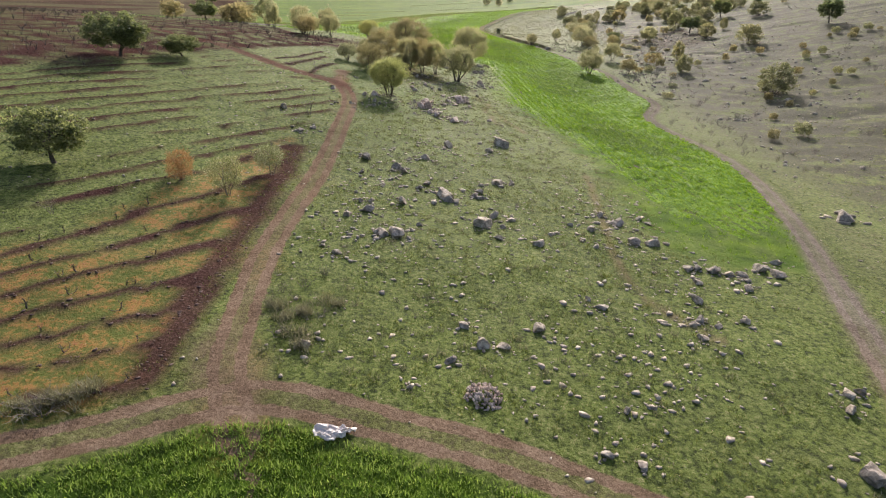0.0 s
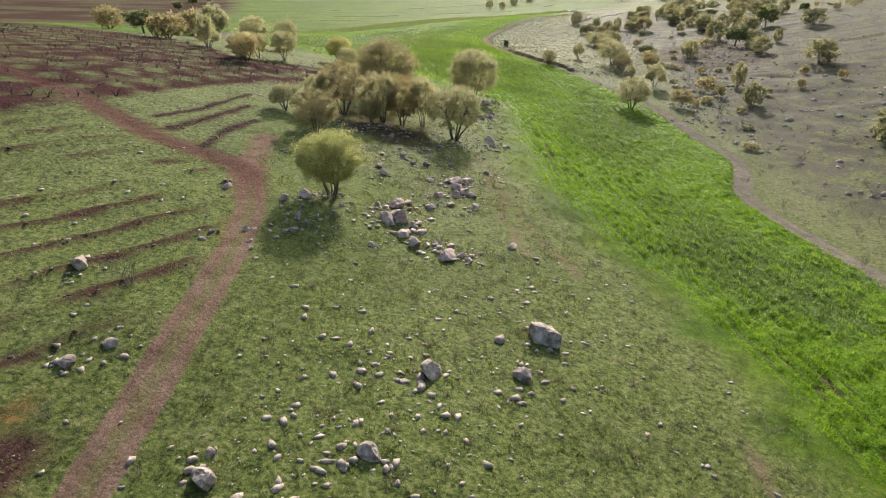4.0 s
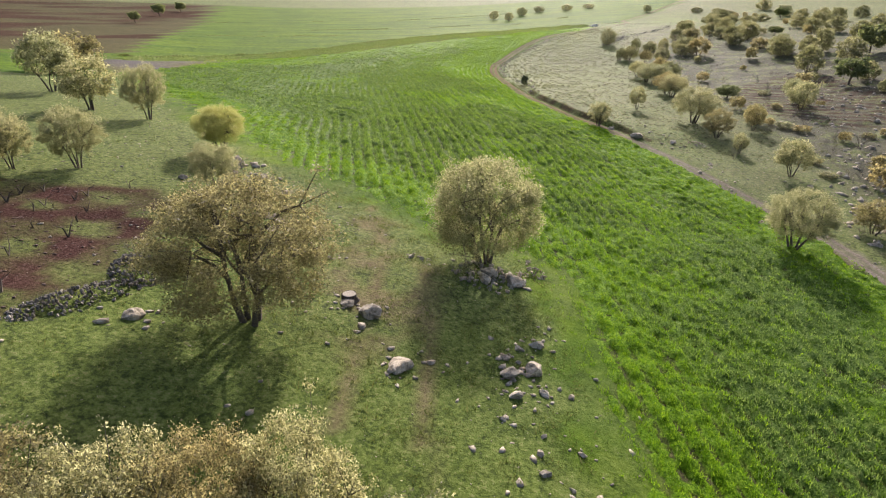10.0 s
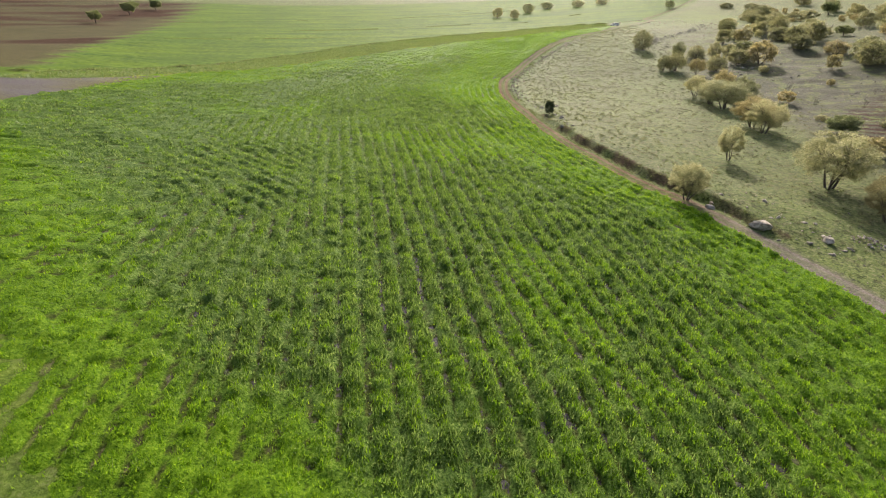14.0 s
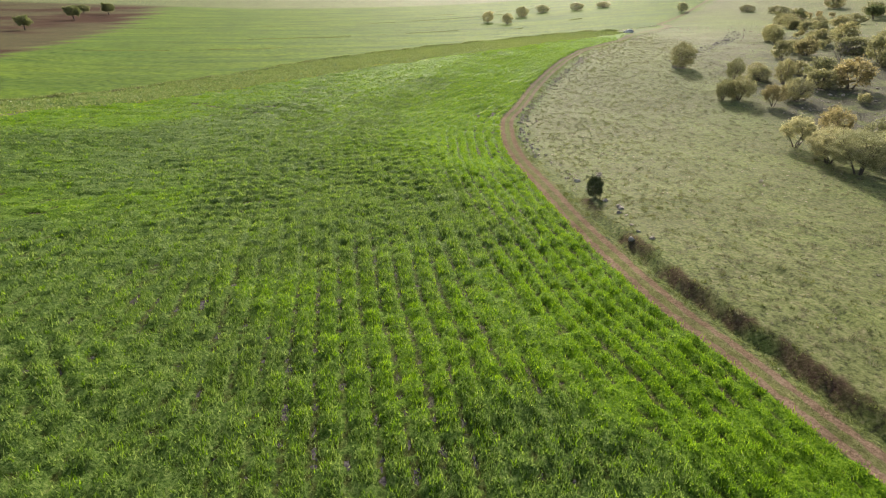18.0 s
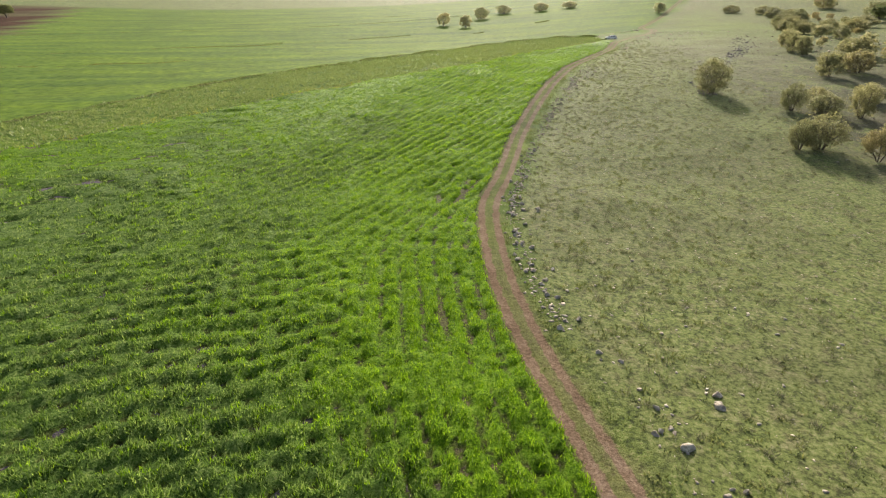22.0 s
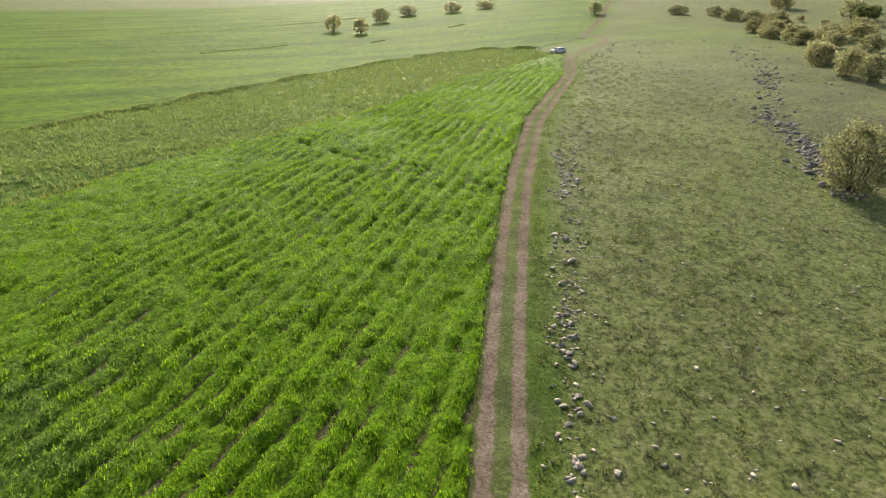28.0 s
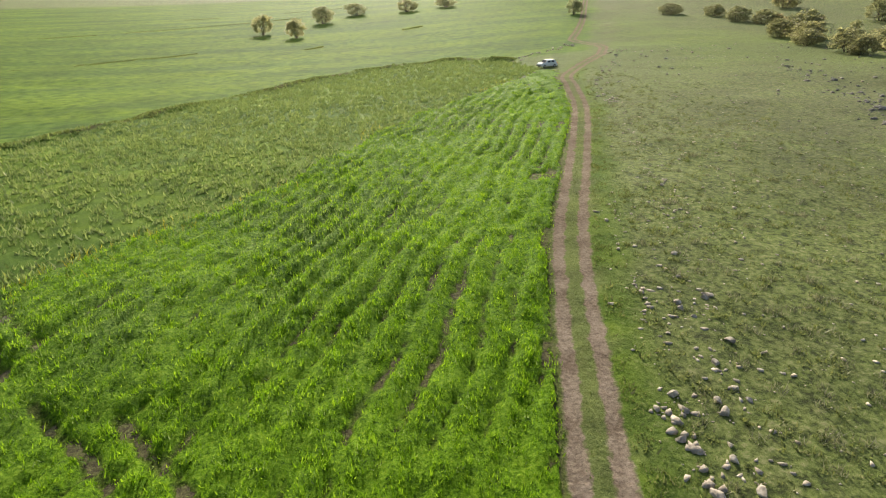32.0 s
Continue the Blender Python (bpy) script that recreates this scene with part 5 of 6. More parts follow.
for spec in (
    (-12.0, 47.1, 0.6), (-7.9, 50.9, 0.8), (3.9, 53.1, 1.0), (21.1, 62.1, 1.1), (13.8, 57.9, 1.4), (13.5, 53.6, 1.1), (-10.4, 58.3, 0.8), (-9.5, 58.6, 1.0),
    (-9.2, 55.9, 1.4), (-6.1, 59.3, 1.4), (-4.0, 53.8, 0.8), (-4.7, 50.3, 0.7), (5.6, 58.5, 1.1), (9.3, 55.9, 0.9), (11.7, 58.8, 0.9), (-10.3, 32.9, 1.4),
    (-3.0, 29.7, 0.7), (18.4, 38.3, 0.9), (27.1, 33.2, 0.9), (25.2, 31.0, 1.0), (10.4, 29.3, 0.7), (12.1, 30.0, 0.7), (49.0, 71.6, 3.6),
):
    boulder(*spec, rock_turn, "grey", label="weathered grey limestone boulder lying in the grass", group="rocks of the meadow")

for spec in (
    (20.2, 308.9, 0.8), (19.4, 295.6, 0.9), (18.8, 293.3, 0.7), (18.9, 289.2, 0.6), (19.1, 287.4, 0.6), (17.8, 285.3, 0.9), (19.7, 285.1, 0.7), (41.9, 309.1, 0.8),
    (41.3, 307.1, 0.6), (20.7, 310.1, 0.8), (16.7, 305.5, 0.9), (16.4, 308.9, 0.5), (15.9, 306.9, 0.6), (16.0, 313.7, 0.7), (16.1, 310.7, 0.5), (14.9, 314.7, 0.6),
    (13.7, 331.7, 0.7), (14.2, 337.2, 0.6), (14.4, 345.1, 0.7), (13.9, 322.5, 0.7), (14.7, 319.1, 0.6), (15.0, 344.5, 0.8), (14.9, 342.7, 0.7), (14.7, 341.1, 0.8), (16.3, 341.4, 0.7), (15.8, 348.5, 0.7),
):
    boulder(*spec, rock_turn, "pale", label="pale stone near the track", group="rocks of the roadside")

# ---- loose field stones ----
stones = random.Random(21)


def stone_row(line, count, width, lo, hi, key="pale", label="pale field stone lying beside the track", group="stones beside the track"):
    pts = rounded(line, 6)
    for _ in range(count):
        i = stones.randrange(len(pts) - 1)
        u = stones.random()
        x = pts[i][0] * (1 - u) + pts[i + 1][0] * u + stones.gauss(0, width)
        y = pts[i][1] * (1 - u) + pts[i + 1][1] * u + stones.gauss(0, width)
        boulder(x, y, stones.uniform(lo, hi) * 0.85, stones, key, "field_stone", label, group)


stone_row([(13.6, 318), (12.6, 328), (13.6, 342), (16.3, 351)], 60, 0.45, 0.3, 0.8)
stone_row([(16.3, 351), (19.2, 361), (23.6, 373), (27, 382)], 55, 0.5, 0.3, 0.75)
stone_row([(27, 382), (31, 391), (37, 404), (44, 418), (54, 436)], 55, 0.6, 0.3, 0.75)
stone_row([(20, 292), (18, 299), (16.2, 308)], 14, 0.6, 0.25, 0.6)


stone_row([(-17, 97), (-14, 100), (-11.5, 104)], 26, 1.6, 0.3, 0.9, "pale", "pale stone in the shade of the tree", "stones under the tree")
stone_row([(-9, 108), (-3, 113), (2, 120), (4, 128)], 26, 2.6, 0.3, 0.8, "grey", "weathered stone in the meadow grass", "meadow stones")
stone_row([(-16, 126), (-8, 129), (0, 130), (4, 140), (5.5, 150), (5, 166)], 46, 1.5, 0.3, 0.9, "grey", "weathered stone in the meadow grass", "meadow stones")
stone_row([(-25.6, 190.0), (-22.2, 185.4), (-19.5, 182.3), (-17.7, 180.0), (-16.1, 178.0), (-14.3, 175.5)], 40, 0.4, 0.25, 0.7, "pink", "pinkish stone in a tumbled dry wall", "tumbled dry wall")


def stone_heap(x, y, wide, tall, count, key, label, stretch=1.0, turn=0.0, grain=1.0):
    """A heap of picked stones, each stone a part."""
    heap = new("stone_heap")
    heap.location = (x, y, at(x, y))
    for _ in range(count):
        rad = wide / 2 * math.sqrt(stones.random())
        ang = stones.uniform(0, 6.283)
        lx, ly = rad * math.cos(ang) * stretch, rad * math.sin(ang)
        px, py = lx * math.cos(turn) - ly * math.sin(turn), lx * math.sin(turn) + ly * math.cos(turn)
        size = stones.uniform(0.18, 0.42) * (wide / 2.6) ** 0.4 * grain
        lift = tall * max(0, 1 - (rad / (wide / 2)) ** 2) * stones.uniform(0.7, 1)
        ob = new("stone", stones.choice(CHIPS[key]))
        ob.parent = heap
        ob.matrix_basis = Matrix.LocRotScale((px, py, at(x + px, y + py) - heap.location.z + lift - 0.05), Euler((stones.uniform(0, 6), stones.uniform(0, 6), stones.uniform(0, 6))), (size, size * stones.uniform(0.6, 1), size * stones.uniform(0.5, 0.9)))
    return tagged(heap, label, "stone heap")


stone_heap(1.6, 29.5, 2.5, 0.7, 200, "pink", "heap of small pinkish field stones near the track")
stone_heap(-0.3, 121.4, 3.0, 0.35, 46, "pink", "loose pile of pinkish broken rocks in the meadow", 1.2, 1.9)
stone_heap(-23.6, 167.4, 4.0, 1.1, 300, "dark", "dark heap of small field stones under the tree", 1.25, 2.2, 0.85)
stone_heap(-24.8, 162.3, 2.9, 0.8, 300, "dark", "long low bank of dark broken stones at the meadow edge", 3.2, 1.03, 0.9)
stone_heap(-25.4, 160.9, 2.4, 0.3, 60, "pale", "loose pale stones along the foot of the stone bank", 2.4, 1.03)
stone_heap(7.0, 179.5, 2.6, 0.5, 60, "pale", "small heap of white stones beside the tree")
stone_heap(2.2, 177.2, 6.0, 0.5, 90, "grey", "stones piled round the foot of the tree")
stone_heap(44.5, 240.5, 3.5, 0.4, 50, "pink", "small heap of reddish stones above the track")
stone_heap(-13.0, 108.0, 2.6, 0.6, 36, "grey", "stones round the foot of the tree")

# ---- vines ----
vine_bm_verts, vine_bm_faces = [], []
vr = random.Random(61)
for a in range(3):
    pts, d = limb(vine_bm_verts, vine_bm_faces, vr, (0, 0, -0.05), (vr.gauss(0, 0.2), vr.gauss(0, 0.2), 1), 0.5, 0.06, 0.3, 3, 5)
    for _ in range(2):
        limb(vine_bm_verts, vine_bm_faces, vr, pts[-1], d + Vector((vr.gauss(0, 1), vr.gauss(0, 1), 0.3)), 0.5, 0.03, 0.35, 3, 4)
VINE = raw_mesh("vine", np.array(vine_bm_verts), np.array(vine_bm_faces), True)
VINE.materials.append(BARK)
n_vine = 0
tries = 0
while n_vine < 48 and tries < 4000:
    tries += 1
    x, y = vr.uniform(-45, -19), vr.uniform(20, 74)
    if inside(np.array([x]), np.array([y]), VINE_POLY)[0] and float(vine_rows(x, y)) < 0.3 and float(vine_rows(x + 0.4, y - 0.7)) > 0.2:
        ob = new("vine_stump", VINE)
        s = vr.uniform(0.5, 0.95)
        ob.matrix_world = Matrix.LocRotScale((x, y, at(x, y)), Euler((vr.gauss(0, 0.15), vr.gauss(0, 0.15), vr.uniform(0, 6.28))), (s, s, s))
        tagged(ob, "gnarled dark leafless vine stump in a weedy strip", "vine", "vines in rows")
        n_vine += 1


# ---- scattered stuff, joined ----
def scatter_mesh(name, mesh, xs, ys, sizes, mat, sink=0.0, flat=(0.6, 1.0), label="", category="", lift=None):
    """Copies of a small mesh, joined into one object."""
    co = np.array([v.co for v in mesh.vertices])
    tri = np.array([[*p.vertices] for p in mesh.polygons])
    n, k = len(xs), len(co)
    ang = rng.uniform(0, 6.283, n)
    c, s = np.cos(ang), np.sin(ang)
    sx, sy, sz = sizes * rng.uniform(0.8, 1.7, n), sizes * rng.uniform(0.5, 1.0, n), sizes * rng.uniform(*flat, n)
    px, py = co[None, :, 0] * sx[:, None], co[None, :, 1] * sy[:, None]
    z = ground_height(xs, ys) - sink * sizes
    v = np.stack([px * c[:, None] - py * s[:, None] + xs[:, None], px * s[:, None] + py * c[:, None] + ys[:, None], co[None, :, 2] * sz[:, None] + z[:, None]], -1).reshape(-1, 3)
    f = (tri[None] + (np.arange(n) * k)[:, None, None]).reshape(-1, tri.shape[1])
    me = raw_mesh(name, v, f)
    me.materials.append(mat)
    return tagged(new(name, me), label, category, kind="stuff")


small = rock_mesh(401, 1, 0.8, 5)
tiny = rock_mesh(415, 1, 0.7, 7)
n = 24000
xs, ys = rng.uniform(-60, 60, n), rng.uniform(20, 240, n)
meadow_zone = ~inside(xs, ys, CROP_POLY) & ~inside(xs, ys, VINE_POLY) & (away(xs, ys, WEST_TRACK)[0] > 1.3) & (away(xs, ys, EAST_TRACK)[0] > 1.3) & (away(xs, ys, SOUTH_TRACK)[0] > 1.6)
density = 0.12 + 0.6 * smooth(0.0, 0.7, lattice(xs, ys, 9, 71)) + 0.45 * (lattice(xs, ys, 2.6, 72) > 0.35)
keep = meadow_zone & (rng.uniform(0, 1, n) < density) & ~((ys < 24.5) & (xs < 8))
xs, ys = xs[keep], ys[keep]
scatter_mesh("small_stones", tiny, xs, ys, 0.05 + 0.5 * rng.uniform(0, 1, len(xs)) ** 6, STONE_PALE, 0.02, (0.35, 0.9), label="small pale stones strewn over the meadow", category="stones")
n = 14000
xs, ys = rng.uniform(14, 200, n), rng.uniform(60, 520, n)
d, side = away(xs, ys, EAST_TRACK)
keep = (side > 0) & (d > 1.6) & (rng.uniform(0, 1, n) < 0.25 + 0.5 * smooth(24, 6, d) * (ys > 330) + 0.8 * smooth(0.15, 0.6, lattice(xs, ys, 14, 73)) * smooth(40, 70, xs - 0.06 * ys))
xs, ys = xs[keep], ys[keep]
scatter_mesh("hillside_stones", tiny, xs, ys, (0.10 + 0.28 * rng.uniform(0, 1, len(xs)) ** 3) * (1 + 1.6 * smooth(45, 80, xs - 0.06 * ys)), STONE_PALE, -0.02, label="grey stones strewn over the dry slope", category="stones")
n = 5200
xs, ys = rng.uniform(10, 80, n), rng.uniform(300, 470, n)
signed5 = east_signed(xs, ys)
keep = (signed5 > 2.2) & (rng.uniform(0, 1, n) < np.clip(1.1 - signed5 / 50, 0.1, 1))
scatter_mesh("slope_stones", tiny, xs[keep], ys[keep], 0.1 + 0.3 * rng.uniform(0, 1, keep.sum()) ** 3, STONE_PALE, 0.02, (0.4, 0.9), label="small pale stones dotted over the grazed slope", category="stones")
for name, mat, label, specs in (
    ("track_stones", STONE_PALE, "pale stones strewn along the track", (([(13.4, 318), (12.6, 328), (13.6, 342), (16.3, 351), (19.4, 361), (23.8, 373), (27.4, 382)], 520, 0.5, 0.12, 0.55), ([(27.4, 382), (31.4, 391), (37.4, 404), (44.4, 418), (54.4, 436), (66, 460)], 420, 0.7, 0.10, 0.42), ([(33.2, 399.6), (34.8, 401), (36.2, 403.4), (37.2, 407), (38.7, 412)], 150, 0.55, 0.15, 0.65), ([(38.7, 412), (43, 421), (48, 431)], 60, 0.6, 0.12, 0.5), ([(70, 470), (78, 486), (90, 503), (104, 524)], 90, 1.0, 0.4, 1.0))),
    ("rubble_row", ROCK_DARK, "dark grey rubble in a long broken row on the slope", (([(60.9, 395.6), (63.6, 402), (67.8, 409), (71, 416)], 260, 1.0, 0.3, 1.0), ([(71, 416), (76, 425), (90, 442), (99, 455), (113.5, 483)], 280, 1.5, 0.3, 1.0))),
    ("grove_rubble", ROCK_GREY, "weathered grey rubble lying among the tree trunks", (([(-16.9, 133.4), (-13.6, 137.3), (-11, 140.5), (-6.7, 140), (-1.9, 140.4)], 150, 1.5, 0.25, 0.9), ([(-3.8, 135.6), (0, 139), (2.3, 143.6)], 60, 1.2, 0.25, 0.8))),
    ("slope_rocks", ROCK_GREY, "grey rocks and ledges scattered over the slope", (([(60, 100), (62, 150), (60, 190), (64, 220)], 160, 5.0, 0.3, 1.5), ([(55, 188), (58, 205), (66, 222), (74, 240)], 220, 3.5, 0.25, 1.3), ([(72, 225), (85, 255), (98, 285), (104, 310)], 240, 6.0, 0.3, 1.5), ([(64, 330), (72, 345), (84, 372)], 140, 4.0, 0.3, 1.2), ([(38, 205), (42, 222), (40, 240), (33, 252)], 60, 1.6, 0.25, 1.1), ([(75, 140), (95, 190), (110, 240), (125, 290)], 260, 10.0, 0.4, 1.8), ([(78, 522), (90, 532), (100, 540)], 40, 1.2, 0.5, 1.2))),
    ("meadow_stones", STONE_PALE, "pale stones lying in the meadow grass", (([(-10, 46), (-9, 58), (-8, 70), (-6, 84)], 520, 3.4, 0.15, 0.8), ([(8, 30), (14, 36), (18, 46), (16, 60), (18, 72)], 520, 3.8, 0.15, 0.8), ([(-6, 34), (0, 44), (4, 60), (2, 80)], 420, 5.0, 0.15, 0.7), ([(-25, 62), (-27, 78), (-30, 92), (-34, 104)], 90, 5.0, 0.25, 0.7), ([(-30, 108), (-34, 140), (-28, 150)], 60, 5.0, 0.2, 0.6), ([(-12, 96), (-6, 118), (2, 130), (5, 160)], 420, 4.2, 0.15, 0.7), ([(-10, 66), (-4, 76), (4, 88), (8, 98), (2, 108)], 260, 5.0, 0.15, 0.7), ([(-17.8, 118.3), (-14, 124.3), (-6, 132)], 120, 1.6, 0.2, 0.8))),
):
    px, py, ps = [], [], []
    for line, count, width, lo, hi in specs:
        pts = np.array(rounded(line, 12))
        i = rng.integers(0, len(pts), count)
        px.append(pts[i, 0] + rng.normal(0, width, count))
        py.append(pts[i, 1] + rng.normal(0, width, count))
        ps.append(lo + (hi - lo) * rng.uniform(0, 1, count) ** 2)
    scatter_mesh(name, small if name in ("slope_rocks", "rubble_row") else tiny, np.concatenate(px), np.concatenate(py), np.concatenate(ps), mat, 0.05, (0.35, 0.95), label, "stones")
lot = np.repeat(np.array(BOULDERS), 7, 0)
lot = lot[lot[:, 1] < 240]
turn, reach = rng.uniform(0, 6.283, len(lot)), lot[:, 2] * rng.uniform(0.45, 1.3, len(lot))
scatter_mesh("broken_stones", tiny, lot[:, 0] + reach * np.cos(turn), lot[:, 1] + reach * np.sin(turn), lot[:, 2] * rng.uniform(0.15, 0.5, len(lot)), ROCK_GREY, 0.05, (0.4, 1.0), "broken stones lying round the boulders", "stones")
n = 30000
xs, ys = rng.uniform(-75, -17, n), rng.uniform(20, 190, n)
keep = (inside(xs, ys, VINE_POLY) & (vine_rows(xs, ys) > 0.5)) | (inside(xs, ys, PLOUGH_POLY) & (rng.uniform(0, 1, n) < 0.6)) | (inside(xs, ys, TERRACE_POLY) & (terrace_rows(xs, ys) > 0.8) & (ledge_wear(xs, ys) > 0.5) & (rng.uniform(0, 1, n) < 0.4)) | ((away(xs, ys, [(-18.4, 28), (-19.4, 36), (-19.2, 47), (-19.4, 60), (-20.6, 72)])[0] < 1.2))
xs, ys = xs[keep], ys[keep]
scatter_mesh("earth_clods", tiny, xs, ys, 0.14 + 0.3 * rng.uniform(0, 1, len(xs)) ** 2, CLOD, 0.04, (0.3, 0.6), label="dark reddish clods of ploughed earth", category="soil")
for furrow in FURROWS:
    pts = np.array(rounded(furrow, 12))
    i = rng.integers(0, len(pts), 260)
    xs, ys = pts[i, 0] + rng.normal(0, 0.3, 260), pts[i, 1] + rng.normal(0, 0.3, 260)
    scatter_mesh("furrow_clods", tiny, xs, ys, 0.12 + 0.3 * rng.uniform(0, 1, 260) ** 2, CLOD, 0.03, (0.4, 0.8), "dark reddish clods along an old furrow", "soil")
# far vines of the ploughed vineyard
n = 1500
xs, ys = rng.uniform(-170, -28, n), rng.uniform(82, 225, n)
keep = inside(xs, ys, PLOUGH_POLY)
xs, ys = xs[keep], ys[keep]
vine_tri = bpy.data.meshes.new("far_vine")
far_v, far_f = [], []
for a in range(2):
    tube(far_v, far_f, (0, 0, -0.05), (0.2 - 0.4 * a, 0.1, 0.55), 0.06, 0.03, 3)
    tube(far_v, far_f, (0.2 - 0.4 * a, 0.1, 0.55), (0.5 - 1.0 * a, -0.2, 0.75), 0.03, 0.015, 3)
vine_tri.from_pydata(far_v, [], far_f)
scatter_mesh("far_vines", vine_tri, xs, ys, rng.uniform(0.8, 1.4, len(xs)), BARK, 0, (0.8, 1.2), "rows of bare vines on ploughed earth", "vines")


def blades(name, xs, ys, tall, wide, count, mat, label, category, lean=0.75, root=0.0):
    """Tufts of narrow blades, joined; tall and wide are in metres for each tuft."""
    n = len(xs)
    z = ground_height(xs, ys) + root
    t = np.repeat(np.arange(n), count)
    ang = rng.uniform(0, 6.283, n * count)
    h = tall[t] * rng.uniform(0.65, 1.15, n * count)
    w = wide[t] * rng.uniform(0.7, 1.2, n * count)
    fx, fy = xs[t] + rng.normal(0, 0.12, n * count) * (1 + tall[t]), ys[t] + rng.normal(0, 0.12, n * count) * (1 + tall[t])
    out = lean * h * rng.uniform(0.3, 1.2, n * count)
    cx, cy = np.cos(ang), np.sin(ang)
    face = ang + rng.uniform(0.7, 2.4, n * count)
    bx, by = np.cos(face) * w / 2, np.sin(face) * w / 2
    zz = z[t] - 0.03
    v = np.stack([np.stack([fx - bx, fy - by, zz], 1), np.stack([fx + bx, fy + by, zz], 1), np.stack([fx + cx * out, fy + cy * out, zz + h], 1)], 1).reshape(-1, 3)
    me = raw_mesh(name, v, np.arange(len(v)).reshape(-1, 3))
    me.materials.append(mat)
    return tagged(new(name, me), label, category, kind="stuff")


# corn: a close canopy in drilled rows, with blades standing out of it
def corn_top(x, y):
    """Height of the corn over the soil, and 1 where it grows at all."""
    signed = np.abs(east_signed(x, y))
    edge = away(x, y, CROP_EDGE)[0]
    north = smooth(312, 345, y)
    across, along = 0.48 * y - 0.88 * x, 0.25 * (0.48 * x + 0.88 * y)
    lump = 0.74 + 0.30 * (lattice(x, y, 1.4, 83) * (1 - north) + lattice(across, along, 1.3, 83) * north) + 0.26 * lattice(x, y, 3.6, 84)
    coarse = lattice(x, y, 0.62, 90) * (1 - north) + lattice(across, along, 0.66, 90) * north
    gap = 0.85 * smooth(0.66, 0.86, lattice(signed * 6, y, 6.0, 81) * smooth(14, 5, np.minimum(signed, edge)) + 0.3 * lattice(x, y, 1.2, 82)) * smooth(290, 320, y)
    # bare seed lines along the meadow's edge
    line = np.abs(edge - 5.4 - 0.4 * lattice(x, y, 6, 88))
    gap = np.maximum(gap, smooth(0.42, 0.2, line) * smooth(0.0, 0.4, lattice(x, y, 9, 89)) * (y < 190))
    # wheel lines of a late pass across the rows
    for shift in (-0.9, 0.9):
        wheel = np.abs(away(x, y, WHEEL_LINE)[0] * away(x, y, WHEEL_LINE)[1] - shift + 0.3 * lattice(x, y, 3, 78))
        gap = np.maximum(gap, 0.7 * smooth(0.6, 0.2, wheel) * smooth(-0.5, 0.1, lattice(x, y, 2.5, 79)))
    grows = smooth(1.15, 1.7, signed) * corn_fringe(x, y) * (1 - gap)
    row = smooth(0.02, 0.6, crop_rows(x, y))
    # lodged hollows, about a metre wide
    hollow = smooth(0.3, 0.62, lattice(x, y, 1.15, 75) + 0.35 * lattice(x, y, 7, 76)) * (1 - 0.6 * north)
    top = 0.04 + row * (0.43 - 0.05 * north) * np.clip(lump, 0.15 + 0.35 * north, 1.1) * (1 - 0.6 * hollow) + 0.09 * coarse + 0.12 * lattice(x, y, 0.3, 95)
    return grows * top - 0.12 * (1 - grows), grows


side_steps = np.concatenate([np.arange(0, 26, 0.26), 26 + np.cumsum(0.26 * 1.055 ** np.arange(1, 70))])
side_steps = side_steps[side_steps < 92]
us, vs = np.concatenate([-side_steps[:0:-1], side_steps]), np.arange(54, 508, 0.28)
cu, cv = np.meshgrid(us, vs)
mid_line = lambda v: np.interp(v, [0, 200, 280, 325, 400], [5, 5, 2, 7, 26])
xs, ys = (cu + mid_line(cv) + rng.uniform(-0.07, 0.07, cu.shape)).ravel(), (cv + rng.uniform(-0.07, 0.07, cv.shape)).ravel()
top, grows = corn_top(xs, ys)
grows = grows * inside(xs, ys, CROP_POLY)
k = (np.arange(len(vs) - 1)[:, None] * len(us) + np.arange(len(us) - 1)[None, :]).ravel()
quads = np.stack([k, k + 1, k + len(us) + 1, k + len(us)], 1)
quads = quads[(grows[quads] > 0.05).all(1)]
used = np.unique(quads)
index = np.full(len(xs), -1)
index[used] = np.arange(len(used))
canopy_me = raw_mesh("corn_canopy", np.stack([xs, ys, ground_height(xs, ys) + top], 1)[used], index[quads])
layer = canopy_me.color_attributes.new("growth", "FLOAT_COLOR", "POINT")
# second channel: canopy height, drives the dark painted in the row gaps
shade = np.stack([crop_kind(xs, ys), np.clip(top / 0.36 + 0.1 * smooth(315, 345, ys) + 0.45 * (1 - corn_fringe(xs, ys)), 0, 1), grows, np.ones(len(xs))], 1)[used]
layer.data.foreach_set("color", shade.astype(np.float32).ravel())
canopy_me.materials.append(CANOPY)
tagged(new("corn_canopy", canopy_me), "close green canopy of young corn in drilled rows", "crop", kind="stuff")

n = 2200000
xs, ys = rng.uniform(-85, 80, n), rng.uniform(54, 505, n)
far_off = np.abs(xs - mid_line(ys))
keep = rng.uniform(0, 1, n) < np.clip(1.3 - far_off / 36, 0.1, 1) * np.interp(ys, [50, 110, 340, 430, 505], [0.7, 1, 1, 0.7, 0.3])
xs, ys, far_off = xs[keep], ys[keep], far_off[keep]
keep = inside(xs, ys, CROP_POLY) & (np.abs(east_signed(xs, ys)) > 1.3)
xs, ys, far_off = xs[keep], ys[keep], far_off[keep]
top, grows = corn_top(xs, ys)
row, kind = crop_rows(xs, ys), crop_kind(xs, ys)
keep = rng.uniform(0, 1, len(xs)) < (0.1 + 0.9 * row ** 1.4) * (0.12 + 0.88 * grows)
xs, ys, row, kind, far_off, top = xs[keep], ys[keep], row[keep], kind[keep], far_off[keep], top[keep]
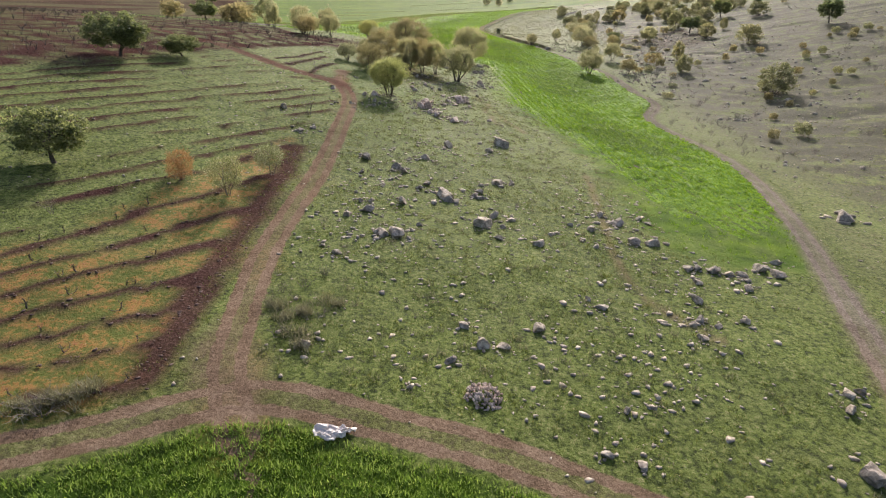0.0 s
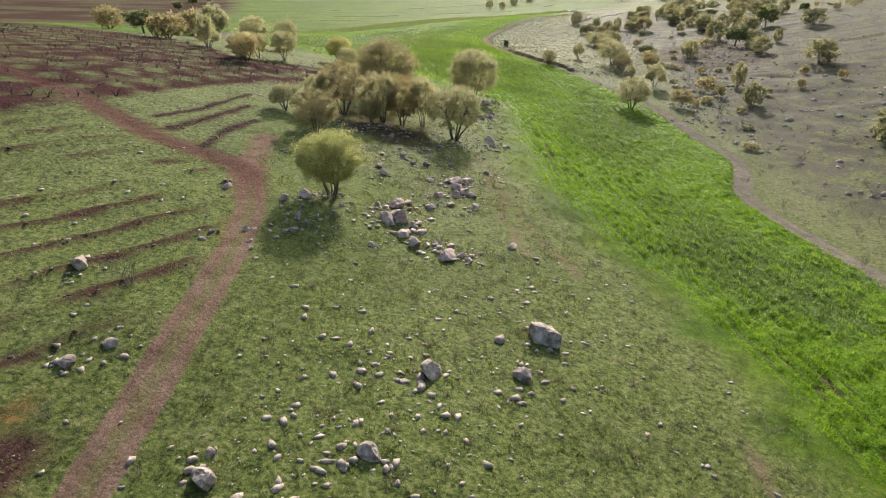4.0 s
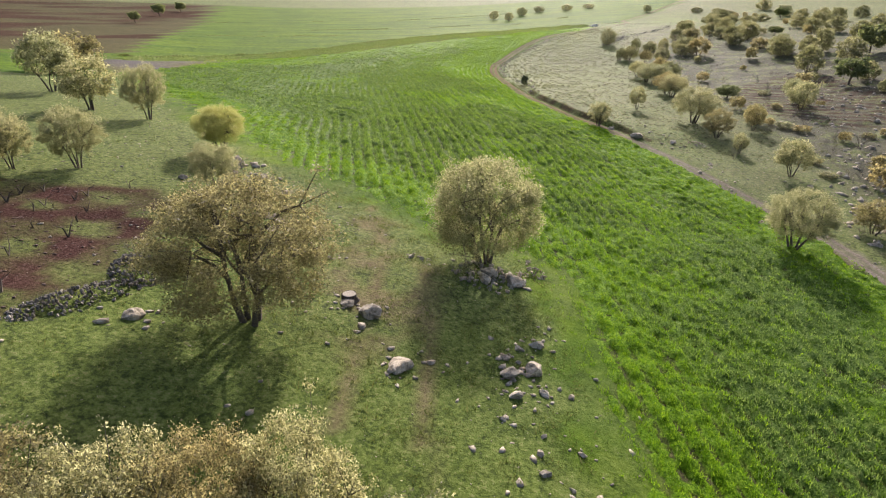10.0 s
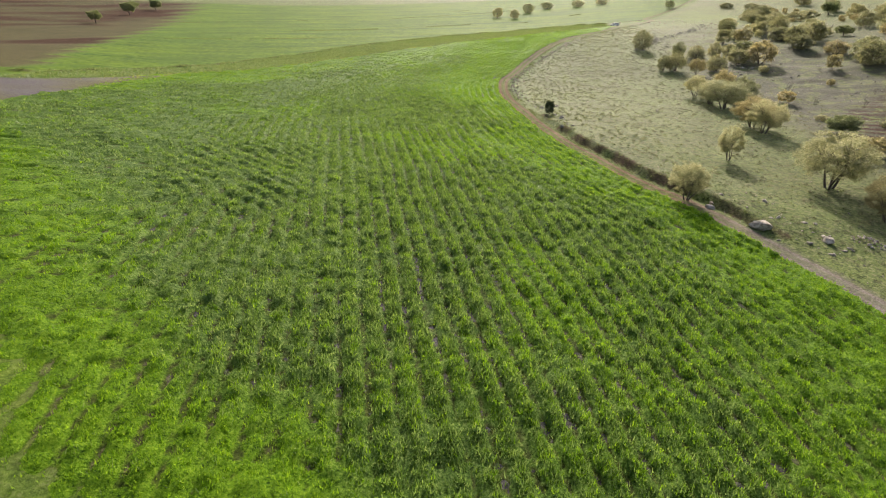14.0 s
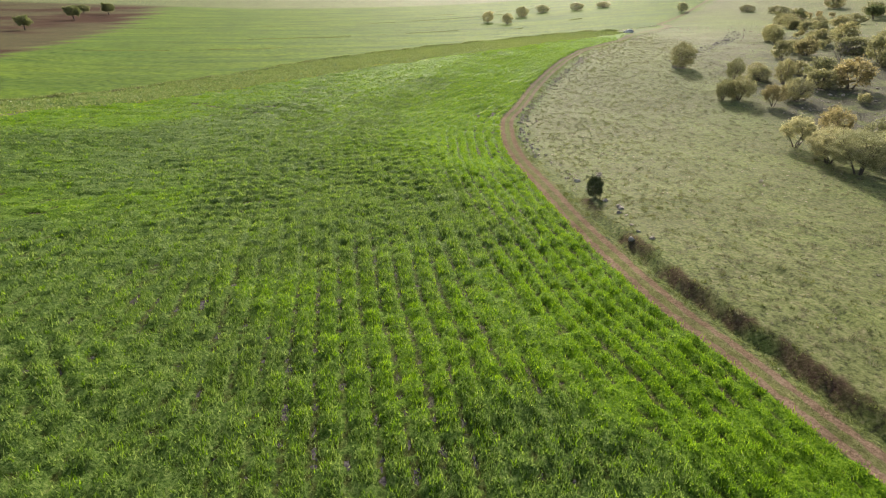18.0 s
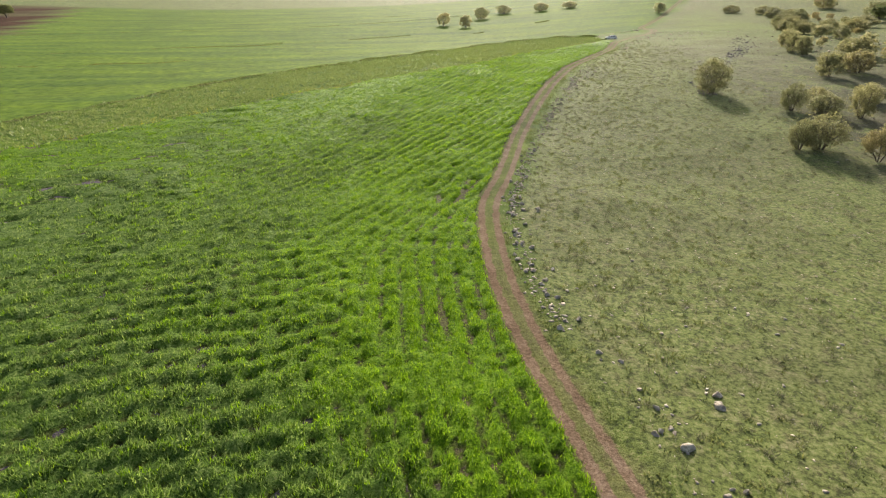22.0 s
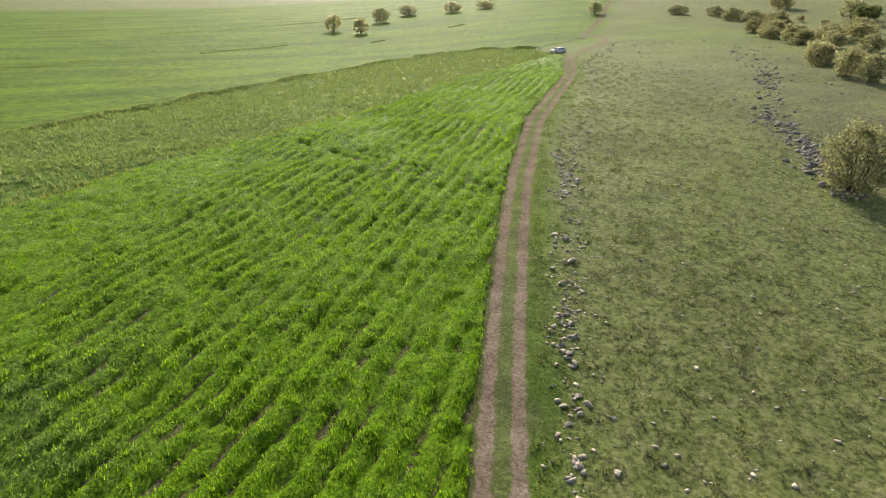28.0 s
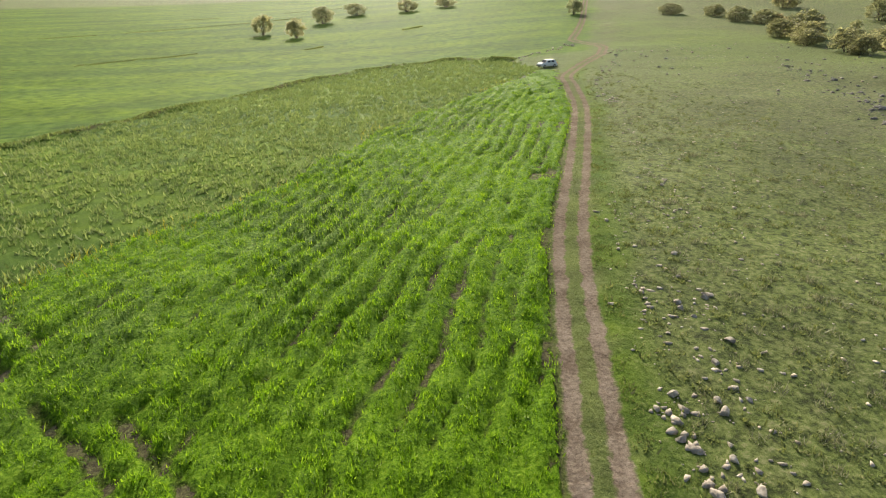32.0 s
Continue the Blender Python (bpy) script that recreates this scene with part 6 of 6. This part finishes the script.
tall = (0.19 + 0.15 * row) * (0.8 + 0.3 * kind)
thick = rng.uniform(0, 1, len(xs)) < 0.1 + 0.8 * kind
grow = 1 + 0.9 * smooth(24, 50, far_off)
root = np.maximum(top - 0.04, 0)
for mask, mat, name, label in ((thick, CROP_THICK, "thick_corn", "thick dark green young corn in drilled rows"), (~thick, CROP_THIN, "young_corn", "thin bright yellow-green young corn in drilled rows")):
    blades(name, xs[mask], ys[mask], tall[mask], (0.062 + 0.016 * kind[mask]) * grow[mask], 6, mat, label, "crop", 0.7, root[mask])
# corn before the south track
n = 26000
xs, ys = rng.uniform(-32, 14, n), rng.uniform(6, 27.5, n)
d, side = away(xs, ys, SOUTH_TRACK)
keep = (side > 0) & (d > 2.0)
xs, ys = xs[keep], ys[keep]
rows_s = 0.5 + 0.5 * np.cos(2 * np.pi * (away(xs, ys, SOUTH_TRACK)[0] + 0.3 * lattice(xs, ys, 5, 85)) / 1.2)
blades("south_corn", xs, ys, 0.16 + 0.22 * rows_s, np.full(len(xs), 0.085), 4, CROP_THICK, "dense green corn below the track", "crop")
# grey-green growth between field and bank, with yellow flowers
n = 80000
xs, ys = rng.uniform(-110, 78, n), rng.uniform(310, 535, n)
keep = inside(xs, ys, BAND_POLY)
xs, ys = xs[keep], ys[keep]
blades("field_beans", xs, ys, 0.35 + 0.25 * np.abs(lattice(xs, ys, 2.4, 86)), np.full(len(xs), 0.19), 5, LEAF_DARKISH, "grey-green leafy crop in a long strip", "crop", 0.8)
n = 5000
u = rng.uniform(0, 1, n)
edge = np.array(rounded(BAND_EDGE, 8))
i = (u * (len(edge) - 1)).astype(int)
xs, ys = edge[i, 0] + rng.normal(0, 1.4, n), edge[i, 1] + rng.normal(0, 1.4, n)
keep = (lattice(xs, ys, 7, 87) > 0.1) & (rng.uniform(0, 1, n) < 0.3)
blades("yellow_flowers", xs[keep], ys[keep], np.full(keep.sum(), 0.6), np.full(keep.sum(), 0.05), 2, FLOWER, "yellow flowers along the field edge", "flowers")
# grass of the meadow and the slope
n = 800000
xs, ys = rng.uniform(-60, 85, n), rng.uniform(20, 500, n)
keep = rng.uniform(0, 1, n) < np.clip(1.3 - np.abs(xs - np.interp(ys, [0, 280, 325, 400, 500], [0, 2, 7, 30, 70])) / 32, 0.12, 1)
xs, ys = xs[keep], ys[keep]
signed3 = east_signed(xs, ys)
d_e3, side3 = np.abs(signed3), np.sign(signed3)
open_land = ~inside(xs, ys, CROP_POLY) & ~inside(xs, ys, BAND_POLY) & (d_e3 > 1.5) & (away(xs, ys, WEST_TRACK)[0] > 1.5) & ~inside(xs, ys, PLOUGH_POLY) & (away(xs, ys, SOUTH_TRACK)[0] > 1.8) & ~((ys > 300) & (side3 < 0))
clump = lattice(xs, ys, 1.1, 91) + 0.5 * lattice(xs, ys, 4, 92)
clump = np.where(side3 > 0, lattice(xs, ys, 0.55, 91) - 0.4 + 0.2 * lattice(xs, ys, 5, 92), clump)
keep = open_land & (clump > 0.0) & ~(inside(xs, ys, VINE_POLY) & (vine_rows(xs, ys) > 0.4))
xs, ys, side3, clump = xs[keep], ys[keep], side3[keep], clump[keep]
east_side = side3 > 0
for mask, mat, name, label in ((~east_side, GRASS_TUFT, "meadow_grass", "short green grass tufts of the stony meadow"), (east_side, DRY_TUFT, "slope_grass", "greyish tussocks of dry grass on the slope")):
    m = mask
    blades(name, xs[m], ys[m], 0.07 + 0.2 * rng.uniform(0, 1, m.sum()) ** 3 + 0.07 * east_side[m], 0.085 + 0.02 * east_side[m], 4, mat, label, "grass", 0.9)
# dry thistle clumps of the meadow and the slope
lot = np.array(BOULDERS)
lot = lot[lot[:, 1] < 130]
lot = lot[rng.uniform(0, 1, len(lot)) < 0.7]
xs, ys = np.concatenate([lot[:, 0] + rng.normal(0, 0.7, len(lot)), rng.uniform(-16, 22, 650), rng.uniform(14, 75, 2600)]), np.concatenate([lot[:, 1] + rng.normal(0, 0.5, len(lot)), rng.uniform(30, 125, 650), rng.uniform(235, 470, 2600)])
keep = ~inside(xs, ys, CROP_POLY) & (np.abs(east_signed(xs, ys)) > 3.5) & (away(xs, ys, WEST_TRACK)[0] > 1.5) & ~((ys > 200) & (east_signed(xs, ys) < 0))
xs, ys = np.repeat(xs[keep], 5) + rng.normal(0, 0.16, 5 * keep.sum()), np.repeat(ys[keep], 5) + rng.normal(0, 0.16, 5 * keep.sum())
blades("dry_thistles", xs, ys, rng.uniform(0.16, 0.4, len(xs)), np.full(len(xs), 0.045), 8, THISTLE, "grey-brown clumps of dry thistles among the stones", "weeds", 0.7)
# dark tussocks dotted over the slope
n = 9000
xs, ys = rng.uniform(12, 90, n), rng.uniform(230, 480, n)
signed4 = east_signed(xs, ys)
keep = (signed4 > 3) & (rng.uniform(0, 1, n) < np.clip(1.2 - signed4 / 45, 0.15, 1) * (0.45 + 0.55 * smooth(-0.3, 0.5, lattice(xs, ys, 7, 80))))
xs, ys = np.repeat(xs[keep], 3), np.repeat(ys[keep], 3)
xs, ys = xs + rng.normal(0, 0.09, len(xs)), ys + rng.normal(0, 0.09, len(xs))
blades("dark_tussocks", xs, ys, rng.uniform(0.07, 0.17, len(xs)), np.full(len(xs), 0.08), 6, TUSSOCK, "dark green tussocks dotted over the grazed slope", "grass", 0.8)
# weeds on the verges and the middle of the east track
line = np.array(EAST_TRACK)
line = line[(line[:, 1] > 250) & (line[:, 1] < 470)]
seg = np.concatenate([[0], np.cumsum(np.hypot(*np.diff(line, axis=0).T))])
n = 9000
run = rng.uniform(0, seg[-1] ** 0.9, n) ** (1 / 0.9)
xs, ys = np.interp(run, seg, line[:, 0]), np.interp(run, seg, line[:, 1])
off = np.where(rng.uniform(0, 1, n) < 0.16, rng.normal(0, 0.14, n), rng.choice([-1, 1, 1], n) * (1.3 + np.abs(rng.normal(0, 1.0, n))))
xs, ys = xs + off * 0.93, ys - off * 0.35 + rng.normal(0, 0.3, n)
d4 = np.abs(east_signed(xs, ys))
keep = ((d4 > 1.25) & (d4 < 4.2) & (lattice(xs, ys, 1.3, 57) > -0.2)) | (d4 < 0.25)
blades("verge_weeds", xs[keep], ys[keep], rng.uniform(0.06, 0.2, keep.sum()) * np.where(d4[keep] < 0.3, 0.5, 1.0), np.full(keep.sum(), 0.06), 5, GRASS_TUFT, "green weeds on the verges of the track", "weeds", 0.9)
# tangled dry brush at the corner of the tracks
spots = np.array([(-13.2, 36.9), (-12.3, 35.7), (-11.2, 33.9), (-10.2, 32.8), (-10.7, 36.4), (-23.6, 24.7), (-22.8, 25.3), (-22.0, 25.9), (-21.1, 26.6), (-9.6, 38.1)])
spots = np.repeat(spots, 9, 0) + rng.normal(0, 0.4, (9 * len(spots), 2))
blades("dry_brush", spots[:, 0], spots[:, 1], rng.uniform(0.4, 0.8, len(spots)), np.full(len(spots), 0.045), 34, THISTLE, "tangled grey dry brush beside the track", "brush", 1.0)
# weeds along the banks
bank_line = np.array(rounded(BANK, 10))
n = 6000
i = rng.integers(0, len(bank_line), n)
xs, ys = bank_line[i, 0] + rng.normal(0, 0.9, n), bank_line[i, 1] + rng.normal(0, 0.9, n)
keep = lattice(xs, ys, 6, 93) > 0.0
blades("bank_weeds", xs[keep], ys[keep], rng.uniform(0.12, 0.36, keep.sum()), np.full(keep.sum(), 0.2), 4, GRASS_TUFT, "dark weeds along the field bank", "weeds", 0.8)
# far field edges
for line in ([(-60, 560), (-20, 580), (20, 600)], [(-130, 520), (-90, 545), (-50, 555)], [(-90, 640), (-30, 665), (40, 690)], [(10, 560), (40, 590), (80, 620)], [(-150, 470), (-110, 482), (-60, 500)], [(-200, 620), (-140, 640), (-80, 650)], [(-20, 720), (60, 735), (130, 740)]):
    pts = np.array(rounded(line, 30))
    i = rng.integers(0, len(pts), 1500)
    xs, ys = pts[i, 0] + rng.normal(0, 0.8, 1500), pts[i, 1] + rng.normal(0, 0.8, 1500)
    keep = lattice(xs, ys, 14, 94) + 0.5 * lattice(xs, ys, 4, 97) > 0.0
    blades("field_edge_weeds", xs[keep], ys[keep], rng.uniform(0.1, 0.28, keep.sum()), np.full(keep.sum(), 0.3), 3, GRASS_TUFT, "dark weeds along a far field edge", "weeds", 0.8)
# weeds on the cut beside the east track
line = np.array(rounded([(22.5, 266), (26, 258), (30, 250), (36, 240)], 40))
i = rng.integers(0, len(line), 260)
xs, ys = line[i, 0] + rng.normal(0, 1.2, 260), line[i, 1] + rng.normal(0, 1.2, 260)
line = np.array(rounded([(16.8, 296), (19.2, 281), (22.5, 268)], 40))
i = rng.integers(0, len(line), 260)
xs, ys = np.concatenate([xs, line[i, 0] + rng.normal(0, 0.8, 260)]), np.concatenate([ys, line[i, 1] + rng.normal(0, 0.8, 260)])
keep = np.abs(east_signed(xs, ys)) > 2.0
keep &= lattice(xs, ys, 2.2, 96) > -0.5
blades("cut_weeds", xs[keep], ys[keep], rng.uniform(0.06, 0.16, keep.sum()), np.full(keep.sum(), 0.07), 4, GRASS_TUFT, "low dark weeds on the cut beside the track", "weeds", 0.9)


# ---- single things ----
def block(bm, size, place, taper=(1, 1), shift=0.0):
    """A box whose top is scaled by taper and pushed along x; returns its vertices."""
    made = bmesh.ops.create_cube(bm, size=1.0)["verts"]
    for v in made:
        top = v.co.z > 0
        v.co.x *= size[0] * (taper[0] if top else 1)
        v.co.y *= size[1] * (taper[1] if top else 1)
        v.co.z *= size[2]
        v.co += Vector(place)
        if top:
            v.co.x += shift
    return made


def lathe_wheel(bm, radius, width):
    bmesh.ops.create_cone(bm, cap_ends=True, segments=20, radius1=radius, radius2=radius, depth=width, matrix=Matrix.Rotation(radians(90), 4, "X"))


def plain_material(name, colour, rough, metal=0.0, coat=0.0):
    m, nt, out = material(name)
    n = noise_tex(nt, nt.nodes.new("ShaderNodeTexCoord").outputs["Object"], 3.0, 3)
    col = blend(nt, 1.0, colour, ramp(nt, n, [(0.3, (0.88, 0.87, 0.85)), (0.7, (1.03, 1.03, 1.03))]), "MULTIPLY")
    shader = add(nt, "BsdfPrincipled", ("Base Color", col), in_Roughness=rough, in_Metallic=metal)
    shader.inputs["Coat Weight"].default_value = coat
    nt.links.new(shader.outputs[0], out.inputs[0])
    return m


CAR_PAINT = plain_material("white_car_paint", (0.74, 0.74, 0.73), 0.35, 0.0, 0.6)
CAR_GLASS = plain_material("dark_car_glass", (0.02, 0.022, 0.025), 0.08)
RUBBER = plain_material("tyre_rubber", (0.02, 0.02, 0.02), 0.8)
STEEL = plain_material("wheel_steel", (0.45, 0.45, 0.46), 0.35, 0.9)
LAMP_RED = plain_material("tail_lamp", (0.35, 0.02, 0.02), 0.25)
LAMP_CLEAR = plain_material("headlamp", (0.6, 0.6, 0.62), 0.15)
TRIM_DARK = plain_material("dark_bumper_trim", (0.035, 0.035, 0.037), 0.6)
SACK = plain_material("white_plastic_sheet", (0.66, 0.60, 0.55), 0.5)
STUMP_WOOD = solid_material("grey_stump_wood", [(0.3, (0.16, 0.14, 0.115)), (0.7, (0.38, 0.34, 0.28))], 8.0, 0.9, 0.6, 0.02)


def parked_car(x, y, turn):
    car = new("car")
    bm = bmesh.new()
    block(bm, (4.15, 1.70, 0.50), (0, 0, 0.52), (0.98, 0.94))
    block(bm, (4.0, 1.66, 0.20), (0, 0, 0.84), (0.90, 0.90), -0.05)
    bmesh.ops.bevel(bm, geom=list(bm.edges), offset=0.06, segments=2, affect="EDGES")
    body = part("body", bm, CAR_PAINT, car)
    bm = bmesh.new()
    block(bm, (2.75, 1.50, 0.56), (-0.42, 0, 1.18), (0.68, 0.82), -0.10)
    bmesh.ops.bevel(bm, geom=list(bm.edges), offset=0.05, segments=2, affect="EDGES")
    part("cabin", bm, CAR_PAINT, car)
    for side in (1, -1):
        for cx, wide in ((0.12, 0.82), (-0.86, 0.86)):
            bm = bmesh.new()
            block(bm, (wide, 0.03, 0.36), (cx, side * 0.735, 1.15), (0.78, 1), -0.06)
            for v in bm.verts:
                v.co.y -= side * 0.26 * (v.co.z - 0.97)
            part("side_window", bm, CAR_GLASS, car)
    for cx, slope, name in ((0.82, -0.95, "windscreen"), (-1.74, 0.42, "rear_window")):
        bm = bmesh.new()
        block(bm, (0.03, 1.24, 0.46), (cx, 0, 1.17), (1, 0.84))
        for v in bm.verts:
            v.co.x += slope * (v.co.z - 1.17) + (0.03 if cx > 0 else -0.03)
        part(name, bm, CAR_GLASS, car)
    for wx in (1.28, -1.28):
        for side in (1, -1):
            bm = bmesh.new()
            lathe_wheel(bm, 0.31, 0.2)
            bmesh.ops.bevel(bm, geom=[e for e in bm.edges if e.is_manifold and abs(e.verts[0].co.y - e.verts[1].co.y) < 0.01], offset=0.03, segments=1, affect="EDGES")
            tyre = part("wheel", bm, RUBBER, car)
            tyre.location = (wx, side * 0.76, 0.31)
            bm = bmesh.new()
            lathe_wheel(bm, 0.19, 0.215)
            part("rim", bm, STEEL, tyre)
    for side in (1, -1):
        bm = bmesh.new()
        block(bm, (0.14, 0.34, 0.16), (2.02, side * 0.56, 0.70), (0.8, 0.9))
        part("headlight", bm, LAMP_CLEAR, car)
        bm = bmesh.new()
        block(bm, (0.10, 0.22, 0.30), (-2.04, side * 0.66, 0.80), (0.8, 0.9))
        part("tail_light", bm, LAMP_RED, car)
        bm = bmesh.new()
        block(bm, (0.14, 0.2, 0.12), (0.75, side * 0.9, 1.0), (0.8, 0.8))
        part("mirror", bm, CAR_PAINT, car)
    for cx in (2.06, -2.06):
        bm = bmesh.new()
        block(bm, (0.16, 1.58, 0.2), (cx, 0, 0.40), (0.9, 0.96))
        part("bumper", bm, TRIM_DARK, car)
    car.matrix_world = Matrix.LocRotScale((x, y, at(x, y) + 0.02), Euler((0, 0, radians(turn))), None)
    return tagged(car, "small white hatchback parked at the end of the field", "car")


parked_car(78.6, 508.5, 196)


def crumpled_sheet(x, y):
    """A sheet of pale plastic lying in folds on the edge of the corn."""
    xs, ys = np.meshgrid(np.linspace(-1, 1, 34), np.linspace(-1, 1, 22))
    u, v = xs.ravel(), ys.ravel()
    px = 0.95 * u + 0.25 * v * (u > 0) + 0.12 * lattice(u * 3, v * 3, 1.0, 301)
    py = 0.55 * v * (1.15 - 0.55 * np.abs(u)) + 0.22 * u + 0.12 * lattice(u * 3, v * 3, 1.0, 302)
    pz = 0.10 + 0.34 * np.abs(lattice(u * 2.2, v * 2.2, 0.7, 303)) + 0.12 * np.abs(lattice(u * 5, v * 5, 0.8, 304)) * smooth(1.0, 0.6, np.maximum(np.abs(u), np.abs(v)))
    world_z = ground_height(x + px, y + py) + pz + 0.22 * smooth(0.3, -0.8, u)
    i = (np.arange(21)[:, None] * 34 + np.arange(33)[None]).ravel()
    me = raw_mesh("plastic_sheet", np.stack([x + px, y + py, world_z], 1), np.stack([i, i + 1, i + 35, i + 34], 1), True)
    me.materials.append(SACK)
    ob = new("plastic_sheet", me)
    thick = ob.modifiers.new("thickness", "SOLIDIFY")
    thick.thickness = 0.01
    return tagged(ob, "crumpled white plastic sheet at the edge of the corn", "plastic sheet")


crumpled_sheet(-6.9, 25.2)


def tree_stump(x, y, radius, tall):
    stump = new("tree_stump")
    r = random.Random(77)
    ring, rows = 20, 5
    verts, faces = [], []
    for k in range(rows):
        for j in range(ring):
            ang = 6.2832 * j / ring
            rad = radius * (1.0 + 0.35 * (1 - k / (rows - 1)) ** 2) * (1 + 0.08 * math.sin(5 * ang + k) + r.uniform(-0.03, 0.03))
            verts.append((rad * math.cos(ang), rad * math.sin(ang), -0.1 + (tall + 0.1) * k / (rows - 1) + r.uniform(-0.01, 0.01)))
    for k in range(rows - 1):
        for j in range(ring):
            faces.append((k * ring + j, k * ring + (j + 1) % ring, (k + 1) * ring + (j + 1) % ring, (k + 1) * ring + j))
    me = bpy.data.meshes.new("bark")
    me.from_pydata(verts, [], faces)
    part("bark", me, BARK, stump)
    bm = bmesh.new()
    bmesh.ops.create_cone(bm, cap_ends=True, segments=20, radius1=radius * 0.97, radius2=radius * 0.9, depth=0.05, matrix=Matrix.Translation((0, 0, tall - 0.01)))
    part("cut_face", bm, STUMP_WOOD, stump, "pale weathered cut face")
    stump.location = (x, y, at(x, y))
    return tagged(stump, "broad old tree stump with a pale cut top", "tree stump")


tree_stump(-8.4, 168.6, 0.55, 0.55)
